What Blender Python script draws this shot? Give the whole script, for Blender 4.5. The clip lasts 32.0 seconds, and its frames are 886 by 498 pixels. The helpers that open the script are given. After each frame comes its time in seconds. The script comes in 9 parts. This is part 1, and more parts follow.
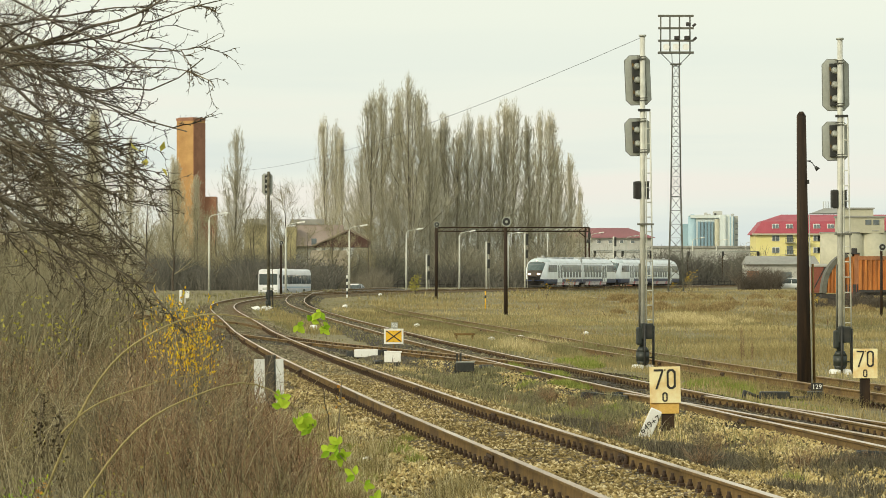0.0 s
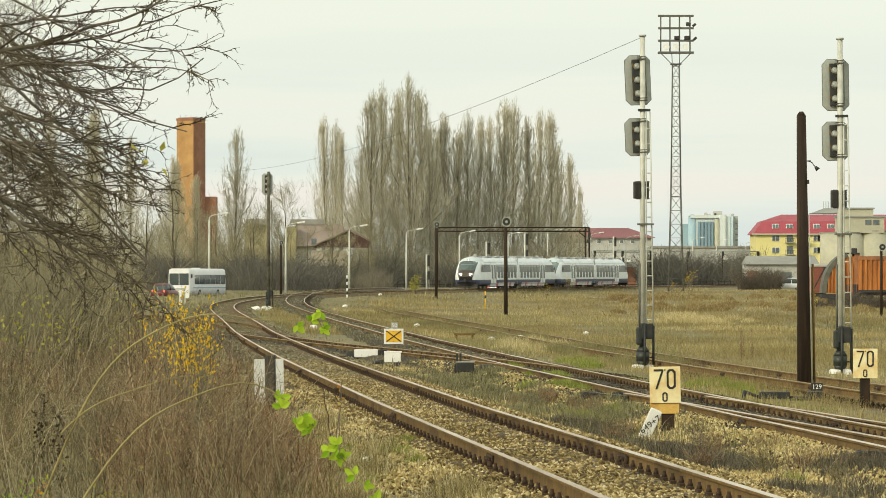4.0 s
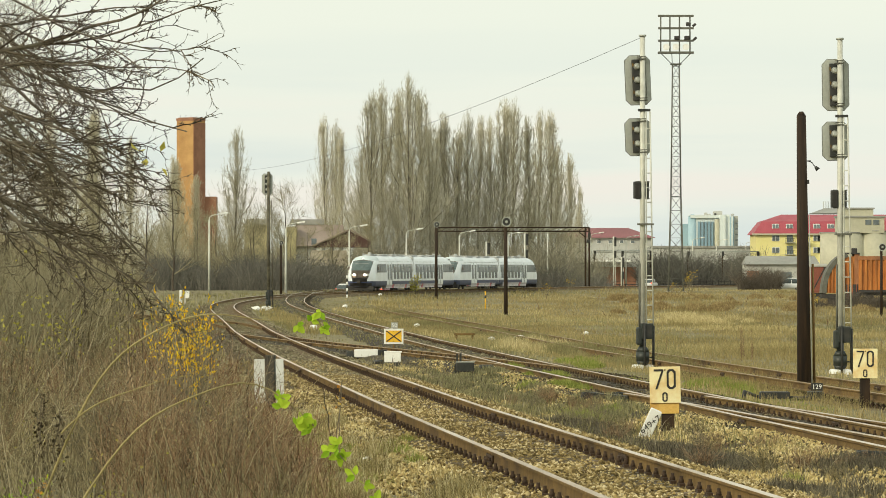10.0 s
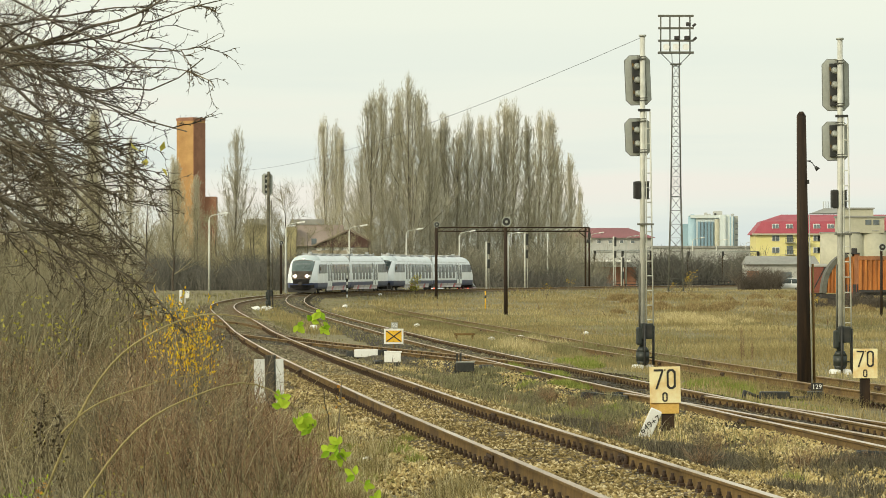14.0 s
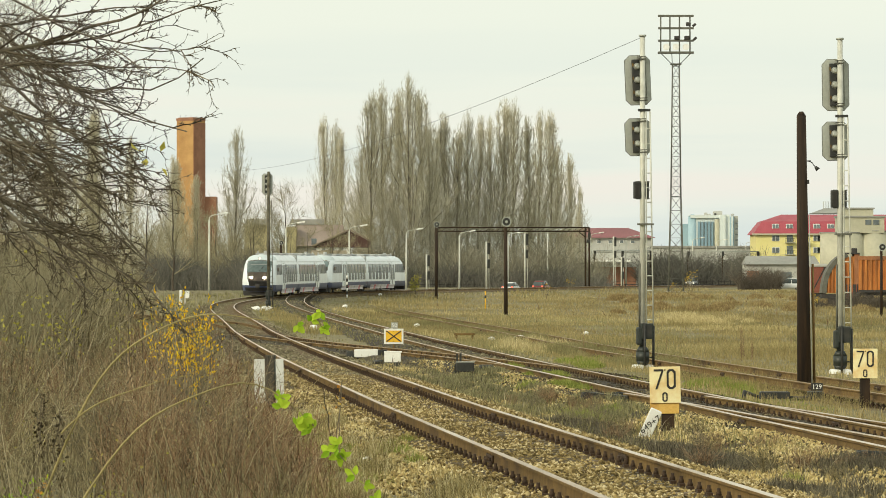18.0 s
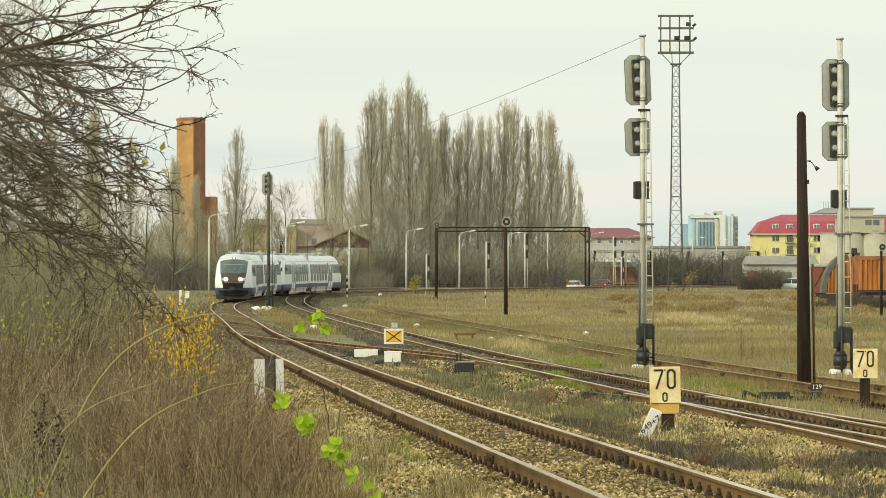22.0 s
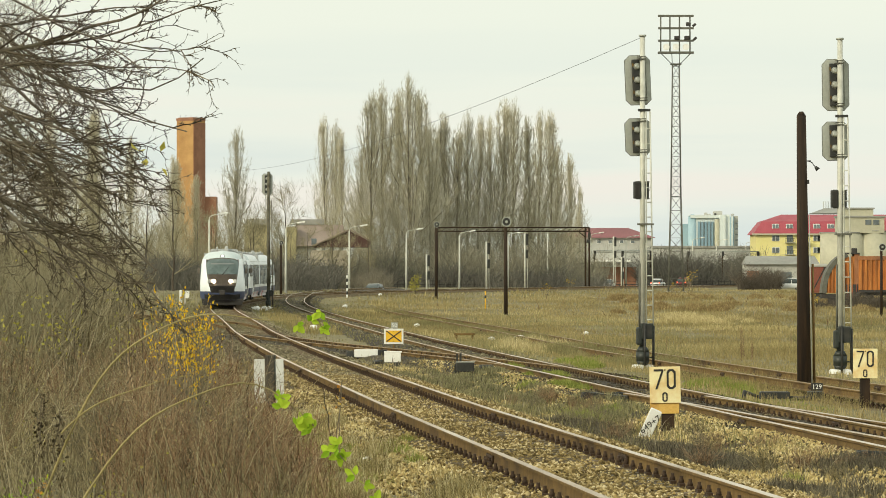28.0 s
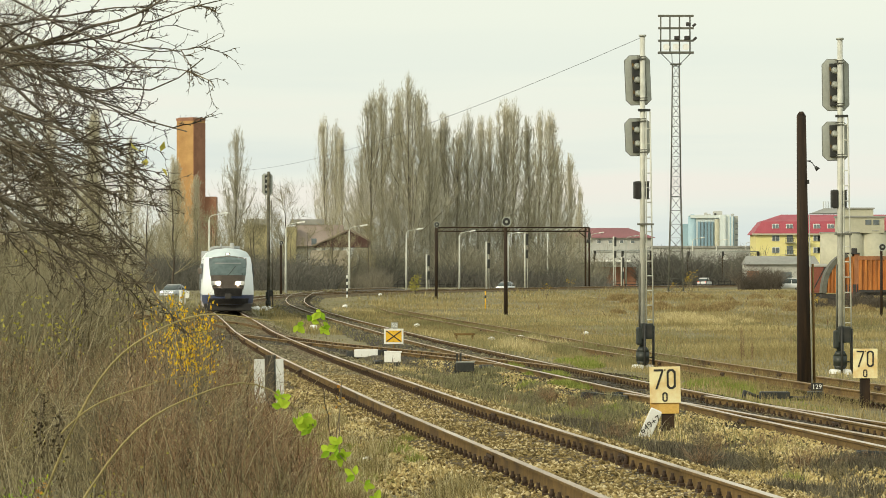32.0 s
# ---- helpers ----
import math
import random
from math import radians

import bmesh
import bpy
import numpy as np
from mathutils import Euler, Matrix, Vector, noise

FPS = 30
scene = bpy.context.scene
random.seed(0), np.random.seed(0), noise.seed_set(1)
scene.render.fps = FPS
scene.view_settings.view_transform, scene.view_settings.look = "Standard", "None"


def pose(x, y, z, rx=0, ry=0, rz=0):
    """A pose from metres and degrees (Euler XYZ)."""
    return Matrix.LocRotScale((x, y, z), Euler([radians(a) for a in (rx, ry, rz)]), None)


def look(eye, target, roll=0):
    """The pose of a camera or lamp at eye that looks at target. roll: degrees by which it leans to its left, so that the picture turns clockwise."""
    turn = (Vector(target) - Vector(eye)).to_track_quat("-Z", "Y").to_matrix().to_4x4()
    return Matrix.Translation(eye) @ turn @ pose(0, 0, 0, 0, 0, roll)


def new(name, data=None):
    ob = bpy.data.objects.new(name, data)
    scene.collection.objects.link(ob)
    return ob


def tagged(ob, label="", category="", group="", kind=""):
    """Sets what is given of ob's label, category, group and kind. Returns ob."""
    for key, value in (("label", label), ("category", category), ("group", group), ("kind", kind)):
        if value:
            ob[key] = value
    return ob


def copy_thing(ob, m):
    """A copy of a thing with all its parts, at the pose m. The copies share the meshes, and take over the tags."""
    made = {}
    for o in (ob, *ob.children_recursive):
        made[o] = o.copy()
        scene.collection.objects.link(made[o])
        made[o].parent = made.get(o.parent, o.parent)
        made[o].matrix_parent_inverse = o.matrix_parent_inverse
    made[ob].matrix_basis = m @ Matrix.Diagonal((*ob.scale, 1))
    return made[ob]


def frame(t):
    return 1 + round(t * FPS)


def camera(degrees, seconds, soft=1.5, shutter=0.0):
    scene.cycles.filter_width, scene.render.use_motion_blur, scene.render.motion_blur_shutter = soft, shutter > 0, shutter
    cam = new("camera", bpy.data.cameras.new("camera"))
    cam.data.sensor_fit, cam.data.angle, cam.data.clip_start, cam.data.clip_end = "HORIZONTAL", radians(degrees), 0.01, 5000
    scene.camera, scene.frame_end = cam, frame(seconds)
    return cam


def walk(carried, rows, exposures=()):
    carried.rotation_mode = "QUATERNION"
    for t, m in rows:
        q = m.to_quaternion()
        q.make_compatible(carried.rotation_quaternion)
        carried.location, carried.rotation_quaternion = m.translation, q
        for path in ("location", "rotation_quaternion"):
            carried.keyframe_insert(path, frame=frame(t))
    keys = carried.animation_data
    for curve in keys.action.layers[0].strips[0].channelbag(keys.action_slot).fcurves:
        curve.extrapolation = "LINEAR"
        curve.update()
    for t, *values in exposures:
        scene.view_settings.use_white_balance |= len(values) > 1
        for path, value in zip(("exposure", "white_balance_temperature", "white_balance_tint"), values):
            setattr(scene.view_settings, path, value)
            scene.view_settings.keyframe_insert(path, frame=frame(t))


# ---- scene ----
cam = camera(12.785, 32.0, soft=0.7)
STAND = pose(0, 0, 1.70, 90.4665, 0, 0)
walk(cam, [(0.0, STAND), (32.0, STAND)], [(0.0, 0.0), (32.0, 0.0)])

# ---- sky, sun ----
SUN_DIR = Vector((-0.66, -0.62, 0.42)).normalized()


def make_world():
    w = bpy.data.worlds.new("overcast_sky")
    scene.world = w
    w.use_nodes = True
    nt = w.node_tree
    nt.nodes.clear()
    N, L = nt.nodes.new, nt.links.new
    out, bg = N("ShaderNodeOutputWorld"), N("ShaderNodeBackground")
    sky = N("ShaderNodeTexSky")
    sky.sky_type, sky.sun_disc = "NISHITA", False
    sky.sun_elevation = math.asin(SUN_DIR.z)
    sky.sun_rotation = math.atan2(SUN_DIR.x, SUN_DIR.y)
    dim = N("ShaderNodeMix")
    dim.data_type, dim.blend_type = "RGBA", "MULTIPLY"
    dim.inputs[0].default_value = 1.0
    dim.inputs[7].default_value = (0.1, 0.1, 0.1, 1)
    L(sky.outputs[0], dim.inputs[6])
    tc, mp, nz = N("ShaderNodeTexCoord"), N("ShaderNodeMapping"), N("ShaderNodeTexNoise")
    mp.inputs["Scale"].default_value = (3, 3, 46)
    nz.inputs["Scale"].default_value, nz.inputs["Detail"].default_value, nz.inputs["Roughness"].default_value = 1.3, 5, 0.5
    L(tc.outputs["Generated"], mp.inputs[0]), L(mp.outputs[0], nz.inputs["Vector"])
    ramp = N("ShaderNodeValToRGB")
    r = ramp.color_ramp
    r.elements[0].position, r.elements[0].color = 0.37, (0.74, 0.82, 0.78, 1)
    r.elements[1].position, r.elements[1].color = 0.63, (0.92, 0.89, 0.80, 1)
    r.elements.new(0.5).color = (0.86, 0.90, 0.81, 1)
    L(nz.outputs[0], ramp.inputs[0])
    # paler towards the zenith
    sep, up, lift = N("ShaderNodeSeparateXYZ"), N("ShaderNodeMapRange"), N("ShaderNodeMix")
    L(tc.outputs["Generated"], sep.inputs[0]), L(sep.outputs[2], up.inputs[0])
    up.inputs[1].default_value, up.inputs[2].default_value = 0.02, 0.075
    lift.data_type = "RGBA"
    L(up.outputs[0], lift.inputs[0]), L(ramp.outputs[0], lift.inputs[6])
    lift.inputs[7].default_value = (0.92, 0.955, 0.81, 1)
    mix = N("ShaderNodeMix")
    mix.data_type = "RGBA"
    mix.inputs[0].default_value = 0.9
    L(dim.outputs[2], mix.inputs[6]), L(lift.outputs[2], mix.inputs[7]), L(mix.outputs[2], bg.inputs[0])
    bg.inputs[1].default_value = 1.0
    L(bg.outputs[0], out.inputs[0])


make_world()
sun = new("sun", bpy.data.lights.new("sun", "SUN"))
sun.data.energy, sun.data.angle, sun.data.color = 2.3, radians(12), (1.0, 0.90, 0.66)
sun.matrix_world = look(SUN_DIR * 50, (0, 0, 0))


# ---- materials ----
def surface(name, a, b, scale=4.0, rough=0.8, metal=0.0, bump=0.3, dirt=None, dirt_scale=0.6, dirt_amount=0.5, vary="", spread=0.35, stretch=(1, 1, 1), dist=0.01):
    """Two colours mixed by noise at two scales, an optional layer of dirt, fine relief; vary: "island" or "object" brightness."""
    m = bpy.data.materials.new(name)
    m.use_nodes = True
    nt = m.node_tree
    N, L = nt.nodes.new, nt.links.new
    p = nt.nodes["Principled BSDF"]
    tc, mp = N("ShaderNodeTexCoord"), N("ShaderNodeMapping")
    mp.inputs["Scale"].default_value = stretch
    L(tc.outputs["Object"], mp.inputs[0])
    n1, n2 = N("ShaderNodeTexNoise"), N("ShaderNodeTexNoise")
    for n, s, d in ((n1, scale, 4), (n2, scale * 9, 3)):
        n.inputs["Scale"].default_value, n.inputs["Detail"].default_value = s, d
        L(mp.outputs[0], n.inputs["Vector"])
    add = N("ShaderNodeMath")
    add.operation = "MULTIPLY_ADD"
    L(n2.outputs[0], add.inputs[0])
    add.inputs[1].default_value = 0.6
    L(n1.outputs[0], add.inputs[2])
    rng = N("ShaderNodeMapRange")
    L(add.outputs[0], rng.inputs[0])
    rng.inputs[1].default_value, rng.inputs[2].default_value = 0.55, 1.05
    mx = N("ShaderNodeMix")
    mx.data_type = "RGBA"
    L(rng.outputs[0], mx.inputs[0])
    mx.inputs[6].default_value, mx.inputs[7].default_value = (*a, 1), (*b, 1)
    col = mx.outputs[2]
    if dirt:
        n3, r3, m3 = N("ShaderNodeTexNoise"), N("ShaderNodeMapRange"), N("ShaderNodeMix")
        n3.inputs["Scale"].default_value, n3.inputs["Detail"].default_value = dirt_scale, 6
        L(mp.outputs[0], n3.inputs["Vector"]), L(n3.outputs[0], r3.inputs[0])
        r3.inputs[1].default_value, r3.inputs[2].default_value, r3.inputs[4].default_value = 0.48, 0.68, dirt_amount
        m3.data_type = "RGBA"
        L(r3.outputs[0], m3.inputs[0]), L(col, m3.inputs[6])
        m3.inputs[7].default_value = (*dirt, 1)
        col = m3.outputs[2]
    if vary:
        src = N("ShaderNodeNewGeometry").outputs["Random Per Island"] if vary == "island" else N("ShaderNodeObjectInfo").outputs["Random"]
        hsv, vr = N("ShaderNodeHueSaturation"), N("ShaderNodeMapRange")
        L(src, vr.inputs[0])
        vr.inputs[3].default_value, vr.inputs[4].default_value = 1 - spread, 1 + spread
        L(vr.outputs[0], hsv.inputs["Value"]), L(col, hsv.inputs["Color"])
        hr = N("ShaderNodeMapRange")
        L(src, hr.inputs[0])
        hr.inputs[3].default_value, hr.inputs[4].default_value = 0.51, 0.49
        L(hr.outputs[0], hsv.inputs["Hue"])
        col = hsv.outputs[0]
    L(col, p.inputs["Base Color"])
    p.inputs["Roughness"].default_value, p.inputs["Metallic"].default_value = rough, metal
    if bump:
        bp = N("ShaderNodeBump")
        bp.inputs["Strength"].default_value, bp.inputs["Distance"].default_value = bump, dist
        L(n2.outputs[0], bp.inputs["Height"]), L(bp.outputs[0], p.inputs["Normal"])
    return m


def glow(name, c, strength):
    m = bpy.data.materials.new(name)
    m.use_nodes = True
    p = m.node_tree.nodes["Principled BSDF"]
    p.inputs["Base Color"].default_value = (*c, 1)
    p.inputs["Emission Color"].default_value, p.inputs["Emission Strength"].default_value = (*c, 1), strength
    return m


def stuff_mat(name, cols, rough=0.85, translucent=0.0, scale=0.05, seed=0.0, single=0.78):
    """For grass, twigs and leaves: a colour per island out of a ramp, with patches of the plan at a large scale."""
    m = bpy.data.materials.new(name)
    m.use_nodes = True
    nt = m.node_tree
    N, L = nt.nodes.new, nt.links.new
    p = nt.nodes["Principled BSDF"]
    geo, ramp, tc, nz, mul = N("ShaderNodeNewGeometry"), N("ShaderNodeValToRGB"), N("ShaderNodeTexCoord"), N("ShaderNodeTexNoise"), N("ShaderNodeMath")
    r = ramp.color_ramp
    for i, c in enumerate(cols):
        e = r.elements[i] if i < 2 else r.elements.new(1)
        e.color = (*c, 1)
    for i, e in enumerate(r.elements):
        e.position = i / (len(cols) - 1)
    for i, c in enumerate(cols):
        r.elements[i].color = (*c, 1)
    nz.inputs["Scale"].default_value, nz.inputs["Detail"].default_value = scale, 3
    mp = N("ShaderNodeMapping")
    mp.inputs["Location"].default_value = (seed, seed * 2, 0)
    L(tc.outputs["Object"], mp.inputs[0]), L(mp.outputs[0], nz.inputs["Vector"])
    mul.operation = "MULTIPLY_ADD"
    L(geo.outputs["Random Per Island"], mul.inputs[0])
    mul.inputs[1].default_value = single
    sub = N("ShaderNodeMapRange")
    L(nz.outputs[0], sub.inputs[0])
    sub.inputs[1].default_value, sub.inputs[2].default_value, sub.inputs[4].default_value = 0.35, 0.65, 1.0 - single
    L(sub.outputs[0], mul.inputs[2]), L(mul.outputs[0], ramp.inputs[0])
    L(ramp.outputs[0], p.inputs["Base Color"])
    p.inputs["Roughness"].default_value = rough
    p.inputs["Specular IOR Level"].default_value = 0.2
    if translucent:
        tr, ms = N("ShaderNodeBsdfTranslucent"), N("ShaderNodeMixShader")
        L(ramp.outputs[0], tr.inputs[0])
        ms.inputs[0].default_value = translucent
        L(p.outputs[0], ms.inputs[1]), L(tr.outputs[0], ms.inputs[2])
        L(ms.outputs[0], nt.nodes["Material Output"].inputs[0])
    return m


M_SOIL = surface("dry_earth_and_litter", (0.145, 0.124, 0.062), (0.29, 0.246, 0.128), 1.2, 0.95, bump=0.8, dirt=(0.14, 0.145, 0.05), dirt_scale=0.15, dirt_amount=0.6, dist=0.05)
M_BALLAST = surface("weathered_ballast", (0.05, 0.034, 0.013), (0.16, 0.112, 0.045), 9, 0.95, bump=1.0, dirt=(0.13, 0.09, 0.05), dirt_scale=0.4, dist=0.04)
M_STONE = stuff_mat("ballast_stone", [(0.055, 0.038, 0.014), (0.19, 0.138, 0.053), (0.37, 0.28, 0.118), (0.74, 0.64, 0.40)], scale=0.6)
M_RUST = surface("rusty_rail_side", (0.125, 0.076, 0.021), (0.245, 0.152, 0.047), 6, 0.85, 0.1, bump=0.25, dirt=(0.06, 0.034, 0.014), dirt_scale=1.1, dirt_amount=0.8)
M_RAILTOP = surface("worn_rail_head", (0.35, 0.26, 0.165), (0.58, 0.48, 0.37), 5, 0.42, 0.35, bump=0.05, stretch=(1, 0.2, 1), dirt=(0.74, 0.68, 0.60), dirt_scale=0.5, dirt_amount=0.85)
M_RUSTTOP = surface("dull_rail_head", (0.24, 0.165, 0.085), (0.40, 0.30, 0.18), 8, 0.6, 0.3, bump=0.1)
M_CONC = surface("concrete", (0.36, 0.34, 0.29), (0.52, 0.50, 0.44), 3, 0.9, bump=0.3, dirt=(0.20, 0.18, 0.14))
M_SLEEPER = surface("sleeper_concrete", (0.10, 0.078, 0.046), (0.19, 0.15, 0.09), 5, 0.95, bump=0.4, dirt=(0.08, 0.055, 0.035), vary="object")
M_TARSLEEPER = surface("tarred_timber_sleeper", (0.018, 0.014, 0.009), (0.055, 0.043, 0.027), 5, 0.9, bump=0.5, dirt=(0.10, 0.08, 0.05), dirt_scale=1.2, stretch=(0.6, 6, 6), vary="object")
M_FAST = surface("rusty_fastening", (0.035, 0.022, 0.014), (0.085, 0.05, 0.026), 30, 0.9, 0.1, bump=0.3)
M_WHITE = surface("white_paint", (0.80, 0.81, 0.77), (0.90, 0.90, 0.87), 3, 0.6, bump=0.08, dirt=(0.50, 0.47, 0.39), dirt_scale=2.5, dirt_amount=0.35)
M_GALV = surface("grey_painted_steel", (0.36, 0.38, 0.34), (0.50, 0.52, 0.47), 3, 0.55, 0.25, bump=0.08, dirt=(0.25, 0.25, 0.21), dirt_scale=2)
M_MAST = surface("pale_mast_paint", (0.52, 0.53, 0.47), (0.68, 0.68, 0.60), 3, 0.6, 0.1, bump=0.08, dirt=(0.30, 0.29, 0.23), dirt_scale=2.2)
M_BLACK = surface("black_paint", (0.014, 0.016, 0.014), (0.035, 0.036, 0.032), 5, 0.55, bump=0.1, dirt=(0.06, 0.05, 0.04), dirt_scale=3, dirt_amount=0.4)
M_DKGREEN = surface("dark_cabinet_paint", (0.018, 0.024, 0.02), (0.035, 0.042, 0.036), 4, 0.5, bump=0.1)
M_TARWOOD = surface("creosoted_wood", (0.010, 0.006, 0.003), (0.036, 0.018, 0.007), 2, 0.85, bump=0.5, dirt=(0.085, 0.048, 0.018), dirt_scale=1.0, stretch=(6, 6, 0.5))
M_GREYWOOD = surface("weathered_grey_wood", (0.05, 0.044, 0.034), (0.14, 0.122, 0.095), 4, 0.9, bump=0.5, stretch=(8, 8, 0.6))
M_YELLOW = surface("faded_yellow_enamel", (0.86, 0.74, 0.38), (0.92, 0.84, 0.52), 5, 0.5, bump=0.06, dirt=(0.66, 0.36, 0.06), dirt_scale=3.0, dirt_amount=0.7)
M_AMBER = surface("amber_enamel", (0.80, 0.46, 0.02), (0.88, 0.55, 0.04), 5, 0.45, bump=0.05)
M_INK = surface("black_lettering", (0.015, 0.013, 0.012), (0.035, 0.03, 0.025), 8, 0.6, bump=0)
M_TWIG = stuff_mat("bare_twigs", [(0.028, 0.023, 0.015), (0.10, 0.085, 0.054), (0.25, 0.215, 0.140), (0.54, 0.48, 0.33)], scale=0.8)
M_BARK = surface("grey_bark", (0.045, 0.036, 0.026), (0.12, 0.10, 0.075), 6, 0.9, bump=0.6, stretch=(3, 3, 0.6))
M_WEED = stuff_mat("dead_weed_stalks", [(0.038, 0.031, 0.018), (0.155, 0.130, 0.072), (0.32, 0.275, 0.155), (0.54, 0.48, 0.30)], scale=0.25, translucent=0.15)
M_REDWEED = stuff_mat("reddish_brush", [(0.038, 0.021, 0.013), (0.165, 0.098, 0.055), (0.34, 0.230, 0.132), (0.62, 0.50, 0.32)], scale=0.3)
M_DRYGRASS = stuff_mat("dry_grass", [(0.24, 0.185, 0.08), (0.36, 0.285, 0.13), (0.48, 0.39, 0.19), (0.62, 0.53, 0.29)], scale=0.06, translucent=0.25)
M_FIELDGRASS = stuff_mat("rough_field_grass", [(0.185, 0.146, 0.064), (0.28, 0.228, 0.102), (0.42, 0.345, 0.160), (0.70, 0.59, 0.31)], scale=0.05, translucent=0.35, seed=3, single=0.45)
M_GREENGRASS = stuff_mat("green_grass", [(0.12, 0.15, 0.035), (0.20, 0.24, 0.050), (0.31, 0.34, 0.085), (0.45, 0.43, 0.17)], scale=0.3, translucent=0.25)
M_GREYWEED = stuff_mat("grey_green_weeds", [(0.12, 0.105, 0.05), (0.20, 0.185, 0.08), (0.31, 0.285, 0.12), (0.46, 0.41, 0.20)], scale=0.3, translucent=0.2)
M_POPLAR = stuff_mat("poplar_twigs", [(0.32, 0.298, 0.215), (0.45, 0.42, 0.31), (0.57, 0.535, 0.40), (0.74, 0.70, 0.55)], scale=0.08)
M_HEDGE = stuff_mat("far_brush", [(0.16, 0.142, 0.088), (0.25, 0.225, 0.142), (0.35, 0.315, 0.20), (0.48, 0.44, 0.29)], scale=0.08)
M_GREYHEDGE = stuff_mat("grey_thicket", [(0.12, 0.114, 0.084), (0.19, 0.18, 0.132), (0.275, 0.258, 0.19), (0.39, 0.36, 0.265)], scale=0.08)
M_LIMB = surface("poplar_limb_bark", (0.13, 0.115, 0.088), (0.25, 0.225, 0.17), 2, 0.9, bump=0.3)
M_DARKHEDGE = stuff_mat("dark_hedge_twigs", [(0.085, 0.078, 0.062), (0.14, 0.128, 0.100), (0.215, 0.195, 0.148), (0.34, 0.305, 0.22)], scale=0.05, single=0.6)
M_GRAVEL = stuff_mat("golden_gravel", [(0.22, 0.158, 0.060), (0.44, 0.335, 0.135), (0.60, 0.485, 0.225), (0.80, 0.70, 0.42)], scale=0.4)
M_FLAKED = surface("flaking_mast_paint", (0.03, 0.026, 0.018), (0.22, 0.205, 0.14), 1.6, 0.85, bump=0.2, dirt=(0.022, 0.018, 0.012), dirt_scale=1.1, dirt_amount=0.8)
M_LATTICE = surface("dull_lattice_paint", (0.085, 0.085, 0.07), (0.16, 0.16, 0.13), 2, 0.7, 0.1, bump=0.1)
M_OLIVEGRASS = stuff_mat("olive_grass", [(0.135, 0.125, 0.058), (0.21, 0.192, 0.090), (0.30, 0.272, 0.130), (0.45, 0.405, 0.21)], scale=0.06, translucent=0.3, single=0.45)
M_OILSTONE = stuff_mat("oily_ballast_stone", [(0.022, 0.018, 0.012), (0.055, 0.045, 0.028), (0.12, 0.098, 0.058), (0.30, 0.25, 0.155)], scale=0.35, single=0.55)
M_OILBED = surface("oil_blackened_ballast", (0.026, 0.021, 0.013), (0.085, 0.068, 0.040), 9, 0.95, bump=1.0, dirt=(0.15, 0.12, 0.07), dirt_scale=0.3, dirt_amount=0.7, dist=0.04)
M_GREYSTONE = stuff_mat("dusty_ballast_stone", [(0.07, 0.060, 0.034), (0.14, 0.121, 0.070), (0.24, 0.212, 0.130), (0.42, 0.38, 0.26)], scale=0.3)
M_YLEAF = stuff_mat("yellow_leaves", [(0.70, 0.38, 0.015), (0.86, 0.54, 0.02), (0.92, 0.66, 0.03), (0.66, 0.56, 0.06)], scale=1, translucent=0.35)
M_GLEAF = stuff_mat("bramble_leaves", [(0.20, 0.36, 0.02), (0.32, 0.50, 0.03), (0.46, 0.62, 0.05), (0.40, 0.55, 0.05)], scale=3, translucent=0.4)
M_CANE = surface("bramble_cane", (0.20, 0.165, 0.062), (0.36, 0.30, 0.125), 12, 0.7, bump=0.1)
M_TARMAC = surface("worn_tarmac", (0.07, 0.068, 0.06), (0.13, 0.125, 0.11), 2, 0.9, bump=0.2)


# ---- mesh helpers ----
def part(name, bm, material, parent=None, label="", m=None):
    """Links a bmesh as one mesh object under a thing or a part."""
    me = bpy.data.meshes.new(name)
    bm.to_mesh(me)
    bm.free()
    return part_mesh(name, me, material, parent, label, m)


def part_mesh(name, me, material, parent=None, label="", m=None):
    for mt in material if isinstance(material, (list, tuple)) else [material]:
        me.materials.append(mt) if mt.name not in me.materials else None
    ob = new(name, me)
    if parent is not None:
        ob.parent = parent
    if m is not None:
        ob.matrix_basis = m
    if label:
        ob["label"] = label
    return ob


def empty(name, m, label, category, group="", kind=""):
    ob = new(name)
    ob.matrix_basis = m
    return tagged(ob, label, category, group, kind)


def np_mesh(name, verts, faces, smooth=False, mat_index=None):
    """A mesh from arrays of vertices and of faces with the same number of corners."""
    verts, faces = np.asarray(verts, np.float32), np.asarray(faces, np.int32)
    me = bpy.data.meshes.new(name)
    k = faces.shape[1]
    me.vertices.add(len(verts)), me.loops.add(faces.size), me.polygons.add(len(faces))
    me.vertices.foreach_set("co", verts.ravel())
    me.loops.foreach_set("vertex_index", faces.ravel())
    me.polygons.foreach_set("loop_start", np.arange(0, faces.size, k, dtype=np.int32))
    me.polygons.foreach_set("use_smooth", np.full(len(faces), smooth))
    if mat_index is not None:
        me.polygons.foreach_set("material_index", np.asarray(mat_index, np.int32))
    me.update(calc_edges=True)
    me.validate()
    return me


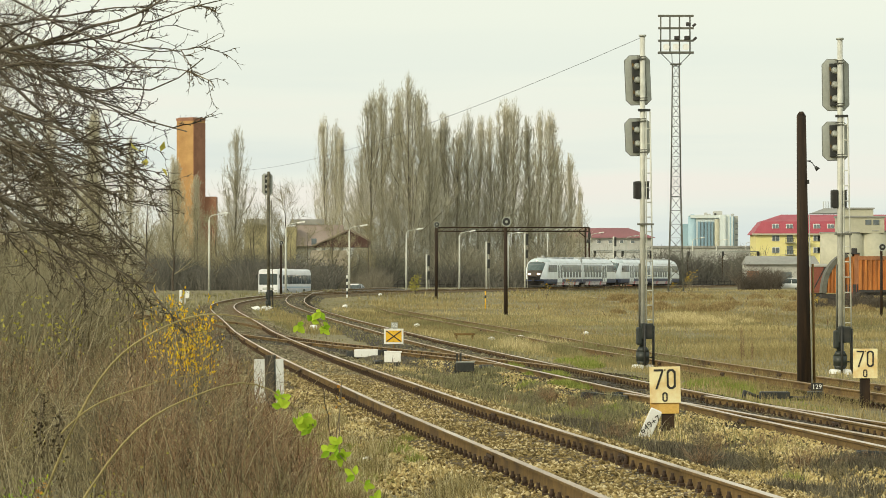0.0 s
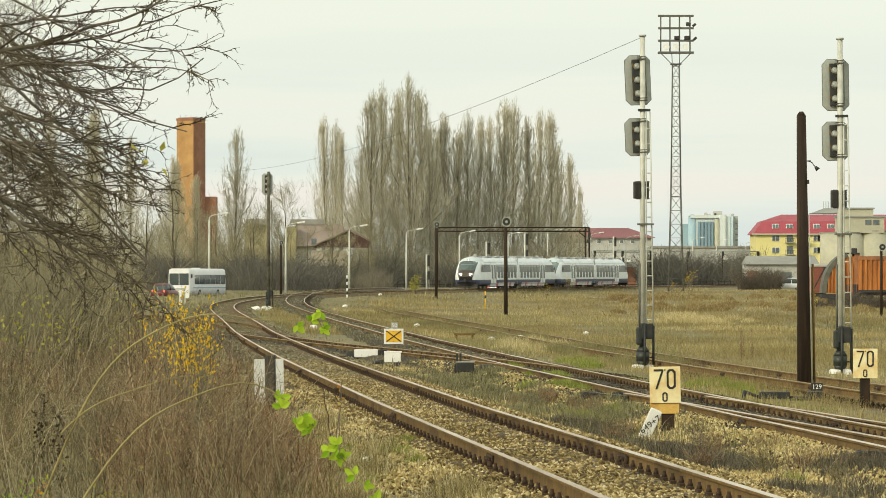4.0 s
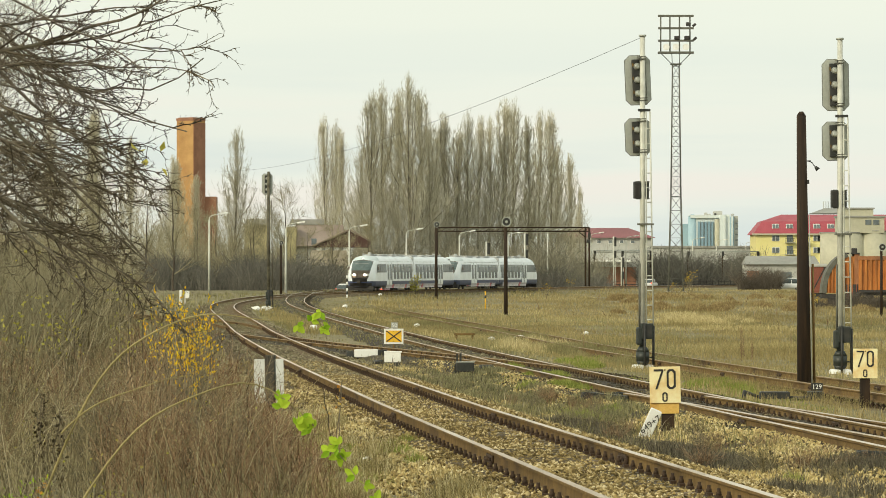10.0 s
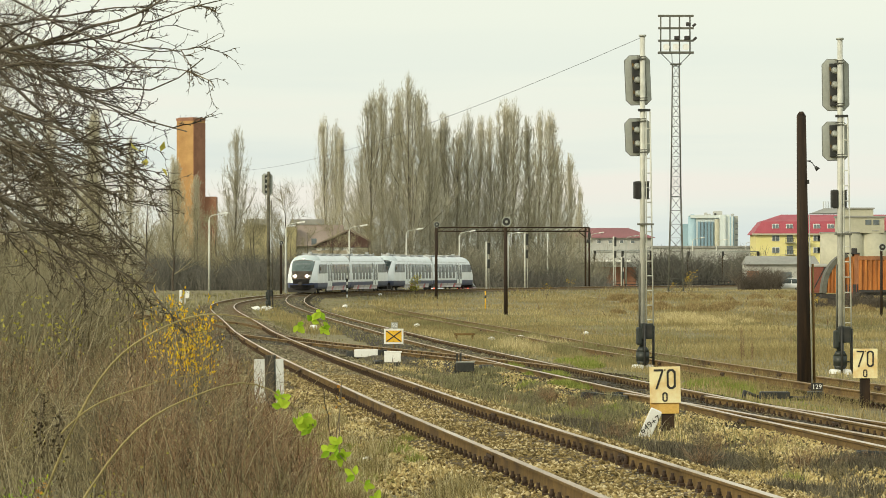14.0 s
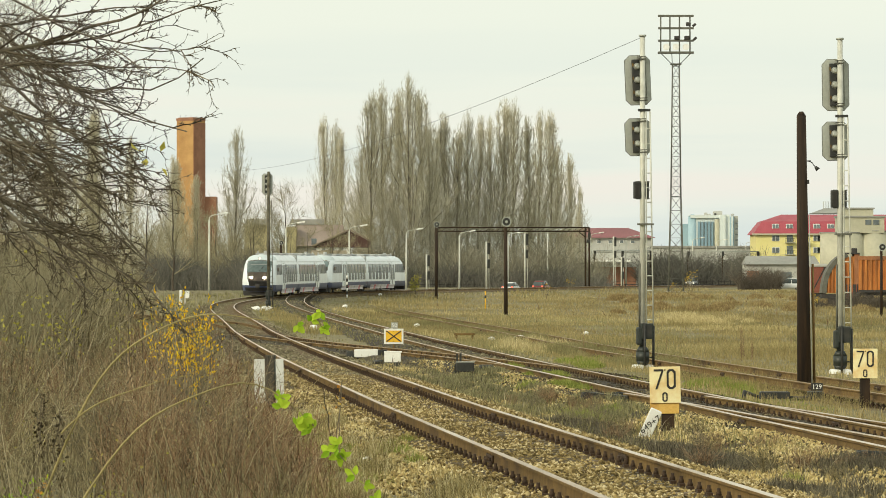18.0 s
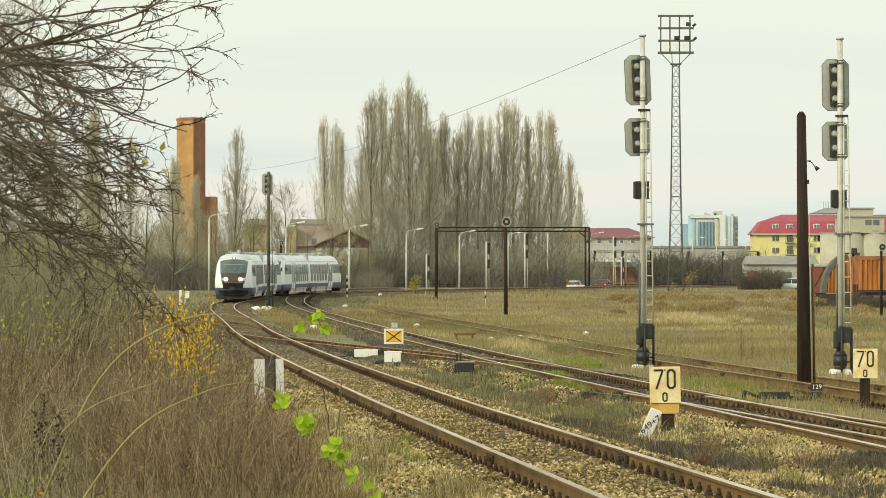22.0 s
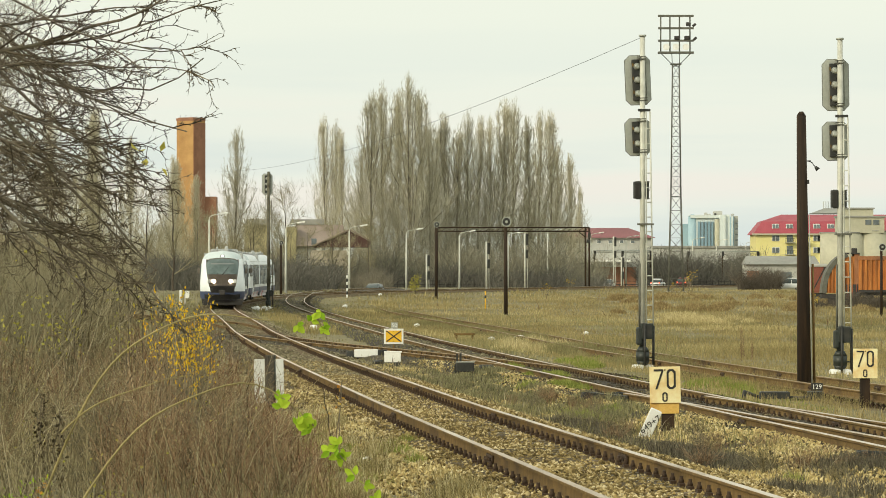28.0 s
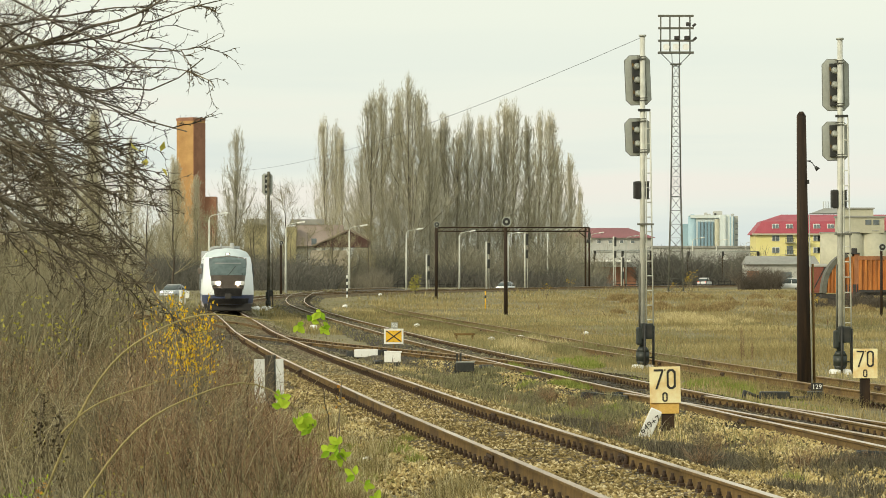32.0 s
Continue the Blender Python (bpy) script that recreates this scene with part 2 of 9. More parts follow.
def box(bm, c, s, rz=0.0, bevel=0.0, taper=1.0, rx=0.0, ry=0.0):
    """A block of size s at c; taper narrows its top."""
    r = bmesh.ops.create_cube(bm, size=1.0)
    vs = r["verts"]
    for v in vs:
        k = taper if v.co.z > 0 else 1.0
        v.co = Vector((v.co.x * s[0] * k, v.co.y * s[1] * k, v.co.z * s[2]))
    if bevel:
        es = list({e for v in vs for e in v.link_edges})
        rb = bmesh.ops.bevel(bm, geom=es, offset=bevel, segments=2, affect="EDGES", profile=0.6)
        vs = list({v for v in rb["verts"]} | {v for v in vs if v.is_valid})
        seen, stack = set(vs), list(vs)
        while stack:
            for e in stack.pop().link_edges:
                for w in e.verts:
                    if w not in seen:
                        seen.add(w), stack.append(w)
        vs = list(seen)
    bmesh.ops.transform(bm, matrix=pose(*c, rx, ry, rz), verts=vs)
    return vs


def rod(bm, a, b, r0, r1=None, seg=8):
    """A round bar from a to b."""
    a, b = Vector(a), Vector(b)
    d = b - a
    m = Matrix.Translation((a + b) / 2) @ d.to_track_quat("Z", "Y").to_matrix().to_4x4()
    r = bmesh.ops.create_cone(bm, cap_ends=True, segments=seg, radius1=r0, radius2=r0 if r1 is None else r1, depth=d.length)
    bmesh.ops.transform(bm, matrix=m, verts=r["verts"])
    for f in {f for v in r["verts"] for f in v.link_faces}:
        f.smooth = len(f.verts) == 4
    return r["verts"]


def plate(bm, outline, depth, m=None):
    """A flat plate: the outline (x, z) stood upright facing -y, of that thickness."""
    vs = [bm.verts.new((x, -depth / 2, z)) for x, z in outline] + [bm.verts.new((x, depth / 2, z)) for x, z in outline]
    n = len(outline)
    bm.faces.new(vs[:n]), bm.faces.new(vs[:n - 1:-1])
    for i in range(n):
        j = (i + 1) % n
        bm.faces.new((vs[j], vs[i], vs[n + i], vs[n + j]))
    if m is not None:
        bmesh.ops.transform(bm, matrix=m, verts=vs)
    return vs


def boxed(name, c, s, material, parent=None, label="", rz=0.0, bevel=0.0, taper=1.0, rx=0.0, ry=0.0):
    bm = bmesh.new()
    box(bm, c, s, rz, bevel, taper, rx, ry)
    return part(name, bm, material, parent, label)


def rodded(name, a, b, r0, material, parent=None, label="", r1=None, seg=10):
    bm = bmesh.new()
    rod(bm, a, b, r0, r1, seg)
    return part(name, bm, material, parent, label)


def lettering(name, text, size, material, parent, m, width=0.0):
    """Raised characters in the built-in font, as a mesh."""
    cu = bpy.data.curves.new(name, "FONT")
    cu.body, cu.size, cu.extrude, cu.align_x, cu.align_y = text, size, 0.003, "CENTER", "CENTER"
    tmp = bpy.data.objects.new(name, cu)
    me = bpy.data.meshes.new_from_object(tmp)
    bpy.data.objects.remove(tmp)
    if width:
        xs = [v.co.x for v in me.vertices]
        k = width / (max(xs) - min(xs))
        for v in me.vertices:
            v.co.x *= k
    return part_mesh(name, me, material, parent, "", m)


def tubes(P, R, sides=3):
    """Thin tapered tubes along N polylines of k points: P (N, k, 3), R (N, k). Gives vertices and quads."""
    P, R = np.asarray(P, float), np.asarray(R, float)
    n, k, _ = P.shape
    d = np.gradient(P, axis=1)
    d /= np.linalg.norm(d, axis=2, keepdims=True) + 1e-9
    ref = np.where(np.abs(d[..., 2:3]) > 0.9, np.array([1.0, 0, 0]), np.array([0, 0, 1.0]))
    u = np.cross(d, ref)
    u /= np.linalg.norm(u, axis=2, keepdims=True) + 1e-9
    v = np.cross(d, u)
    a = np.arange(sides) * 2 * np.pi / sides
    V = P[:, :, None] + R[:, :, None, None] * (np.cos(a)[:, None] * u[:, :, None] + np.sin(a)[:, None] * v[:, :, None])
    idx = np.arange(n * k * sides).reshape(n, k, sides)
    q = np.stack([idx[:, :-1], np.roll(idx[:, :-1], -1, 2), np.roll(idx[:, 1:], -1, 2), idx[:, 1:]], -1)
    return V.reshape(-1, 3), q.reshape(-1, 4)


def join(chunks):
    vs, fs, o = [], [], 0
    for v, f in chunks:
        vs.append(v), fs.append(f + o)
        o += len(v)
    return np.concatenate(vs), np.concatenate(fs)


RNG = np.random.default_rng(7)


def blades(x, y, z, h, w, lean=0.35, rng=RNG):
    """One bent blade (two stacked pieces, the upper a point) at each place."""
    n = len(x)
    a, b = rng.uniform(0, 2 * np.pi, n), rng.uniform(0, 2 * np.pi, n)
    l = rng.uniform(0.1, 1, n) * lean * h
    ux, uy = np.cos(a) * w / 2, np.sin(a) * w / 2
    lx, ly = np.cos(b) * l, np.sin(b) * l
    base = np.stack([x, y, z - 0.03], 1)
    side = np.stack([ux, uy, np.zeros(n)], 1)
    mid = base + np.stack([lx * 0.35, ly * 0.35, h * 0.55], 1)
    tip = base + np.stack([lx, ly, h], 1)
    V = np.stack([base - side, base + side, mid + side * 0.8, mid - side * 0.8, tip], 1).reshape(-1, 3)
    i = np.arange(n)[:, None] * 5
    F = np.concatenate([i + np.array([0, 1, 2]), i + np.array([0, 2, 3]), i + np.array([3, 2, 4])], 0)
    return V, F


# ---- the plan: main track, height of the land ----
RAIL_Y = [-400, 28, 60, 100, 150, 220, 300, 400, 520, 640, 900, 4000]
RAIL_Z = [-0.02, -0.057, -0.17, -0.208, -0.188, -0.006, 0.256, 0.768, 1.076, 1.166, 1.25, 1.3]
HALF = 0.7525


def line_of(x0, heading, y0, length, knots, bends, step=1.0):
    """A track's middle line: start, heading (radians to the right of +y), and its bend (per km) at knots along it."""
    s = np.arange(0, length + 1e-6, step)
    k = np.interp(s, knots, bends) / 1000
    th = heading + np.concatenate([[0], np.cumsum((k[1:] + k[:-1]) / 2 * step)])
    mid = (th[1:] + th[:-1]) / 2
    x = x0 + np.concatenate([[0], np.cumsum(np.sin(mid) * step)])
    y = y0 + np.concatenate([[0], np.cumsum(np.cos(mid) * step)])
    return s, x, y, th


MAIN = line_of(2.4429, -0.0796, 28, 640, [0, 60, 120, 160, 200, 240, 280, 320, 360, 420, 500, 640],
               [-0.112, 0.089, 0.231, -0.185, 0.301, 0.866, 1.457, 2.54, 1.923, 0.576, -0.162, -0.613])
SECOND = line_of(6.94, -0.0468, 30, 452, [0, 12, 72, 132, 172, 212, 252, 292, 332, 392, 452],
                 [-0.695, -0.695, 0.23, -0.172, 0.212, -0.195, 0.125, 1.166, 0.894, 0.885, 0.898])
CROSS = line_of(3.8924, -0.07323, 88, 72, [0, 34.9, 36.9, 72], [-5.695, -5.695, 7.456, 7.456])
FORK = line_of(7.69, -0.041, 30, 52, [0, 12, 32, 52], [-1.757, -1.757, -2.627, -3.27])
SPUR = line_of(-7.75, -0.07, 158, 60, [0, 60], [-3.8, -3.8])
SIDING = line_of(10.4802, -0.0671, 55, 260, [0, 50, 100, 150, 200, 260], [0.333, 0.273, -0.038, -0.174, -0.259, -0.194])


def rail_level(y):
    return np.interp(y, RAIL_Y, RAIL_Z)


def land(x, y):
    """Rail level of the land: the main track's, falling gently to the tracks beside it."""
    x, y = np.asarray(x, float), np.asarray(y, float)
    u = x - np.interp(y, np.concatenate([[-400], MAIN[2]]), np.concatenate([[20], MAIN[1]]))
    zb = -0.263 - 0.1 * (np.clip(y, 40, 420) - 100) / 100
    zd = np.minimum(-0.375 - 0.325 * (np.clip(y, 50, 260) - 100) / 100, zb)
    t1, t2 = np.clip(u / 6.3, 0, 1), np.clip((u - 6.3) / 5.2, 0, 1)
    lat = zb * t1 + (zd - zb) * t2
    return rail_level(y) + lat * np.interp(y, [300, 520], [1, 0.4])


ROAD = np.array([(-75, 225), (-47, 322), (-29, 388), (-17.2, 430), (-5.8, 468.5), (6, 507), (27, 580), (48, 655), (75, 760)], float)
ROAD_LEN = 540.0


def road_point(d):
    """The road's middle line: d metres along it from its near end."""
    c = np.concatenate([[0], np.cumsum(np.hypot(*np.diff(ROAD, axis=0).T))])
    return np.interp(d, c, ROAD[:, 0]), np.interp(d, c, ROAD[:, 1])


def road_height(y):
    return np.interp(y, [225, 360, 400, 430, 455, 500, 560, 620, 760], [-0.2, -0.18, -0.14, -0.08, -0.14, -0.02, 0.35, 0.70, 0.95])


def road_z(x, y):
    return float(road_height(y))


def soil(x, y):
    """Height of the ground."""
    x, y = np.asarray(x, float), np.asarray(y, float)
    z = land(x, y) - 0.30 + 0.03 * np.sin(x * 1.7 + y * 0.31) * np.sin(y * 0.47 - x * 0.6)
    # the road lies in a shallow dip beside the track
    w = np.clip((7.5 - 0.96 * np.abs(x - np.interp(y, ROAD[:, 1], ROAD[:, 0]))) / 1.9, 0, 1) * (y > 200) * (y < 760)
    return z + w * np.minimum(0, road_height(y) - 0.22 - z)


def sz(x, y):
    return float(soil(x, y))


def ground_top(x, y):
    """Height of whatever lies uppermost: the earth or the shoulders of the ballast beds."""
    z = soil(x, y)
    for line, s0, s1 in ((MAIN, 0, 900), (SECOND, 0, 900), (CROSS, 8, 64), (FORK, 0, 38)):
        s, lx, ly, th = line
        ok = (s >= s0) & (s <= s1)
        o = np.abs((x - np.interp(y, ly[ok], lx[ok])) * np.cos(np.interp(y, ly[ok], th[ok])))
        top = land(x, y) - (0.185 if line is MAIN else 0.14) - 0.253 * np.clip(o - 1.5, 0, 2)
        z = np.where((o < 2.5) & (y >= ly[ok][0]) & (y <= ly[ok][-1]), np.maximum(z, top), z)
    return z


def along(line, s, off=0.0):
    """The place and heading at s along a line, off metres to its right."""
    x, y, th = (np.interp(s, line[0], line[i]) for i in (1, 2, 3))
    return x + off * np.cos(th), y - off * np.sin(th), th

# ---- ground ----
def make_ground():
    ys = np.concatenate([[-600, -200, -60, -15, 5], np.arange(14, 130, 1.5), np.geomspace(131, 700, 160), np.geomspace(730, 4800, 24)])
    us = np.concatenate([[-4, -2, -1, -0.6], np.linspace(-0.4, 0.4, 121), [0.6, 1, 2, 4]])
    Y, U = np.meshgrid(ys, us, indexing="ij")
    X = U * (np.abs(Y) * 0.55 + 40)
    Z = soil(X, Y)
    n, m = Y.shape
    i = np.arange(n * m).reshape(n, m)
    q = np.stack([i[:-1, :-1], i[:-1, 1:], i[1:, 1:], i[1:, :-1]], -1).reshape(-1, 4)
    me = np_mesh("ground", np.stack([X, Y, Z], -1).reshape(-1, 3), q, True)
    tagged(part_mesh("ground", me, M_SOIL), "brown autumn ground with dry grass and bare earth", "ground", kind="structure")


make_ground()

# ---- tracks ----
RAIL_PROFILE = [(-0.075, -0.172), (0.075, -0.172), (0.075, -0.160), (0.012, -0.140), (0.010, -0.045), (0.036, -0.034), (0.036, -0.008), (0.029, 0.0), (-0.029, 0.0), (-0.036, -0.008), (-0.036, -0.034), (-0.010, -0.045), (-0.012, -0.140), (-0.075, -0.160)]


def rail_mesh(line, off, raise_by=0.0, s0=0.0, s1=None):
    s, x, y, th = line
    pick = (s >= s0) & (s <= (s1 if s1 is not None else s[-1]))
    x, y, th = x[pick], y[pick], th[pick]
    p = np.array(RAIL_PROFILE)
    o = off + p[:, 0]
    X = x[:, None] + o * np.cos(th)[:, None]
    Y = y[:, None] - o * np.sin(th)[:, None]
    xr, yr = x + off * np.cos(th), y - off * np.sin(th)
    Z = (land(xr, yr) + raise_by * np.interp(yr, [110, 190], [1.0, 2.2]))[:, None] + p[:, 1]
    n, k = X.shape
    i = np.arange(n * k).reshape(n, k)
    q = np.stack([i[:-1], np.roll(i[:-1], -1, 1), np.roll(i[1:], -1, 1), i[1:]], -1)
    tops = np.zeros((n - 1, k), int)
    tops[:, 6:9] = 1
    return np_mesh("rail", np.stack([X, Y, Z], -1).reshape(-1, 3), q.reshape(-1, 4), False, tops.ravel())


def sleeper_mesh(material):
    bm = bmesh.new()
    box(bm, (0, 0, -0.275), (2.5, 0.26, 0.2), taper=0.96)
    me = bpy.data.meshes.new("sleeper")
    bm.to_mesh(me)
    bm.free()
    me.materials.append(material)
    return me


def fastening_mesh():
    bm = bmesh.new()
    box(bm, (0, 0, -0.16), (0.055, 0.17, 0.035))
    rod(bm, (0, 0, -0.16), (0, 0, -0.075), 0.02, 0.017, 6)
    rod(bm, (0, 0, -0.145), (0, 0, -0.108), 0.03, 0.026, 6)
    me = bpy.data.meshes.new("rail_fastening")
    bm.to_mesh(me)
    bm.free()
    me.materials.append(M_FAST)
    return me


SLEEPER, TIMBER_SLEEPER, FASTENING = sleeper_mesh(M_SLEEPER), sleeper_mesh(M_TARSLEEPER), fastening_mesh()


def fishplate_mesh():
    """A pair of bolted bars that join two rail ends."""
    bm = bmesh.new()
    for sx in (-1, 1):
        box(bm, (sx * 0.03, 0, -0.093), (0.022, 0.66, 0.09), bevel=0.006)
        for k in (-0.24, -0.08, 0.08, 0.24):
            rod(bm, (sx * 0.041, k, -0.093), (sx * 0.07, k, -0.093), 0.02, seg=6)
    box(bm, (0, 0, 0.001), (0.06, 0.012, 0.004))
    me = bpy.data.meshes.new("fishplate")
    bm.to_mesh(me)
    bm.free()
    me.materials.append(M_FAST)
    return me


FISHPLATE = fishplate_mesh()


def mesh_arrays(me):
    v = np.empty(len(me.vertices) * 3, np.float32)
    me.vertices.foreach_get("co", v)
    me.calc_loop_triangles()
    t = np.empty(len(me.loop_triangles) * 3, np.int32)
    me.loop_triangles.foreach_get("vertices", t)
    return v.reshape(-1, 3), t.reshape(-1, 3)


def repeated(me, xs, ys, zs, rz):
    """Many placed copies of a small mesh, as arrays."""
    v, f = mesh_arrays(me)
    c, s = np.cos(rz)[:, None], np.sin(rz)[:, None]
    X = v[:, 0] * c - v[:, 1] * s + xs[:, None]
    Y = v[:, 0] * s + v[:, 1] * c + ys[:, None]
    Z = np.broadcast_to(v[:, 2], X.shape) + zs[:, None]
    F = f[None] + (np.arange(len(xs)) * len(v))[:, None, None]
    return np.stack([X, Y, Z], -1).reshape(-1, 3), F.reshape(-1, 3)


def make_track(line, label, s0=0.0, s1=None, top=M_RAILTOP, cant=0.0, singles=0, pitch=0.6, both=False, bury=0.0, timber=False):
    s1 = line[0][-1] if s1 is None else s1
    th = empty("railway_track", Matrix.Identity(4), label, "railway track", "railway tracks", "structure")
    for off in (-HALF, HALF):
        part_mesh("rail", rail_mesh(line, off, cant if off < 0 or both else 0.0, s0, s1), [M_RUST, top], th)
    for sj in np.arange(s0 + 14.5, min(s1, 150), 15.0):
        for off in (-HALF, HALF):
            xj, yj, aj = along(line, sj + (0.5 if off > 0 else 0), off)
            fp = new("fishplate", FISHPLATE)
            fp.parent = th
            fp.matrix_basis = Matrix.LocRotScale((xj, yj, float(land(xj, yj)) + (cant if both else 0.0)), Euler((0, 0, -aj)), None)
    s = np.arange(s0 + 0.3, s1, pitch)
    x, y, a = along(line, s)
    z = land(x, y) - bury
    for i in range(min(singles, len(s))):
        sl = new("sleeper", TIMBER_SLEEPER if timber else SLEEPER)
        sl.parent = th
        sl.matrix_basis = Matrix.LocRotScale((x[i], y[i], z[i]), Euler((0, 0, -a[i])), None)
        for off in (-HALF - 0.118, -HALF + 0.118, HALF - 0.118, HALF + 0.118):
            fa = new("rail_fastening", FASTENING)
            fa.parent = sl
            fa.location = (off, 0, 0)
    if len(s) > singles:
        r = slice(singles, None)
        ch = [repeated(SLEEPER, x[r], y[r], z[r], -a[r])]
        v, f = join(ch)
        me = np_mesh("sleepers", v, f)
        tagged(part_mesh("sleepers", me, M_TARSLEEPER if timber else M_SLEEPER, th), kind="stuff")
        far = y[r] < 170
        ch = []
        for off in (-HALF - 0.118, -HALF + 0.118, HALF - 0.118, HALF + 0.118):
            ch.append(repeated(FASTENING, (x[r] + off * np.cos(a[r]))[far], (y[r] - off * np.sin(a[r]))[far], z[r][far], -a[r][far]))
        if far.any():
            v, f = join(ch)
            tagged(part_mesh("rail_fastenings", np_mesh("rail_fastenings", v, f), M_FAST, th), kind="stuff")
    return th


make_track(MAIN, "straight railway track with bright worn rails on stone ballast", cant=0.0, singles=70)
make_track(SECOND, "second railway track with brown rails curving away", singles=60, timber=True)
make_track(CROSS, "crossover track between two railway lines", s0=11, s1=66, top=M_RUSTTOP, cant=-0.019, both=True, timber=True)
make_track(FORK, "diverging track of a railway turnout", s0=0, s1=43, singles=0, timber=True)
make_track(SPUR, "rusty disused spur leaving the main track", s0=6, top=M_RUST, cant=-0.02, both=True, bury=0.10)
make_track(SIDING, "rusty siding track sunk in dry grass", top=M_RUSTTOP, cant=0.01, both=True, bury=0.09)


def make_bed(line, name, label, half=1.55, foot=2.5, top=-0.168, s0=0.0, s1=None, rough=0.03, material=M_BALLAST):
    s = np.arange(s0, (line[0][-1] if s1 is None else s1), 0.8)
    x, y, th = along(line, s)
    offs = np.array([-foot, -half, -1.1, -0.66, -0.3, 0.3, 0.66, 1.1, half, foot])
    zo = np.array([-0.45, top - 0.04, top, top - 0.015, top + 0.0, top, top - 0.015, top, top - 0.04, -0.45])
    X = x[:, None] + offs * np.cos(th)[:, None]
    Y = y[:, None] - offs * np.sin(th)[:, None]
    Z = land(X, Y) + zo + RNG.normal(0, rough * 0.4, X.shape)
    n, k = X.shape
    i = np.arange(n * k).reshape(n, k)
    q = np.stack([i[:-1, :-1], i[:-1, 1:], i[1:, 1:], i[1:, :-1]], -1).reshape(-1, 4)
    me = np_mesh(name, np.stack([X, Y, Z], -1).reshape(-1, 3), q, True)
    tagged(part_mesh(name, me, material), label, "ballast bed", "ballast beds", "structure")


make_bed(MAIN, "ballast_bed", "bed of brown weathered railway ballast")
make_bed(SECOND, "ballast_bed", "bed of grey-brown ballast with weeds", top=-0.128, material=M_OILBED)
make_bed(CROSS, "ballast_bed", "ballast under the crossover track", s0=12, s1=62, top=-0.12, material=M_OILBED)
make_bed(FORK, "ballast_bed", "ballast under the turnout", s1=38, top=-0.125, material=M_OILBED)


def stones(line, s0, s1, n, half, name, label, size=(0.012, 0.031), seed=1, top=-0.165, material=M_STONE):
    rng = np.random.default_rng(seed)
    s = s0 + (s1 - s0) * rng.uniform(0, 1, n) ** 1.5
    off = rng.uniform(-half, half, n)
    off = np.where((off < -1.3) & (rng.uniform(0, 1, n) < 0.8), off + 1.3, off)
    x, y, th = along(line, s, off)
    drop = np.where(np.abs(off) > 1.5, (np.abs(off) - 1.5) * -0.2, 0)
    z = land(x, y) + top + drop + rng.uniform(-0.01, 0.012, n)
    base = np.array([(1, 0, 0), (-1, 0, 0), (0, 1, 0), (0, -1, 0), (0, 0, 1), (0, 0, -1)], float)
    f = np.array([(0, 2, 4), (2, 1, 4), (1, 3, 4), (3, 0, 4), (2, 0, 5), (1, 2, 5), (3, 1, 5), (0, 3, 5)])
    sc = rng.uniform(*size, (n, 1, 1)) * rng.uniform(0.6, 1.35, (n, 6, 1))
    V = base[None] * sc
    a = rng.uniform(0, 6.28, n)
    c, d = np.cos(a)[:, None], np.sin(a)[:, None]
    V = np.stack([V[..., 0] * c - V[..., 1] * d, V[..., 0] * d + V[..., 1] * c, V[..., 2] * 0.8 + V[..., 0] * rng.uniform(-0.5, 0.5, (n, 1))], -1)
    V += np.stack([x, y, z], 1)[:, None]
    F = f[None] + (np.arange(n) * 6)[:, None, None]
    me = np_mesh(name, V.reshape(-1, 3), F.reshape(-1, 3))
    tagged(part_mesh(name, me, material), label, "ballast stones", kind="stuff")


stones(MAIN, 0, 75, 46000, 2.1, "ballast_stones", "loose tan ballast stones between the rails", seed=1)
stones(SECOND, 0, 85, 16000, 2.1, "ballast_stones", "loose oil-darkened ballast stones", seed=2, top=-0.122, material=M_OILSTONE)
stones(MAIN, 60, 170, 9000, 1.9, "ballast_stones", "coarse ballast farther along the track", (0.02, 0.042), seed=4, material=M_GREYSTONE)
stones(MAIN, 150, 400, 9000, 1.9, "ballast_stones", "pale ballast round the bend", (0.02, 0.045), seed=5, material=M_GREYSTONE)
stones(SECOND, 80, 380, 9000, 1.9, "ballast_stones", "dusty ballast of the second track round the bend", (0.02, 0.045), seed=6, top=-0.122, material=M_GREYSTONE)
stones(CROSS, 8, 60, 5000, 1.9, "ballast_stones", "loose ballast stones by the crossover", seed=3, top=-0.115, material=M_OILSTONE)


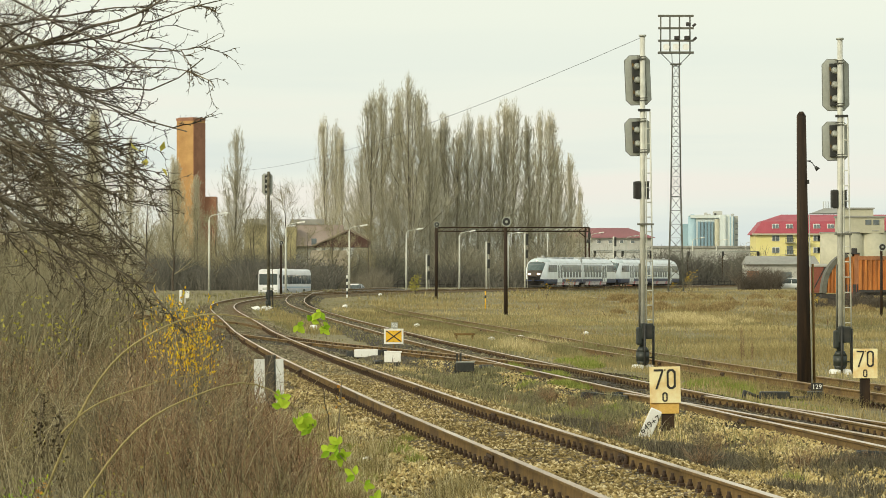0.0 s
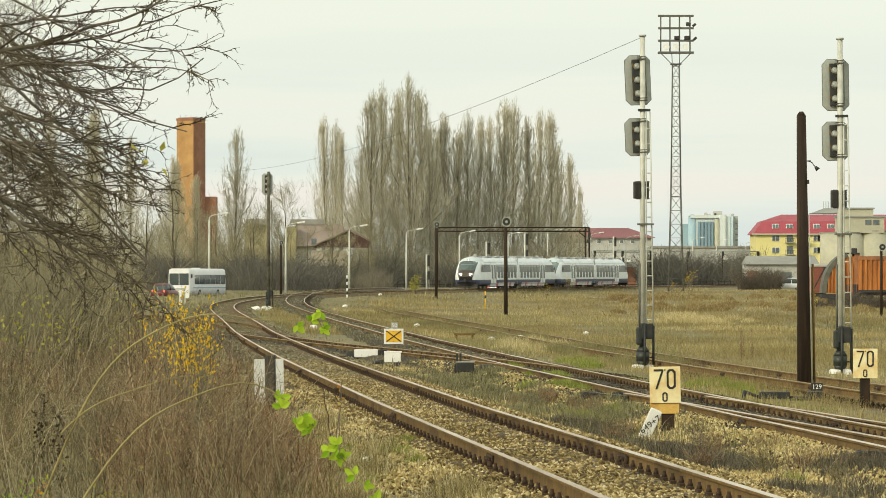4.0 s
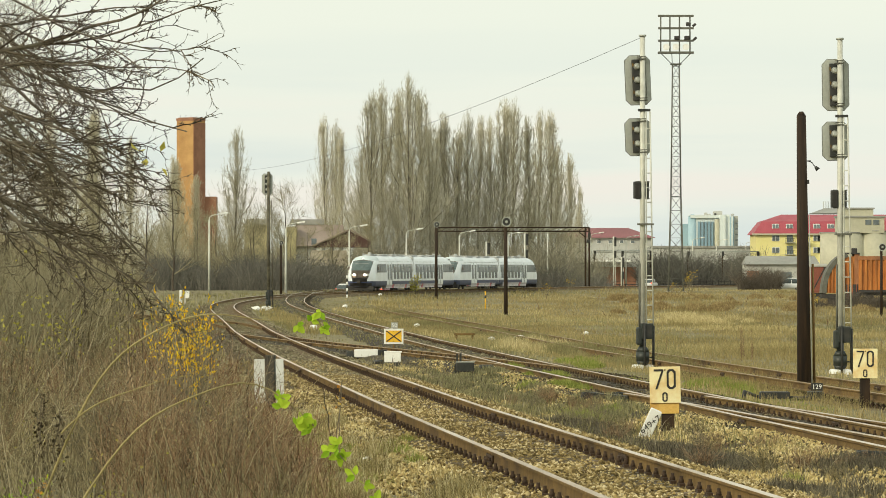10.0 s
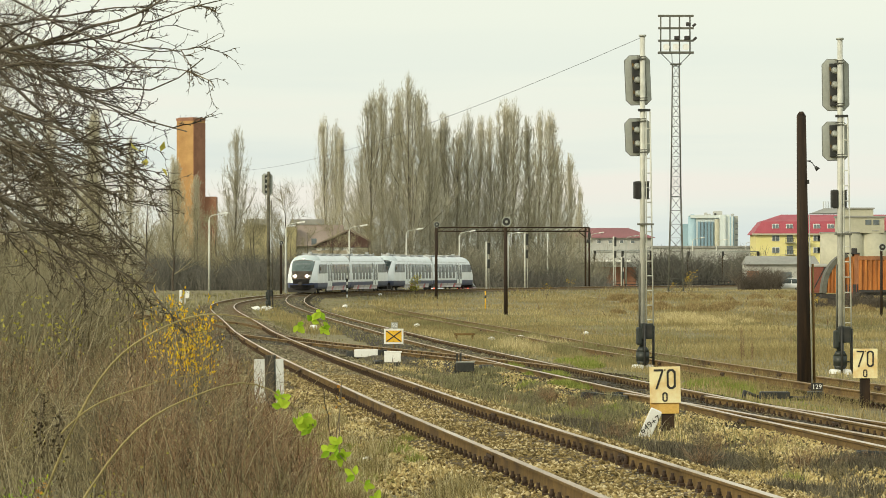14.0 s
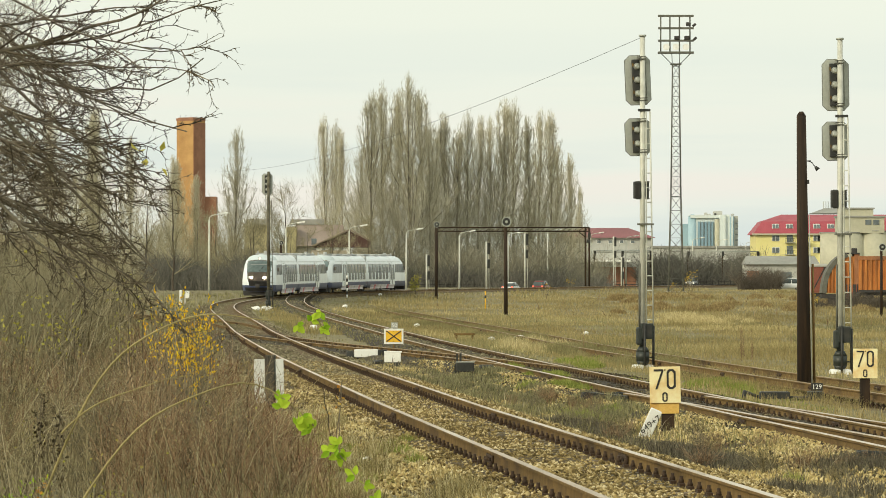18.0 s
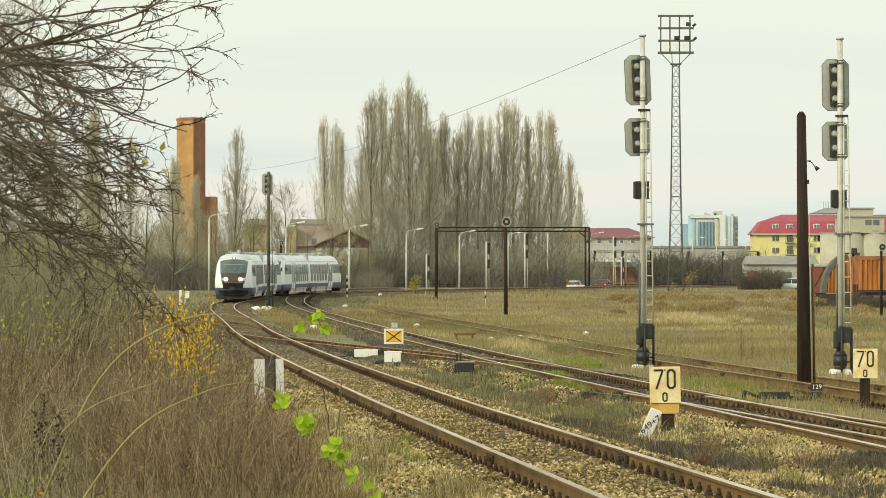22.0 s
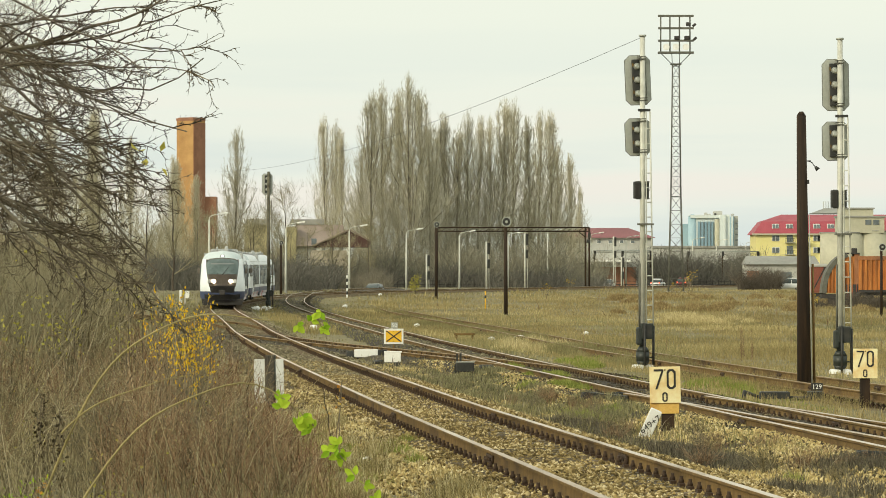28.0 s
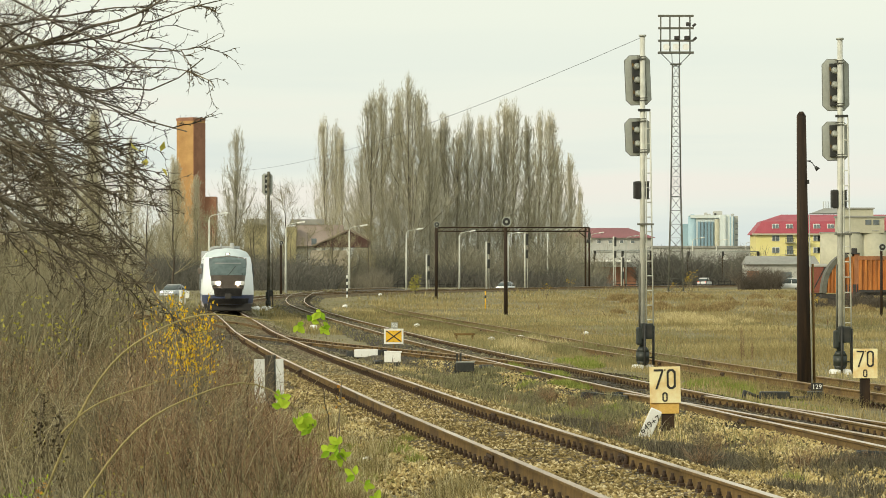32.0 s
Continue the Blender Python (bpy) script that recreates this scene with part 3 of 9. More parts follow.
def gravel(n, y0, y1, off0, off1, name, label, seed, size=(0.012, 0.03)):
    """Loose stones lying on the open ground beside the main track."""
    rng = np.random.default_rng(seed)
    y = y0 * (y1 / y0) ** rng.uniform(0, 1, n)
    off = rng.uniform(off0, off1, n)
    x = np.interp(y, MAIN[2], MAIN[1]) + off
    keep = rng.uniform(-0.6, 1, n) < np.sin(x * 2.1 + y * 0.3) * np.sin(y * 0.7 - x) + 0.4
    x, y = x[keep], y[keep]
    n = len(x)
    z = ground_top(x, y) + 0.012
    base = np.array([(1, 0, 0), (-1, 0, 0), (0, 1, 0), (0, -1, 0), (0, 0, 1), (0, 0, -1)], float)
    f = np.array([(0, 2, 4), (2, 1, 4), (1, 3, 4), (3, 0, 4), (2, 0, 5), (1, 2, 5), (3, 1, 5), (0, 3, 5)])
    V = base[None] * rng.uniform(*size, (n, 1, 1)) * rng.uniform(0.6, 1.35, (n, 6, 1))
    V += np.stack([x, y, z], 1)[:, None] + rng.normal(0, 0.004, V.shape)
    F = f[None] + (np.arange(n) * 6)[:, None, None]
    tagged(part_mesh(name, np_mesh(name, V.reshape(-1, 3), F.reshape(-1, 3)), M_GRAVEL), label, "gravel", kind="stuff")


gravel(36000, 36, 110, 1.7, 5.5, "gravel_spill", "gravel spilled between the tracks", 51)
gravel(14000, 38, 64, 2.2, 4.6, "gravel_spill", "golden gravel bared between the tracks", 53)
gravel(7000, 32, 75, -2.2, -1.2, "gravel_spill", "gravel at the foot of the ballast", 52)

# ---- signals, poles, signs ----
def octagon(w, h, c):
    return [(-w / 2 + c, -h / 2), (w / 2 - c, -h / 2), (w / 2, -h / 2 + c), (w / 2, h / 2 - c), (w / 2 - c, h / 2), (-w / 2 + c, h / 2), (-w / 2, h / 2 - c), (-w / 2, -h / 2 + c)]


def signal_mast(x, y, height, label, rz=8.0, pale=M_MAST, foot=True, k=1.0, lean=0.0, low=0.0, heads=2):
    """A railway colour-light signal seen from behind: mast, ladder, two lamp heads with back boards, base cabinets."""
    z = sz(x, y)
    th = empty("railway_signal", pose(x, y, z, 0, 0, rz), label, "railway signal", "railway signals")
    H = height
    rodded("mast", (0, 0, 0.9), (0, 0, H), 0.085 * k, pale, th, r1=0.075 * k, seg=14)
    rodded("mast_cap", (0, 0, H), (0, 0, H + 0.05), 0.11 * k, M_GALV, th, seg=14)
    kinds = ((H - 1.27, 1.44, 3), (H - 2.94 + low, 1.08, 2))[:heads] if heads > 1 else ((H - 0.85, 1.5, 3),)
    for zc, h, n in kinds:
        tilt = pose(-0.10, 0.20, zc, 0, lean, 0)
        bm = bmesh.new()
        plate(bm, octagon(0.74, h, 0.14), 0.03)
        head = part("signal_head", bm, M_GALV, th, "grey octagonal back board", tilt)
        bm = bmesh.new()
        plate(bm, octagon(0.77, h + 0.03, 0.15), 0.012, Matrix.Translation((0, 0.022, 0)))
        part("board_rim", bm, M_LATTICE, head)
        bm = bmesh.new()
        box(bm, (-0.075, -0.075, 0), (0.20, 0.12, h * 0.84), bevel=0.02)
        part("lamp_housing", bm, M_BLACK, head)
        for i in range(n):
            zi = (i - (n - 1) / 2) * 0.40
            bm = bmesh.new()
            rod(bm, (-0.035, -0.12, zi), (-0.035, -0.17, zi), 0.105, 0.10, 16)
            rod(bm, (-0.035, -0.17, zi), (-0.035, -0.22, zi), 0.10, 0.045, 16)
            part("lamp_back", bm, M_GALV, head)
            boxed("hinge", (-0.16, -0.14, zi + 0.05), (0.04, 0.05, 0.09), M_RUST, head)
        for zi in (-h * 0.42, h * 0.42):
            bm = bmesh.new()
            box(bm, (0.10, -0.17, zi), (0.22, 0.26, 0.035), bevel=0.008)
            box(bm, (0.10, -0.17, zi + 0.07), (0.22, 0.22, 0.02), bevel=0.006)
            part("clamp", bm, M_LATTICE, head)
        boxed("seam", (0.24, -0.02, 0), (0.012, 0.012, h * 0.8), M_LATTICE, head)
    if heads > 1:
        # route indicator: a framed black box on brackets
        bm = bmesh.new()
        box(bm, (-0.16, 0.02, H - 4.5), (0.20, 0.22, 0.50), bevel=0.03)
        rb = part("route_box", bm, M_BLACK, th, "small black route indicator box")
        boxed("route_lens", (-0.16, -0.095, H - 4.5), (0.13, 0.012, 0.40), M_INK, rb)
        boxed("route_bracket", (0.12, 0.0, H - 4.5), (0.13, 0.14, 0.46), M_BLACK, th, bevel=0.03)
        for zi in (H - 4.26, H - 4.5, H - 4.75):
            boxed("bracket", (0, 0, zi), (0.40, 0.09, 0.04), M_LATTICE, th)
    # ladder: an inner stile beside the mast, an outer one that stands off towards the ground
    top = H - 2.2 if heads > 1 else H - 2.0
    out = lambda z: 0.31 - 0.10 * (z - 1.2) / (top - 1.2)
    bm = bmesh.new()
    rod(bm, (0.105, -0.06, 1.2), (0.095, -0.06, top), 0.02, seg=6)
    lad = part("ladder", bm, pale, th)
    rodded("outer_stile", (out(1.2), -0.06, 1.2), (out(top), -0.06, top), 0.022, pale, lad, seg=6)
    zi = 1.45
    while zi < top - 0.1:
        rodded("rung", (0.1, -0.06, zi), (out(zi), -0.06, zi), 0.016, pale, lad, seg=6)
        zi += 0.43
    if heads > 1:
        boxed("ladder_top_hoop", (0.04, -0.05, H - 2.16), (0.36, 0.08, 0.07), M_BLACK, th)
        boxed("foot_rest", (0.08, -0.04, H - 5.5), (0.46, 0.24, 0.05), M_LATTICE, th)
        rodded("cable_pipe", (-0.10, -0.03, 1.2), (-0.095, -0.03, 3.1), 0.03, M_LATTICE, th, seg=8)
    # base: bottle-shaped terminal below a cable cabinet, two iron stakes
    rodded("mast_foot", (0, 0, 0.15), (0, 0, 1.35), 0.10 * k, M_DKGREEN, th, seg=12)
    bm = bmesh.new()
    box(bm, (0.09, -0.15, 1.12), (0.36, 0.24, 0.46), bevel=0.03)
    box(bm, (-0.13, -0.15, 0.98), (0.16, 0.22, 0.52), bevel=0.05)
    cab = part("junction_cabinet", bm, M_DKGREEN, th, "dark green cable cabinet")
    boxed("cabinet_lid", (0.09, -0.275, 1.12), (0.28, 0.014, 0.36), M_BLACK, cab, bevel=0.005)
    bm = bmesh.new()
    rod(bm, (-0.02, -0.12, 0.12), (-0.02, -0.12, 0.24), 0.13, 0.19, 16)
    rod(bm, (-0.02, -0.12, 0.24), (-0.02, -0.12, 0.52), 0.19, 0.20, 16)
    rod(bm, (-0.02, -0.12, 0.52), (-0.02, -0.12, 0.66), 0.20, 0.12, 16)
    rod(bm, (-0.02, -0.12, 0.66), (-0.02, -0.12, 0.80), 0.09, 0.09, 12)
    part("base_drum", bm, M_DKGREEN, th)
    rodded("stay", (0.31, -0.06, -0.12), (0.31, -0.06, 1.28), 0.038, M_BLACK, th, seg=8)
    rodded("stay", (0.0, -0.34, -0.15), (0.0, -0.30, 1.35), 0.034, M_BLACK, th, seg=8)
    for zi in (0.35, 1.2):
        boxed("stay_tie", (0.18, -0.08, zi), (0.26, 0.03, 0.04), M_BLACK, th)
    if foot:
        bm = bmesh.new()
        box(bm, (0, 0, -0.08), (0.66, 0.66, 0.44), bevel=0.06, taper=0.85)
        part("foundation", bm, M_WHITE, th, "whitewashed concrete foundation block")
    return th


signal_mast(5.845, 115.8, 9.75, "tall pale-grey colour-light signal with two lamp heads, seen from behind", lean=-2.6)
signal_mast(11.22, 111.7, 9.45, "tall white-grey colour-light signal on a whitewashed block", rz=2, lean=-1.0, low=0.08)
signal_mast(-12.59, 285.3, 9.85, "weathered colour-light signal beside the curving track", rz=2, pale=M_FLAKED, k=1.3, heads=1)


M_STAINED = surface("rust_stained_enamel", (0.62, 0.36, 0.07), (0.78, 0.52, 0.14), 5, 0.55, bump=0.06, dirt=(0.40, 0.19, 0.04), dirt_scale=4.0, dirt_amount=0.7)


def ring(name, xc, zc, w, h, stroke, th):
    """A tall hollow figure with cut corners, standing proud of a board."""
    bm = bmesh.new()
    a, b = octagon(w, h, w * 0.28), octagon(w - 2 * stroke, h - 2 * stroke, w * 0.2)
    f, g = [[[bm.verts.new((xc + x, y, zc + z)) for x, z in o] for y in (-0.089, -0.084)] for o in (a, b)]
    for i in range(8):
        j = (i + 1) % 8
        for q in ((f[0][i], f[0][j], g[0][j], g[0][i]), (f[1][j], f[1][i], g[1][i], g[1][j]), (f[0][j], f[0][i], f[1][i], f[1][j]), (g[0][i], g[0][j], g[1][j], g[1][i])):
            bm.faces.new(q)
    part(name, bm, M_INK, th)


def speed_board(x, y, label, tilt=0.0, back=True, w=0.46, h=0.54, top=1.03):
    z = sz(x, y)
    th = empty("speed_board", pose(x, y, z, 0, tilt, 0), label, "speed sign", "speed boards")
    bm = bmesh.new()
    box(bm, (0.04 if back else 0.0, 0.04, 0.3), (0.19, 0.14, 0.8), bevel=0.02)
    part("post", bm, M_TARWOOD, th, "old tarred timber stub post")
    if back:
        boxed("lower_board", (-0.01, -0.05, top - h - 0.06), (w * 0.94, 0.012, 0.20), M_STAINED, th, "rust-stained amber board", bevel=0.004)
    boxed("board", (0, -0.075, top - h / 2), (w, 0.014, h), M_YELLOW, th, bevel=0.004)
    # narrow figures with thin strokes
    zt, fh, fw, st = top - h * 0.07, h * 0.55, w * 0.31, 0.030
    bm = bmesh.new()
    x7 = -w * 0.205
    plate(bm, [(x7 - fw / 2, zt - st), (x7 - fw / 2, zt), (x7 + fw / 2, zt), (x7 + fw / 2, zt - st)][::-1], 0.005, Matrix.Translation((0, -0.0865, 0)))
    plate(bm, [(x7 + fw / 2 - st, zt - st), (x7 - fw * 0.16 - st, zt - fh), (x7 - fw * 0.16, zt - fh), (x7 + fw / 2, zt - st)], 0.005, Matrix.Translation((0, -0.0865, 0)))
    part("numeral_7", bm, M_INK, th)
    ring("numeral_0", w * 0.2, zt - fh / 2, fw * 0.94, fh, st, th)
    ring("small_figure", -w * 0.01, top - h * 0.835, w * 0.17, h * 0.26, 0.020, th)
    for zz in (top - 0.05, ):
        rodded("bolt", (0, -0.082, zz), (0, -0.092, zz), 0.012, M_RUST, th, seg=8)
    return th


speed_board(3.31, 58.8, "yellow speed board reading 70 on a dark timber stub", tilt=-1.0)
speed_board(8.14, 76.3, "smaller yellow speed board reading 70 on a dark post", back=False, w=0.47, h=0.57, top=1.16)


def timber_pole():
    x, y = 8.15, 89.2
    th = empty("timber_pole", pose(x, y, sz(x, y), 0, -0.6, 0), "tall dark tarred timber pole with a cut top", "pole")
    bm = bmesh.new()
    rod(bm, (0, 0, -0.2), (0, 0, 6.25), 0.165, 0.105, 16)
    rod(bm, (0, 0, 6.25), (0, 0, 6.34), 0.105, 0.045, 16)
    part("trunk", bm, M_TARWOOD, th)
    rodded("conduit", (0.17, -0.08, 0.0), (0.15, -0.06, 4.0), 0.014, M_GALV, th, seg=6)
    rodded("iron_stake", (0.23, 0.0, -0.1), (0.22, 0.0, 2.9), 0.028, M_RUST, th, seg=6)
    lamp = boxed("lamp_bracket", (0.16, -0.06, 5.22), (0.07, 0.03, 0.03), M_BLACK, th)
    bm = bmesh.new()
    pts = [(0.12 + 0.14 * math.sin(a), -0.06, 5.12 + 0.1 * math.cos(a * 1.0)) for a in (0.0, 0.5, 1.0, 1.5)] + [(0.33, -0.06, 5.06)]
    for a, b in zip(pts, pts[1:]):
        rod(bm, a, b, 0.011, seg=6)
    part("gooseneck", bm, M_BLACK, th)
    bm = bmesh.new()
    rod(bm, (0.30, -0.06, 5.09), (0.36, -0.06, 5.02), 0.03, 0.055, 10)
    part("lamp_shade", bm, M_BLACK, th)
    boxed("cleat", (0.13, -0.08, 4.75), (0.05, 0.05, 0.09), M_BLACK, th)
    return th


timber_pole()


def marker_pair():
    x, y = -2.98, 68.1
    th = empty("marker_post", pose(x, y, sz(x, y)), "grey timber post with two white marker boards", "marker post")
    bm = bmesh.new()
    box(bm, (0.0, 0, 0.42), (0.17, 0.13, 0.98), bevel=0.012)
    part("post", bm, M_GREYWOOD, th)
    rodded("rail_stub", (0.085, -0.05, -0.02), (0.085, -0.05, 0.92), 0.02, M_BLACK, th, seg=6)
    boxed("board", (-0.175, -0.07, 0.465), (0.185, 0.014, 0.76), M_WHITE, th, "white painted board with a dark foot", bevel=0.004, ry=-1.2)
    boxed("board", (0.175, -0.07, 0.465), (0.135, 0.014, 0.77), M_WHITE, th, "narrow white painted board", bevel=0.004, ry=-1.2)
    boxed("foot_band", (-0.255, -0.08, 0.11), (0.025, 0.006, 0.055), M_BLACK, th)
    boxed("foot_band", (0.175, -0.08, 0.07), (0.13, 0.006, 0.05), M_BLACK, th)
    boxed("strap", (0, -0.055, 0.68), (0.44, 0.012, 0.03), M_RUST, th)


marker_pair()


def warning_board():
    x, y = -1.54, 123.6
    th = empty("warning_board", pose(x, y, sz(x, y)), "white-edged amber board with a black cross", "railway sign")
    rodded("post", (0, 0, 0), (0, 0, 1.0), 0.028, M_RUST, th, seg=8)
    boxed("board", (0, -0.03, 0.66), (0.61, 0.012, 0.48), M_WHITE, th, bevel=0.004)
    boxed("field", (0, -0.04, 0.66), (0.49, 0.006, 0.36), M_AMBER, th)
    a = math.degrees(math.atan2(0.34, 0.46))
    boxed("cross_bar", (0, -0.046, 0.66), (0.57, 0.005, 0.035), M_INK, th, ry=a)
    boxed("cross_bar", (0, -0.049, 0.66), (0.57, 0.005, 0.035), M_INK, th, ry=-a)
    boxed("number_plate", (0.02, -0.03, 1.0), (0.21, 0.008, 0.19), M_GALV, th, "small grey number plate")
    lettering("numeral", "50", 0.16, M_WHITE, th, pose(0.02, -0.04, 1.0, 90, 0, 0), 0.17)
    for zz in (0.5, 0.82):
        rodded("bolt", (0, -0.045, zz), (0, -0.055, zz), 0.013, M_RUST, th, seg=8)


warning_board()


def kilometre_stone():
    x, y = 2.95, 56.6
    z = sz(x, y)
    th = empty("kilometre_stone", pose(x - 0.06, y, z + 0.04, 8, 24, 0), "leaning white stone marker with black figures", "marker stone")
    bm = bmesh.new()
    box(bm, (0, 0, 0.17), (0.17, 0.12, 0.48), bevel=0.02)
    part("stone", bm, M_WHITE, th)
    m = pose(0.0, -0.064, 0.19, 90, 0, 0) @ pose(0, 0, 0, 0, 0, 62)
    lettering("numeral", "649+7", 0.125, M_INK, th, m, 0.34)


kilometre_stone()


def point_machines():
    z = sz(-1.38, 108.2)
    th = empty("point_machine", pose(-1.38, 108.2, z), "white painted point machine box", "point machine", "point machines")
    boxed("case", (0, 0, 0.24), (0.45, 0.4, 0.26), M_WHITE, th, bevel=0.02)
    boxed("cover", (0.01, 0, 0.385), (0.48, 0.42, 0.04), M_WHITE, th, bevel=0.012)
    boxed("foot", (0.12, -0.02, 0.05), (0.16, 0.3, 0.14), M_BLACK, th)
    bm = bmesh.new()
    rod(bm, (-0.25, 0, 0.12), (-0.5, 0.4, 0.10), 0.06, seg=8)
    part("linkage", bm, M_BLACK, th)
    x, y = -2.26, 116.2
    th = empty("point_weight", pose(x, y, sz(x, y)), "white and black striped switch weight", "switch weight")
    boxed("weight", (0.0, 0, 0.2), (0.69, 0.24, 0.23), M_WHITE, th, bevel=0.02)
    boxed("arm", (-0.47, 0, 0.17), (0.25, 0.2, 0.2), M_BLACK, th, bevel=0.03, taper=0.7)
    boxed("arm", (0.48, 0, 0.2), (0.27, 0.2, 0.22), M_BLACK, th, bevel=0.03)
    boxed("sleeper_stub", (0, 0, 0.03), (1.1, 0.3, 0.1), M_TARWOOD, th)
    x, y = 0.55, 97.1
    th = empty("switch_stand", pose(x, y, sz(x, y)), "black iron switch stand with a lever", "switch stand")
    boxed("case", (0, 0, 0.26), (0.44, 0.34, 0.24), M_BLACK, th, bevel=0.03)
    boxed("lid", (0.0, 0, 0.385), (0.47, 0.36, 0.02), M_GALV, th, "worn grey lid", bevel=0.006)
    for xx in (-0.18, 0.16):
        boxed("leg", (xx, -0.1, 0.08), (0.07, 0.07, 0.2), M_BLACK, th)
    boxed("leg", (-0.24, 0.1, 0.16), (0.06, 0.06, 0.34), M_BLACK, th)
    boxed("lever", (-0.2, 0.05, 0.47), (0.05, 0.05, 0.22), M_BLACK, th)
    boxed("lever", (-0.12, 0.05, 0.5), (0.05, 0.05, 0.2), M_BLACK, th)
    x, y = 1.08, 98.2
    th = empty("switch_weight", pose(x, y, sz(x, y)), "squat black iron switch weight", "switch weight")
    boxed("weight", (0, 0, 0.18), (0.42, 0.4, 0.22), M_BLACK, th, bevel=0.05, taper=0.85)
    boxed("foot", (-0.2, 0, 0.08), (0.08, 0.3, 0.16), M_BLACK, th)
    boxed("foot", (0.2, 0, 0.08), (0.08, 0.3, 0.16), M_BLACK, th)
    bm = bmesh.new()
    rod(bm, (0.2, 0, 0.12), (0.75, 0.3, 0.16), 0.03, seg=6)
    part("linkage", bm, M_RUST, th)
    x, y = 6.96, 81.6
    th = empty("switch_lever", pose(x, y, sz(x, y)), "dark iron ground lever beside the turnout", "switch lever")
    boxed("housing", (-0.12, 0, 0.12), (0.62, 0.26, 0.16), M_BLACK, th, bevel=0.03)
    bm = bmesh.new()
    rod(bm, (-0.75, 0, 0.2), (-0.4, 0.05, 0.07), 0.035, seg=6)
    rod(bm, (-0.76, 0, 0.0), (-0.74, 0, 0.22), 0.04, seg=6)
    rod(bm, (-0.4, 0.05, 0.08), (0.3, 0.05, 0.06), 0.03, seg=6)
    rod(bm, (0.2, 0, 0.06), (0.75, 0.0, 0.05), 0.045, seg=6)
    part("lever", bm, M_BLACK, th)
    boxed("end_block", (0.72, 0, 0.12), (0.32, 0.28, 0.17), M_BLACK, th, bevel=0.02)
    pl = boxed("number_tag", (0.74, -0.16, 0.3), (0.24, 0.01, 0.16), M_BLACK, th, "black tag with a white number")
    lettering("numeral", "129", 0.13, M_WHITE, pl, pose(0.74, -0.17, 0.3, 90, 0, 0), 0.17)


point_machines()


def small_posts():
    x, y = -8.99, 370.5
    th = empty("striped_post", pose(x, y, sz(x, y)), "black and white striped post beside the curve", "marker post")
    n = 7
    for i in range(n):
        rodded("band", (0, 0, i * 0.30), (0, 0, i * 0.30 + 0.298), 0.085, M_BLACK if i % 2 else M_WHITE, th, seg=10)
    x, y = 3.58, 333.8
    th = empty("yellow_post", pose(x, y, sz(x, y)), "yellow post with a black band in the grass", "marker post")
    rodded("post", (0, 0, 0), (0, 0, 1.55), 0.055, M_AMBER, th, seg=8)
    rodded("band", (0, 0, 0.95), (0, 0, 1.2), 0.08, M_BLACK, th, seg=8)
    x, y = -19.3, 294.0
    th = empty("marker_post", pose(x, y, sz(x, y)), "pair of small white posts in the brush", "marker post")
    boxed("board", (-0.2, 0, 0.55), (0.2, 0.08, 1.15), M_WHITE, th, bevel=0.01)
    boxed("board", (0.3, -0.1, 0.8), (0.3, 0.06, 0.55), M_WHITE, th, bevel=0.01)
    boxed("post", (0.12, 0, 0.4), (0.12, 0.1, 0.9), M_CONC, th)


small_posts()

# ---- the train ----
M_TWHITE = surface("silver_white_train_paint", (0.81, 0.87, 0.90), (0.88, 0.93, 0.955), 1.5, 0.32, bump=0.02, dirt=(0.60, 0.62, 0.62), dirt_scale=0.8, dirt_amount=0.4)
M_TBLUE = surface("dark_blue_train_paint", (0.04, 0.058, 0.13), (0.07, 0.095, 0.19), 1.5, 0.4, bump=0.02, dirt=(0.10, 0.10, 0.14), dirt_scale=0.8)
M_TDOME = surface("grey_teal_cab_dome", (0.54, 0.62, 0.635), (0.64, 0.71, 0.725), 1.2, 0.4, bump=0.02)
M_TGREY = surface("grey_roof_paint", (0.38, 0.40, 0.40), (0.50, 0.51, 0.50), 1.5, 0.6, bump=0.05, dirt=(0.2, 0.2, 0.19), dirt_scale=0.8)
M_TUNDER = surface("grimy_underframe", (0.025, 0.024, 0.024), (0.065, 0.06, 0.055), 2, 0.85, bump=0.2)
M_TSKIRT = surface("grey_equipment_cover", (0.55, 0.52, 0.54), (0.68, 0.65, 0.66), 1.5, 0.6, bump=0.04, dirt=(0.42, 0.34, 0.36), dirt_scale=0.6)
M_TRED = surface("faded_red_panel", (0.50, 0.14, 0.17), (0.60, 0.20, 0.23), 1.5, 0.5, bump=0.03)
M_TBAND = surface("pale_tinted_window_band", (0.27, 0.315, 0.325), (0.37, 0.415, 0.42), 0.6, 0.15, bump=0.0)
M_TGLASS = surface("tinted_train_glass", (0.07, 0.085, 0.092), (0.14, 0.16, 0.168), 0.6, 0.3, bump=0.0)
for m_ in (M_TGLASS, M_TBAND):
    m_.node_tree.nodes["Principled BSDF"].inputs["Specular IOR Level"].default_value = 0.22
M_WSCREEN = surface("cab_windscreen_glass", (0.17, 0.235, 0.235), (0.33, 0.41, 0.405), 0.5, 0.12, bump=0.0)
M_TBLACK = surface("gloss_brown_grey_front", (0.12, 0.095, 0.075), (0.18, 0.15, 0.12), 1.5, 0.35, bump=0.02)
M_LAMP = glow("headlamp", (1.0, 0.80, 0.56), 14.0)
M_LAMPW = glow("marker_lamp", (1.0, 0.9, 0.72), 3.5)
M_REDL = glow("red_reflector", (0.85, 0.10, 0.04), 1.6)

HALF_W, CAR_L = 1.415, 19.85
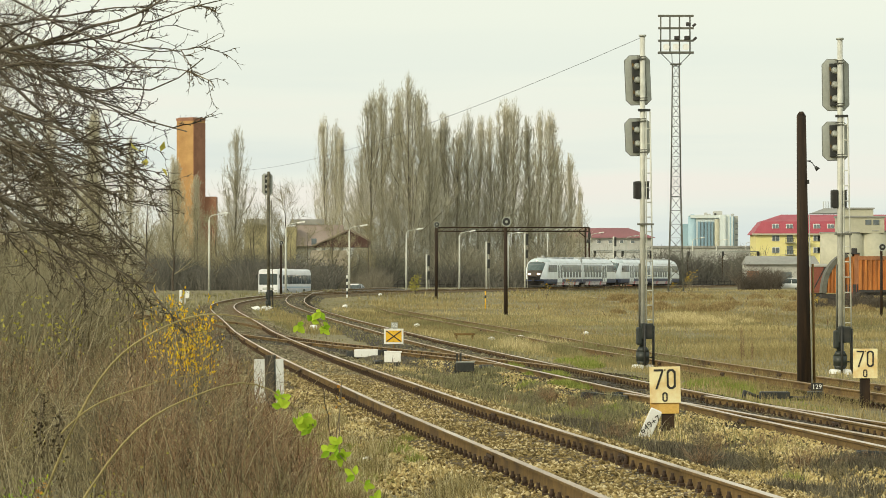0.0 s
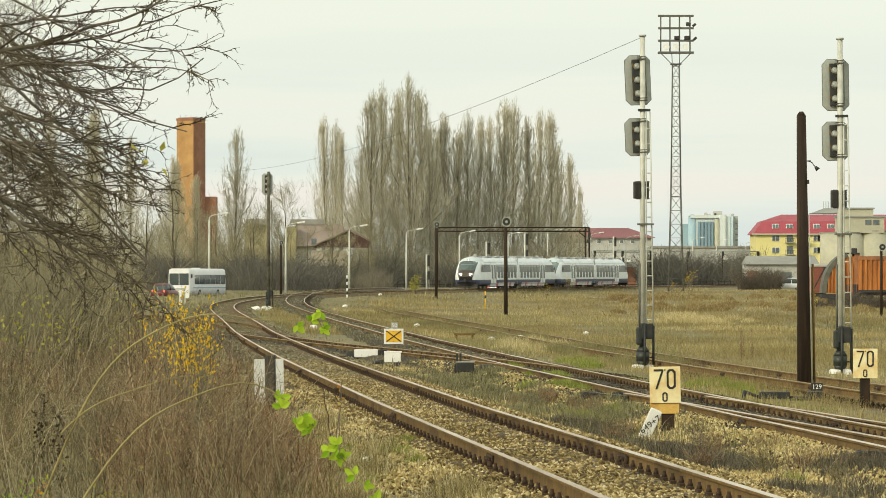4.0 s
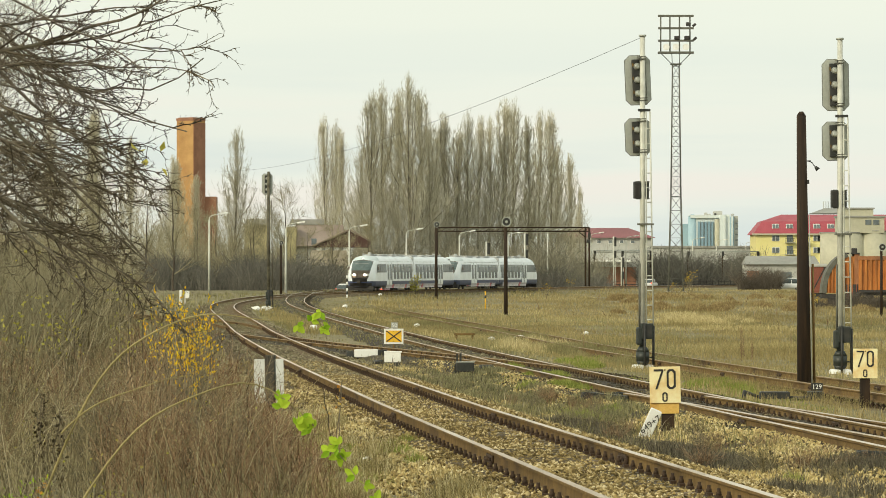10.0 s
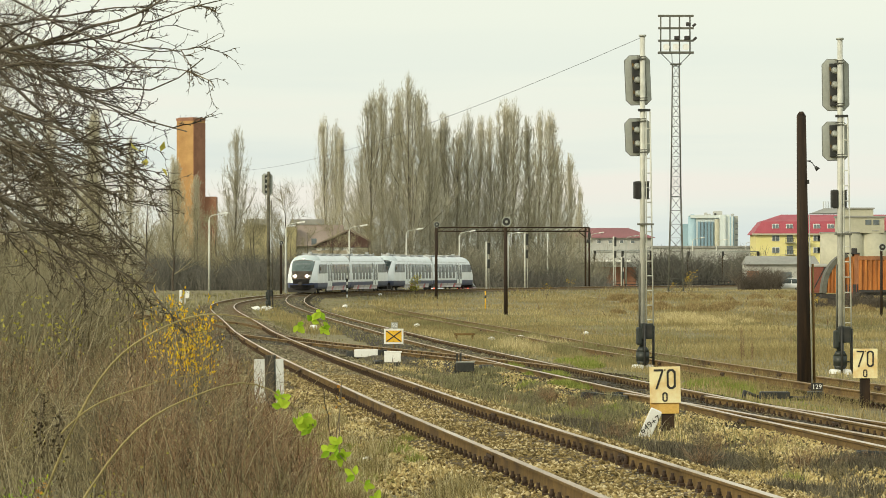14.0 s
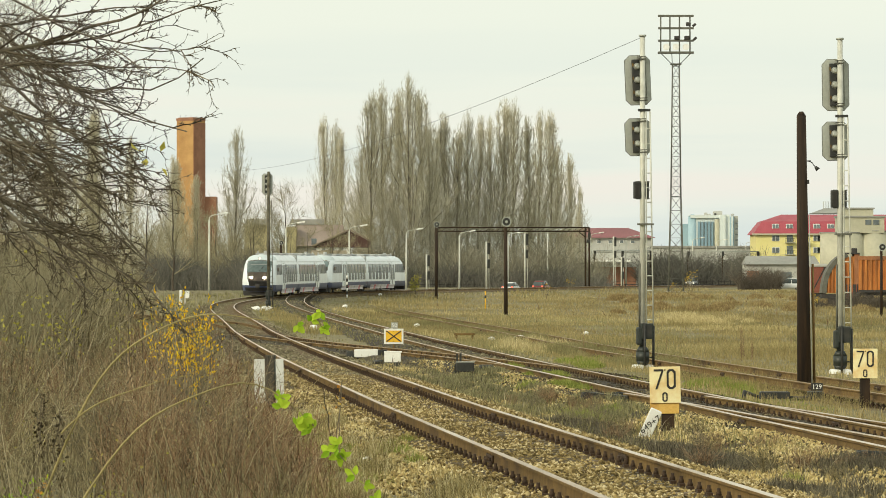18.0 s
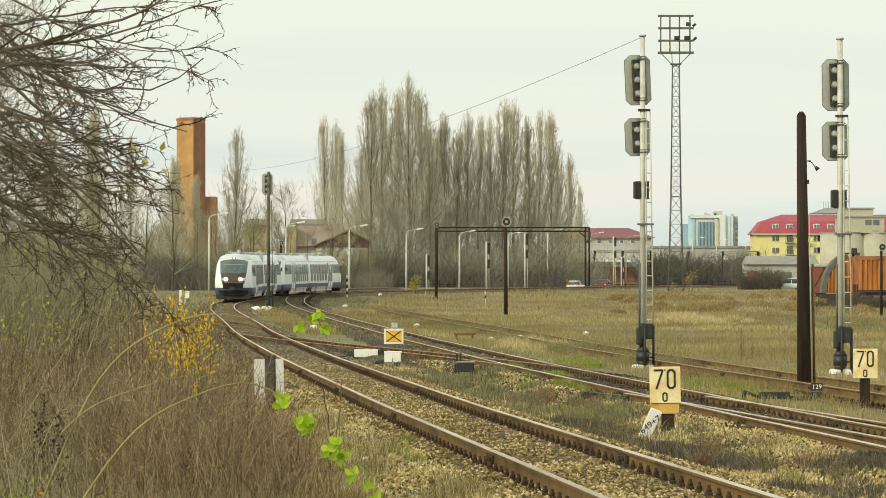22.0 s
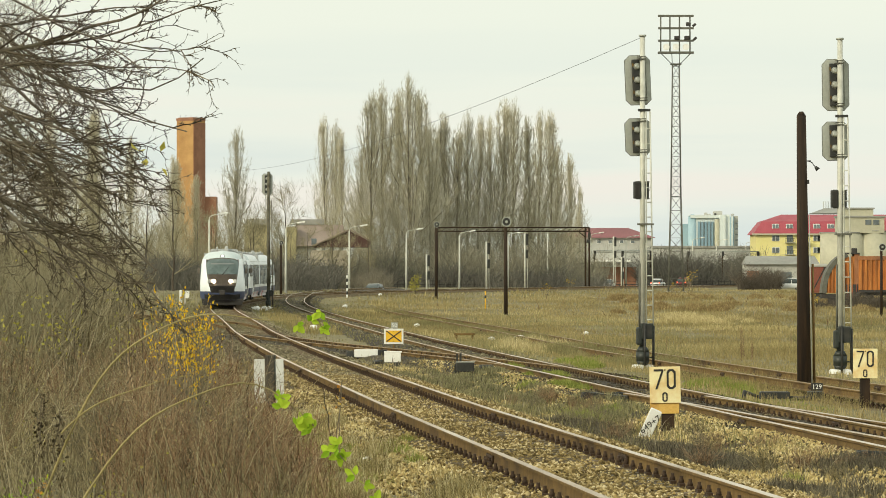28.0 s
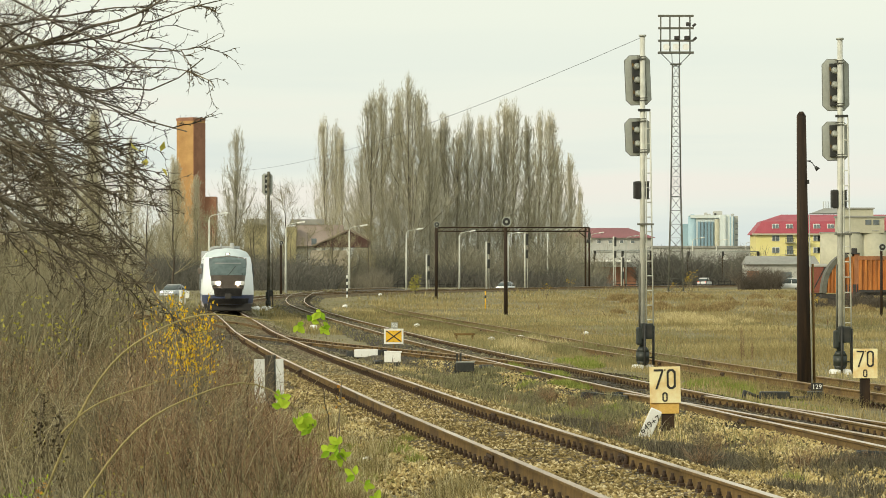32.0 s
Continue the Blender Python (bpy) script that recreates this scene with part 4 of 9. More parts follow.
# side profile of a body: half width by height
SECTION = [(0.0, 0.42), (1.30, 0.42), (1.39, 0.62), (1.415, 1.0), (1.415, 1.5), (1.40, 2.1), (1.36, 2.75), (1.27, 3.15), (1.08, 3.45), (0.72, 3.62), (0.3, 3.68), (0.0, 3.70)]


def body_half_width(z):
    return float(np.interp(z, [p[1] for p in SECTION[1:]], [p[0] for p in SECTION[1:]]))


def nose_back(z):
    """How far the cab's front stands back from its foremost point at height z."""
    return float(np.interp(z, [0.4, 0.9, 1.35, 1.8, 2.3, 2.8, 3.2, 3.45, 3.7], [0.22, 0.03, 0.0, 0.16, 0.48, 0.92, 1.36, 1.75, 2.6]))


def nose_point(v, z, out=0.0):
    """A point on the cab's front: v from -1 to 1 across, at height z. The front is at x = CAR_L."""
    w = body_half_width(z) * (1 - 0.05 * min(1, max(0, (z - 1.2) / 2)))
    x = CAR_L + out - nose_back(z) - 1.05 * abs(v) ** 3.2
    return Vector((x, v * w * (1 + out * 0.3), z))


def car_body_mesh():
    """A lofted car body: a round nose at one end, flat at the other."""
    half = SECTION
    loop = [(w, z) for w, z in half] + [(-w, z) for w, z in half[-2:0:-1]]
    xs = [0.0, 0.06, 0.3, 4.0, 8.0, 12.0, 16.0, CAR_L - 3.4]
    rows = [[(x, w * (0.97 if x == 0 else 1.0), z) for w, z in loop] for x in xs]
    for f in (0.25, 0.5, 0.68, 0.82, 0.92, 0.975, 0.995):
        row = []
        for w, z in loop:
            # towards the nose each ring closes onto the raked, rounded front
            v = w / max(body_half_width(z), 1e-3) if abs(w) > 1e-6 else 0.0
            t = nose_point(v * (1 if f > 0.9 else 1), z)
            x0 = CAR_L - 3.4
            row.append((x0 + (t.x - x0) * f, w + (t.y - w) * f, z))
        rows.append(row)
    bm = bmesh.new()
    vv = [[bm.verts.new(p) for p in r] for r in rows]
    k = len(loop)
    for a, b in zip(vv, vv[1:]):
        for i in range(k):
            j = (i + 1) % k
            f = bm.faces.new((a[i], a[j], b[j], b[i]))
            f.smooth = True
    bm.faces.new(vv[0][::-1])
    # front: a grid over the nose
    last = vv[-1]
    n = len(half)
    for i in range(n - 1):
        l0, l1 = (last[(k - i) % k], last[(k - i - 1) % k])
        r0, r1 = last[i], last[i + 1]
        cols0, cols1 = [r0], [r1]
        z0, z1 = half[i][1], half[i + 1][1]
        if i == 0:
            continue
        for v in (0.75, 0.5, 0.25, 0.0, -0.25, -0.5, -0.75):
            cols0.append(bm.verts.new(nose_point(v, z0)))
            cols1.append(bm.verts.new(nose_point(v, z1)))
        cols0.append(l0), cols1.append(l1)
        for c in range(len(cols0) - 1):
            try:
                f = bm.faces.new((cols0[c], cols1[c], cols1[c + 1], cols0[c + 1]))
                f.smooth = True
            except ValueError:
                pass
    bmesh.ops.remove_doubles(bm, verts=bm.verts, dist=0.004)
    bmesh.ops.recalc_face_normals(bm, faces=bm.faces)
    for f in bm.faces:
        c = f.calc_center_median()
        f.material_index = 0
        if c.z < 0.98:
            f.material_index = 1
        if c.z > 3.08 and c.x > CAR_L - 3.5:
            f.material_index = 3
        if c.z > 3.63 and c.x < CAR_L - 2.6:
            f.material_index = 2
    return bm


def front_panel(v0, v1, z0, z1, out, nv=8, nz=6, pinch=0.0, arch=0.0):
    """A panel that follows the cab's front; pinch narrows its foot."""
    bm = bmesh.new()
    g = []
    for i in range(nz + 1):
        z = z0 + (z1 - z0) * i / nz
        k = 1 - pinch * (1 - i / nz)
        g.append([bm.verts.new(nose_point((v0 + (v1 - v0) * j / nv) * k, z + arch * (1 - (2 * j / nv - 1) ** 2) * (i / nz), out)) for j in range(nv + 1)])
    for i in range(nz):
        for j in range(nv):
            bm.faces.new((g[i][j], g[i][j + 1], g[i + 1][j + 1], g[i + 1][j])).smooth = True
    r = bmesh.ops.solidify(bm, geom=list(bm.faces), thickness=0.02)
    bmesh.ops.recalc_face_normals(bm, faces=bm.faces)
    return bm


def back_by(bm, A, side, deep=0.03):
    """Closes a panel of two columns of points with a back and edges towards the car."""
    B = [[bm.verts.new((v.co.x, v.co.y - side * deep, v.co.z)) for v in row] for row in A]
    for a, b, c, d in zip(A, A[1:], B, B[1:]):
        bm.faces.new((c[1], c[0], d[0], d[1]))
        bm.faces.new((a[0], b[0], d[0], c[0]))
        bm.faces.new((a[1], c[1], d[1], b[1]))
    bm.faces.new((A[0][0], B[0][0], B[0][1], A[0][1]))
    bm.faces.new((A[-1][0], A[-1][1], B[-1][1], B[-1][0]))


def side_panel(x0, x1, z0, z1, side, out=0.006, r=0.0):
    """A thin pane or door leaf lying on the car's flank."""
    bm = bmesh.new()
    zs = [z0 + (z1 - z0) * i / 10 for i in range(11)]
    A = [[bm.verts.new((x, side * (body_half_width(z) + out), z)) for x in (x0, x1)] for z in zs]
    for a, b in zip(A, A[1:]):
        bm.faces.new((a[0], a[1], b[1], b[0]))
    back_by(bm, A, side)
    bmesh.ops.recalc_face_normals(bm, faces=list(bm.faces))
    return bm


def slanted_pane(x0, x1, x2, z0, z1, side, out=0.028):
    """A side window whose front edge leans back: x2 at its foot, x1 at its head."""
    bm = bmesh.new()
    zs = [z0 + (z1 - z0) * i / 10 for i in range(11)]
    A = [[bm.verts.new((x, side * (body_half_width(z) + out), z)) for x in (x0, x2 + (x1 - x2) * i / 10)] for i, z in enumerate(zs)]
    for a, b in zip(A, A[1:]):
        bm.faces.new((a[0], a[1], b[1], b[0]))
    back_by(bm, A, side)
    bmesh.ops.recalc_face_normals(bm, faces=list(bm.faces))
    return bm


def bogie(parent, x, drive=True):
    bg = boxed("bogie", (x, 0, 0.52), (2.7, 2.1, 0.3), M_TUNDER, parent, bevel=0.05)
    for dx in (-0.95, 0.95):
        for sy in (-1, 1):
            bm = bmesh.new()
            rod(bm, (x + dx, sy * 0.70, 0.40), (x + dx, sy * 0.83, 0.40), 0.40, 0.385, 22)
            part("wheel", bm, M_TUNDER, bg)
            boxed("axle_box", (x + dx, sy * 1.0, 0.45), (0.34, 0.2, 0.32), M_TUNDER, bg, bevel=0.03)


def railcar(label, lit, group):
    """Half of an articulated railcar. Its rail level is z = 0, its cab points to +x, the joint is at x = 0."""
    th = empty("railcar", Matrix.Identity(4), label, "railcar", group)
    body = part("body", car_body_mesh(), [M_TWHITE, M_TBLUE, M_TGREY, M_TDOME], th)
    # cab front
    part("cab_mask", front_panel(-0.84, 0.84, 1.30, 3.1, 0.012, pinch=0.30, arch=0.12), M_TBLACK, th, "black mask round the windscreen")
    part("windscreen", front_panel(-0.80, 0.80, 2.12, 3.04, 0.03, pinch=0.11, arch=0.12), M_WSCREEN, th)
    part("sun_blind", front_panel(-0.55, 0.55, 2.78, 2.84, 0.04, pinch=0.0), M_TGREY, th)
    part("bumper", front_panel(-0.56, 0.56, 0.92, 1.38, 0.025, pinch=0.08), M_TUNDER, th, "black bumper with a folded coupler")
    part("lower_mask", front_panel(-0.80, 0.80, 0.44, 0.80, 0.015, pinch=0.0), M_TUNDER, th, "black lower front between the blue corners")
    part("dest_box", front_panel(-0.11, 0.11, 3.26, 3.40, 0.03, nv=2, nz=2), M_TBLACK, th)
    part("top_lamp", front_panel(-0.07, 0.07, 3.285, 3.375, 0.055, nv=2, nz=2), M_LAMPW if lit else M_TGREY, th)
    bm = bmesh.new()
    p, q = nose_point(0.0, 2.1, 0.06), nose_point(0.3, 2.62, 0.06)
    rod(bm, p, q, 0.015, seg=6)
    part("wiper", bm, M_BLACK, th)
    for sv in (-1, 1):
        c = nose_point(sv * 0.46, 1.66, 0.02)
        bm = bmesh.new()
        box(bm, c, (0.14, 0.56, 0.25), rz=-sv * 12, bevel=0.05)
        lamp = part("lamp_unit", bm, M_TGREY, th)
        for dv in (-0.11, 0.11):
            c2 = nose_point(sv * 0.46 + dv * 0.8, 1.66, 0.09)
            bm = bmesh.new()
            rod(bm, c2, c2 + Vector((0.03, 0, 0)), 0.125, 0.11, 16)
            inner = dv * sv < 0
            part("lens", bm, (M_LAMP if lit else M_WSCREEN) if inner == (sv > 0) or inner else M_REDL, lamp)
    # coupler, lifeguard
    bm = bmesh.new()
    rod(bm, (CAR_L - 0.3, 0, 0.92), (CAR_L + 0.30, 0, 0.92), 0.11, 0.13, 10)
    box(bm, (CAR_L + 0.30, 0, 0.92), (0.16, 0.34, 0.30), bevel=0.04)
    part("coupler", bm, M_TUNDER, th)
    bm = bmesh.new()
    box(bm, (CAR_L - 0.72, 0, 0.30), (0.5, 2.5, 0.42), bevel=0.06, taper=1.05)
    part("snow_plough", bm, M_TUNDER, th)
    # flanks
    for side in (-1, 1):
        part("cab_window", slanted_pane(CAR_L - 3.3, CAR_L - 2.25, CAR_L - 1.75, 1.90, 2.78, side), M_TGLASS, th)
        band = part("window_band", side_panel(13.55, CAR_L - 3.36, 1.90, 2.80, side, 0.014), M_TBAND, th, "pale tinted window band")
        for x0 in (13.7, 14.75, 15.75):
            part("pane", side_panel(x0, x0 + 0.72, 1.95, 2.75, side, 0.026), M_TGLASS, band)
        for x0 in (10.9, 12.2):
            dr = part("door", side_panel(x0, x0 + 1.22, 0.62, 2.95, side, 0.020), M_TWHITE, th, "white sliding passenger door")
            part("door_pane", side_panel(x0 + 0.30, x0 + 0.92, 1.15, 2.75, side, 0.034), M_TGLASS, dr)
            part("door_seal", side_panel(x0 - 0.03, x0 + 0.02, 0.64, 2.95, side, 0.030), M_TUNDER, dr)
        band = part("window_band", side_panel(0.55, 10.75, 1.90, 2.80, side, 0.014), M_TBAND, th, "pale tinted window band")
        for i in range(6):
            x0 = 0.95 + i * 1.62
            part("window", side_panel(x0, x0 + 0.98, 1.22, 2.75, side, 0.028), M_TGLASS, th)
            part("blind", side_panel(x0 + 0.02, x0 + 0.96, 2.50, 2.73, side, 0.040), M_TBAND, band)
        for x0, x1, mt in ((1.7, 3.4, M_TSKIRT), (3.6, 4.2, M_TRED), (4.3, 6.6, M_TSKIRT), (6.8, 9.6, M_TSKIRT), (9.8, 10.5, M_TRED), (10.6, 13.4, M_TSKIRT)):
            part("equipment_cover", side_panel(x0, x1, 0.24, 0.66, side, 0.02), mt, th, "faded red cover panel" if mt is M_TRED else "")
        part("cantrail_gap", side_panel(0.4, CAR_L - 3.4, 3.02, 3.05, side, 0.010), M_TGREY, th)
        boxed("mirror", (CAR_L - 2.0, side * 1.5, 2.35), (0.08, 0.14, 0.34), M_TBLACK, th, bevel=0.02)
    # roof gear
    for x0, l, w in ((3.0, 2.6, 1.5), (7.2, 1.6, 1.7), (11.3, 2.8, 1.5), (15.0, 1.2, 1.3)):
        boxed("roof_unit", (x0, 0, 3.74), (l, w, 0.16), M_TGREY, th, bevel=0.05)
    for x0 in (15.9, 16.45):
        boxed("exhaust", (x0, 0.25, 3.82), (0.26, 0.22, 0.34), M_TGREY, th, bevel=0.05)
    rodded("horn", (16.5, -0.35, 3.66), (16.5, -0.35, 3.95), 0.05, M_TGREY, th)
    boxed("underframe", (9.65, 0, 0.62), (17.9, 2.3, 0.42), M_TUNDER, th, bevel=0.03)
    bogie(th, 15.75)
    bogie(th, 0.25)
    # bellows at the joint
    bm = bmesh.new()
    for i in range(5):
        box(bm, (-0.02 - i * 0.05, 0, 2.05), (0.03, 2.55 + 0.1 * (i % 2), 3.1), bevel=0.01)
    part("bellows", bm, M_TGREY, th, "grey rubber gangway bellows")
    # settle the body on its bogies
    low = Matrix.Translation((0, 0, 0.4)) @ Matrix.Diagonal((1, 1, 0.955, 1)) @ Matrix.Translation((0, 0, -0.4))
    for ob in th.children:
        if not ob.name.startswith("bogie"):
            for piece in [ob] + list(ob.children):
                piece.data.transform(low)
    return th


GAP = 0.25
LEAD = railcar("silver-white railcar half with lit headlamps", True, "coupled railcars")
TRAIL = railcar("silver-white railcar half with unlit lamps", False, "coupled railcars")
CAR_1B = TRAIL
CAR_2A = copy_thing(TRAIL, Matrix.Identity(4))
CAR_2B = copy_thing(TRAIL, Matrix.Identity(4))

# seconds and metres along the main line of the train's nose
TRAIN_RUN = [(0, 448.2), (3, 423.2), (6, 397.4), (9, 372.6), (12, 348.3), (14.5, 329.0), (16.5, 313.0), (19, 292.4), (21, 275.6), (23, 260.0), (25, 245.0), (28, 221.0), (30, 204.5), (32, 188.0)]


def main_at(s):
    x, y, th = along(MAIN, s)
    return Vector((x, y, float(land(x, y))))


def car_pose(s_cab, s_joint):
    """A car with its cab end at s_cab and its joint end at s_joint along the main line."""
    a, b = main_at(s_cab), main_at(s_joint)
    d = (a - b).normalized()
    up = Vector((0, 0, 1))
    left = up.cross(d).normalized()
    up = d.cross(left)
    m = Matrix((d, left, up)).transposed().to_4x4()
    m.translation = b
    return m


def run_train():
    ts = np.arange(0, 32.01, 1.0)
    s = np.interp(ts, [r[0] for r in TRAIN_RUN], [r[1] for r in TRAIN_RUN])
    sm = s.copy()
    sm[1:-1] = (s[:-2] + 2 * s[1:-1] + s[2:]) / 4
    L, g = CAR_L, GAP
    spans = ((LEAD, 0, L), (CAR_1B, 2 * L + 0.25, L + 0.25), (CAR_2A, 2 * L + 0.95, 3 * L + 0.95), (CAR_2B, 4 * L + 1.2, 3 * L + 1.2))
    for car, a, b in spans:
        walk(car, [(float(t), car_pose(v + a, v + b)) for t, v in zip(ts, sm)])


# ---- road and traffic ----
def make_road():
    d = np.arange(0, ROAD_LEN, 4.0)
    x, y = road_point(d)
    t = np.stack([np.gradient(x), np.gradient(y)], 1)
    t /= np.linalg.norm(t, axis=1, keepdims=True)
    offs = np.array([-4.6, -4.4, 0, 4.4, 4.6])
    X = x[:, None] + offs * t[:, 1:2]
    Y = y[:, None] - offs * t[:, 0:1]
    Z = np.array([road_z(a, b) for a, b in zip(x, y)])[:, None] + np.array([-0.6, 0, 0.04, 0, -0.6])
    n, k = X.shape
    i = np.arange(n * k).reshape(n, k)
    q = np.stack([i[:-1, :-1], i[:-1, 1:], i[1:, 1:], i[1:, :-1]], -1).reshape(-1, 4)
    me = np_mesh("road", np.stack([X, Y, Z], -1).reshape(-1, 3), q)
    tagged(part_mesh("road", me, M_TARMAC), "grey tarmac road running beside the railway", "road", kind="structure")


make_road()


def paint(name, c, rough=0.3):
    return surface(name, tuple(v * 0.9 for v in c), c, 1.2, rough, bump=0.01, dirt=tuple(v * 0.75 for v in c), dirt_scale=1.0, dirt_amount=0.4)


M_CARWHITE, M_CARRED, M_CARSILVER = paint("white_car_paint", (0.78, 0.79, 0.78)), paint("dark_red_car_paint", (0.17, 0.032, 0.036)), paint("silver_car_paint", (0.55, 0.58, 0.60))
M_BUSWHITE = paint("white_bus_paint", (0.88, 0.89, 0.89), 0.4)
M_BUSBLUE = paint("pale_blue_band", (0.35, 0.5, 0.62))
M_TYRE = surface("tyre_rubber", (0.02, 0.02, 0.02), (0.04, 0.04, 0.04), 6, 0.9, bump=0.1)
M_CGLASS = surface("vehicle_glass", (0.05, 0.065, 0.065), (0.09, 0.11, 0.11), 0.8, 0.08, bump=0)


def wheels(th, xs, half, r):
    for x in xs:
        for sy in (-1, 1):
            bm = bmesh.new()
            rod(bm, (x, sy * (half - 0.2), r), (x, sy * half, r), r, r * 0.96, 18)
            w = part("wheel", bm, M_TYRE, th)
            bm = bmesh.new()
            rod(bm, (x, sy * half, r), (x, sy * (half + 0.015), r), r * 0.6, r * 0.5, 14)
            part("rim", bm, M_GALV, w)


def loft(rows, name, material, parent, label=""):
    """A body lofted through cross-sections: each row is (x, [(y, z), ...]) for its right half, bottom to top."""
    bm = bmesh.new()
    vv = []
    for x, half in rows:
        loop = [(y, z) for y, z in half] + [(-y, z) for y, z in half[::-1]]
        vv.append([bm.verts.new((x, y, z)) for y, z in loop])
    k = len(vv[0])
    for a, b in zip(vv, vv[1:]):
        for i in range(k):
            bm.faces.new((a[i], a[(i + 1) % k], b[(i + 1) % k], b[i])).smooth = True
    bm.faces.new(vv[0][::-1]), bm.faces.new(vv[-1])
    bmesh.ops.recalc_face_normals(bm, faces=bm.faces)
    return part(name, bm, material, parent, label)


def motor_car(label, material, tall=1.0):
    """A hatchback facing +x, its wheels on z = 0."""
    th = empty("car", Matrix.Identity(4), label, "car", "traffic on the road")
    k = tall
    low = [(-2.05, 0.62, 0.55, 0.72), (-1.95, 0.8, 0.3, 0.92), (-1.2, 0.85, 0.25, 0.95), (0.9, 0.85, 0.25, 0.95), (1.7, 0.8, 0.28, 0.82), (2.05, 0.6, 0.38, 0.62)]
    loft([(x, [(w * 0.92, a), (w, a + 0.1), (w, b - 0.08), (w * 0.93, b)]) for x, w, a, b in low], "body", material, th)
    cab = [(-1.9, 0.70, 0.94), (-1.5, 0.66, 1.36 * k), (-0.9, 0.64, 1.47 * k), (0.1, 0.64, 1.46 * k), (0.55, 0.68, 1.25 * k), (1.1, 0.74, 0.93)]
    loft([(x, [(0.78, 0.9), (0.5 * (0.78 + w), (0.9 + z) / 2), (w, max(z - 0.04, 0.91)), (w * 0.85, max(z, 0.92))]) for x, w, z in cab], "glasshouse", M_CGLASS, th)
    loft([(x, [(0.6, z - 0.02), (0.62, z), (0.55, z + 0.03), (0.3, z + 0.045)]) for x, z in ((-1.5, 1.36 * k), (-0.9, 1.46 * k), (0.1, 1.455 * k))], "roof", material, th)
    wheels(th, (-1.25, 1.28), 0.84, 0.3)
    for sy in (-1, 1):
        boxed("headlamp", (1.93, sy * 0.52, 0.66), (0.12, 0.3, 0.13), M_LAMPW, th, bevel=0.03)
        boxed("tail_lamp", (-1.97, sy * 0.62, 0.84), (0.1, 0.18, 0.22), M_REDL, th, bevel=0.03)
        for x in (-0.45, ):
            boxed("pillar", (x, sy * 0.735, 1.17), (0.08, 0.06, 0.5 * k), material, th, rx=sy * 12)
    boxed("plate_bar", (2.06, 0, 0.45), (0.02, 0.5, 0.1), M_WHITE, th)
    return th


def coach():
    th = empty("bus", Matrix.Identity(4), "white single-deck bus with dark windows and a pale blue line", "bus", "traffic on the road")
    rows = [(0.0, 1.15), (0.15, 1.25), (5.0, 1.25), (10.6, 1.25), (10.95, 1.2), (11.1, 1.05)]
    loft([(x, [(w, 0.35), (w, 1.1), (w * 0.985, 2.5), (w * 0.93, 2.95), (w * 0.7, 3.08)]) for x, w in rows], "body", M_BUSWHITE, th)
    for sy in (-0.53, 0.53):
        boxed("windscreen", (11.07, sy, 1.98), (0.08, 1.02, 1.2), M_CGLASS, th, bevel=0.03)
    boxed("destination_box", (11.03, 0, 2.78), (0.08, 1.8, 0.26), M_BLACK, th, bevel=0.01)
    boxed("screen_pillar", (11.09, 0, 1.98), (0.05, 0.05, 1.3), M_BUSWHITE, th)
    boxed("grille", (11.1, 0, 0.95), (0.05, 1.3, 0.28), M_GALV, th, bevel=0.02)
    for sy in (-1, 1):
        for i in range(6):
            boxed("window", (1.0 + i * 1.62, sy * 1.243, 1.95), (1.5, 0.04, 0.95), M_CGLASS, th, bevel=0.01)
        boxed("side_line", (5.3, sy * 1.255, 1.12), (10.2, 0.02, 0.12), M_BUSBLUE, th)
        boxed("headlamp", (11.08, sy * 0.85, 0.75), (0.08, 0.3, 0.16), M_GALV, th, bevel=0.03)
        boxed("mirror", (11.1, sy * 1.35, 2.3), (0.15, 0.16, 0.4), M_BLACK, th, bevel=0.03)
    boxed("bumper", (11.02, 0, 0.5), (0.2, 2.4, 0.3), M_GALV, th, bevel=0.05)
    boxed("plate_bar", (11.14, 0, 0.5), (0.02, 0.5, 0.11), M_WHITE, th)
    boxed("roof_hatch", (6.0, 0, 3.1), (0.8, 0.7, 0.12), M_BUSWHITE, th, bevel=0.03)
    wheels(th, (2.6, 8.3), 1.26, 0.48)
    return th


def drive(thing, d0, speed, lane, away, slow_from=99.0, slow=0.0):
    """Driving along the road: d0 metres at the start, metres a second (slow after slow_from seconds), lane metres to the right of the way it goes."""
    rows = []
    for t in np.arange(0, 32.01, 1.0):
        gone = speed * min(t, slow_from) + slow * max(0.0, t - slow_from)
        d = d0 + (gone if away else -gone)
        e = min(max(d, 2.0), ROAD_LEN - 6)
        x, y = road_point(e)
        x2, y2 = road_point(e + 2)
        ux, uy = x2 - x, y2 - y
        l = math.hypot(ux, uy)
        ux, uy = (ux / l, uy / l) if away else (-ux / l, -uy / l)
        x, y = x + ux * (d - e) * (1 if away else -1) + uy * lane, y + uy * (d - e) * (1 if away else -1) - ux * lane
        rows.append((float(t), Matrix.LocRotScale((x, y, road_z(x, y) + 0.03), Euler((0, 0, math.atan2(uy, ux))), None)))
    walk(thing, rows)


BUS = coach()
CAR_A = motor_car("small white hatchback on the road", M_CARWHITE)
CAR_B = motor_car("dark red hatchback with red tail lamps", M_CARRED, 1.06)
CAR_C = motor_car("white hatchback following along the road", M_CARWHITE)
CAR_D = motor_car("silver hatchback coming along the road", M_CARSILVER)
CAR_E = motor_car("white car far along the road", M_CARWHITE)


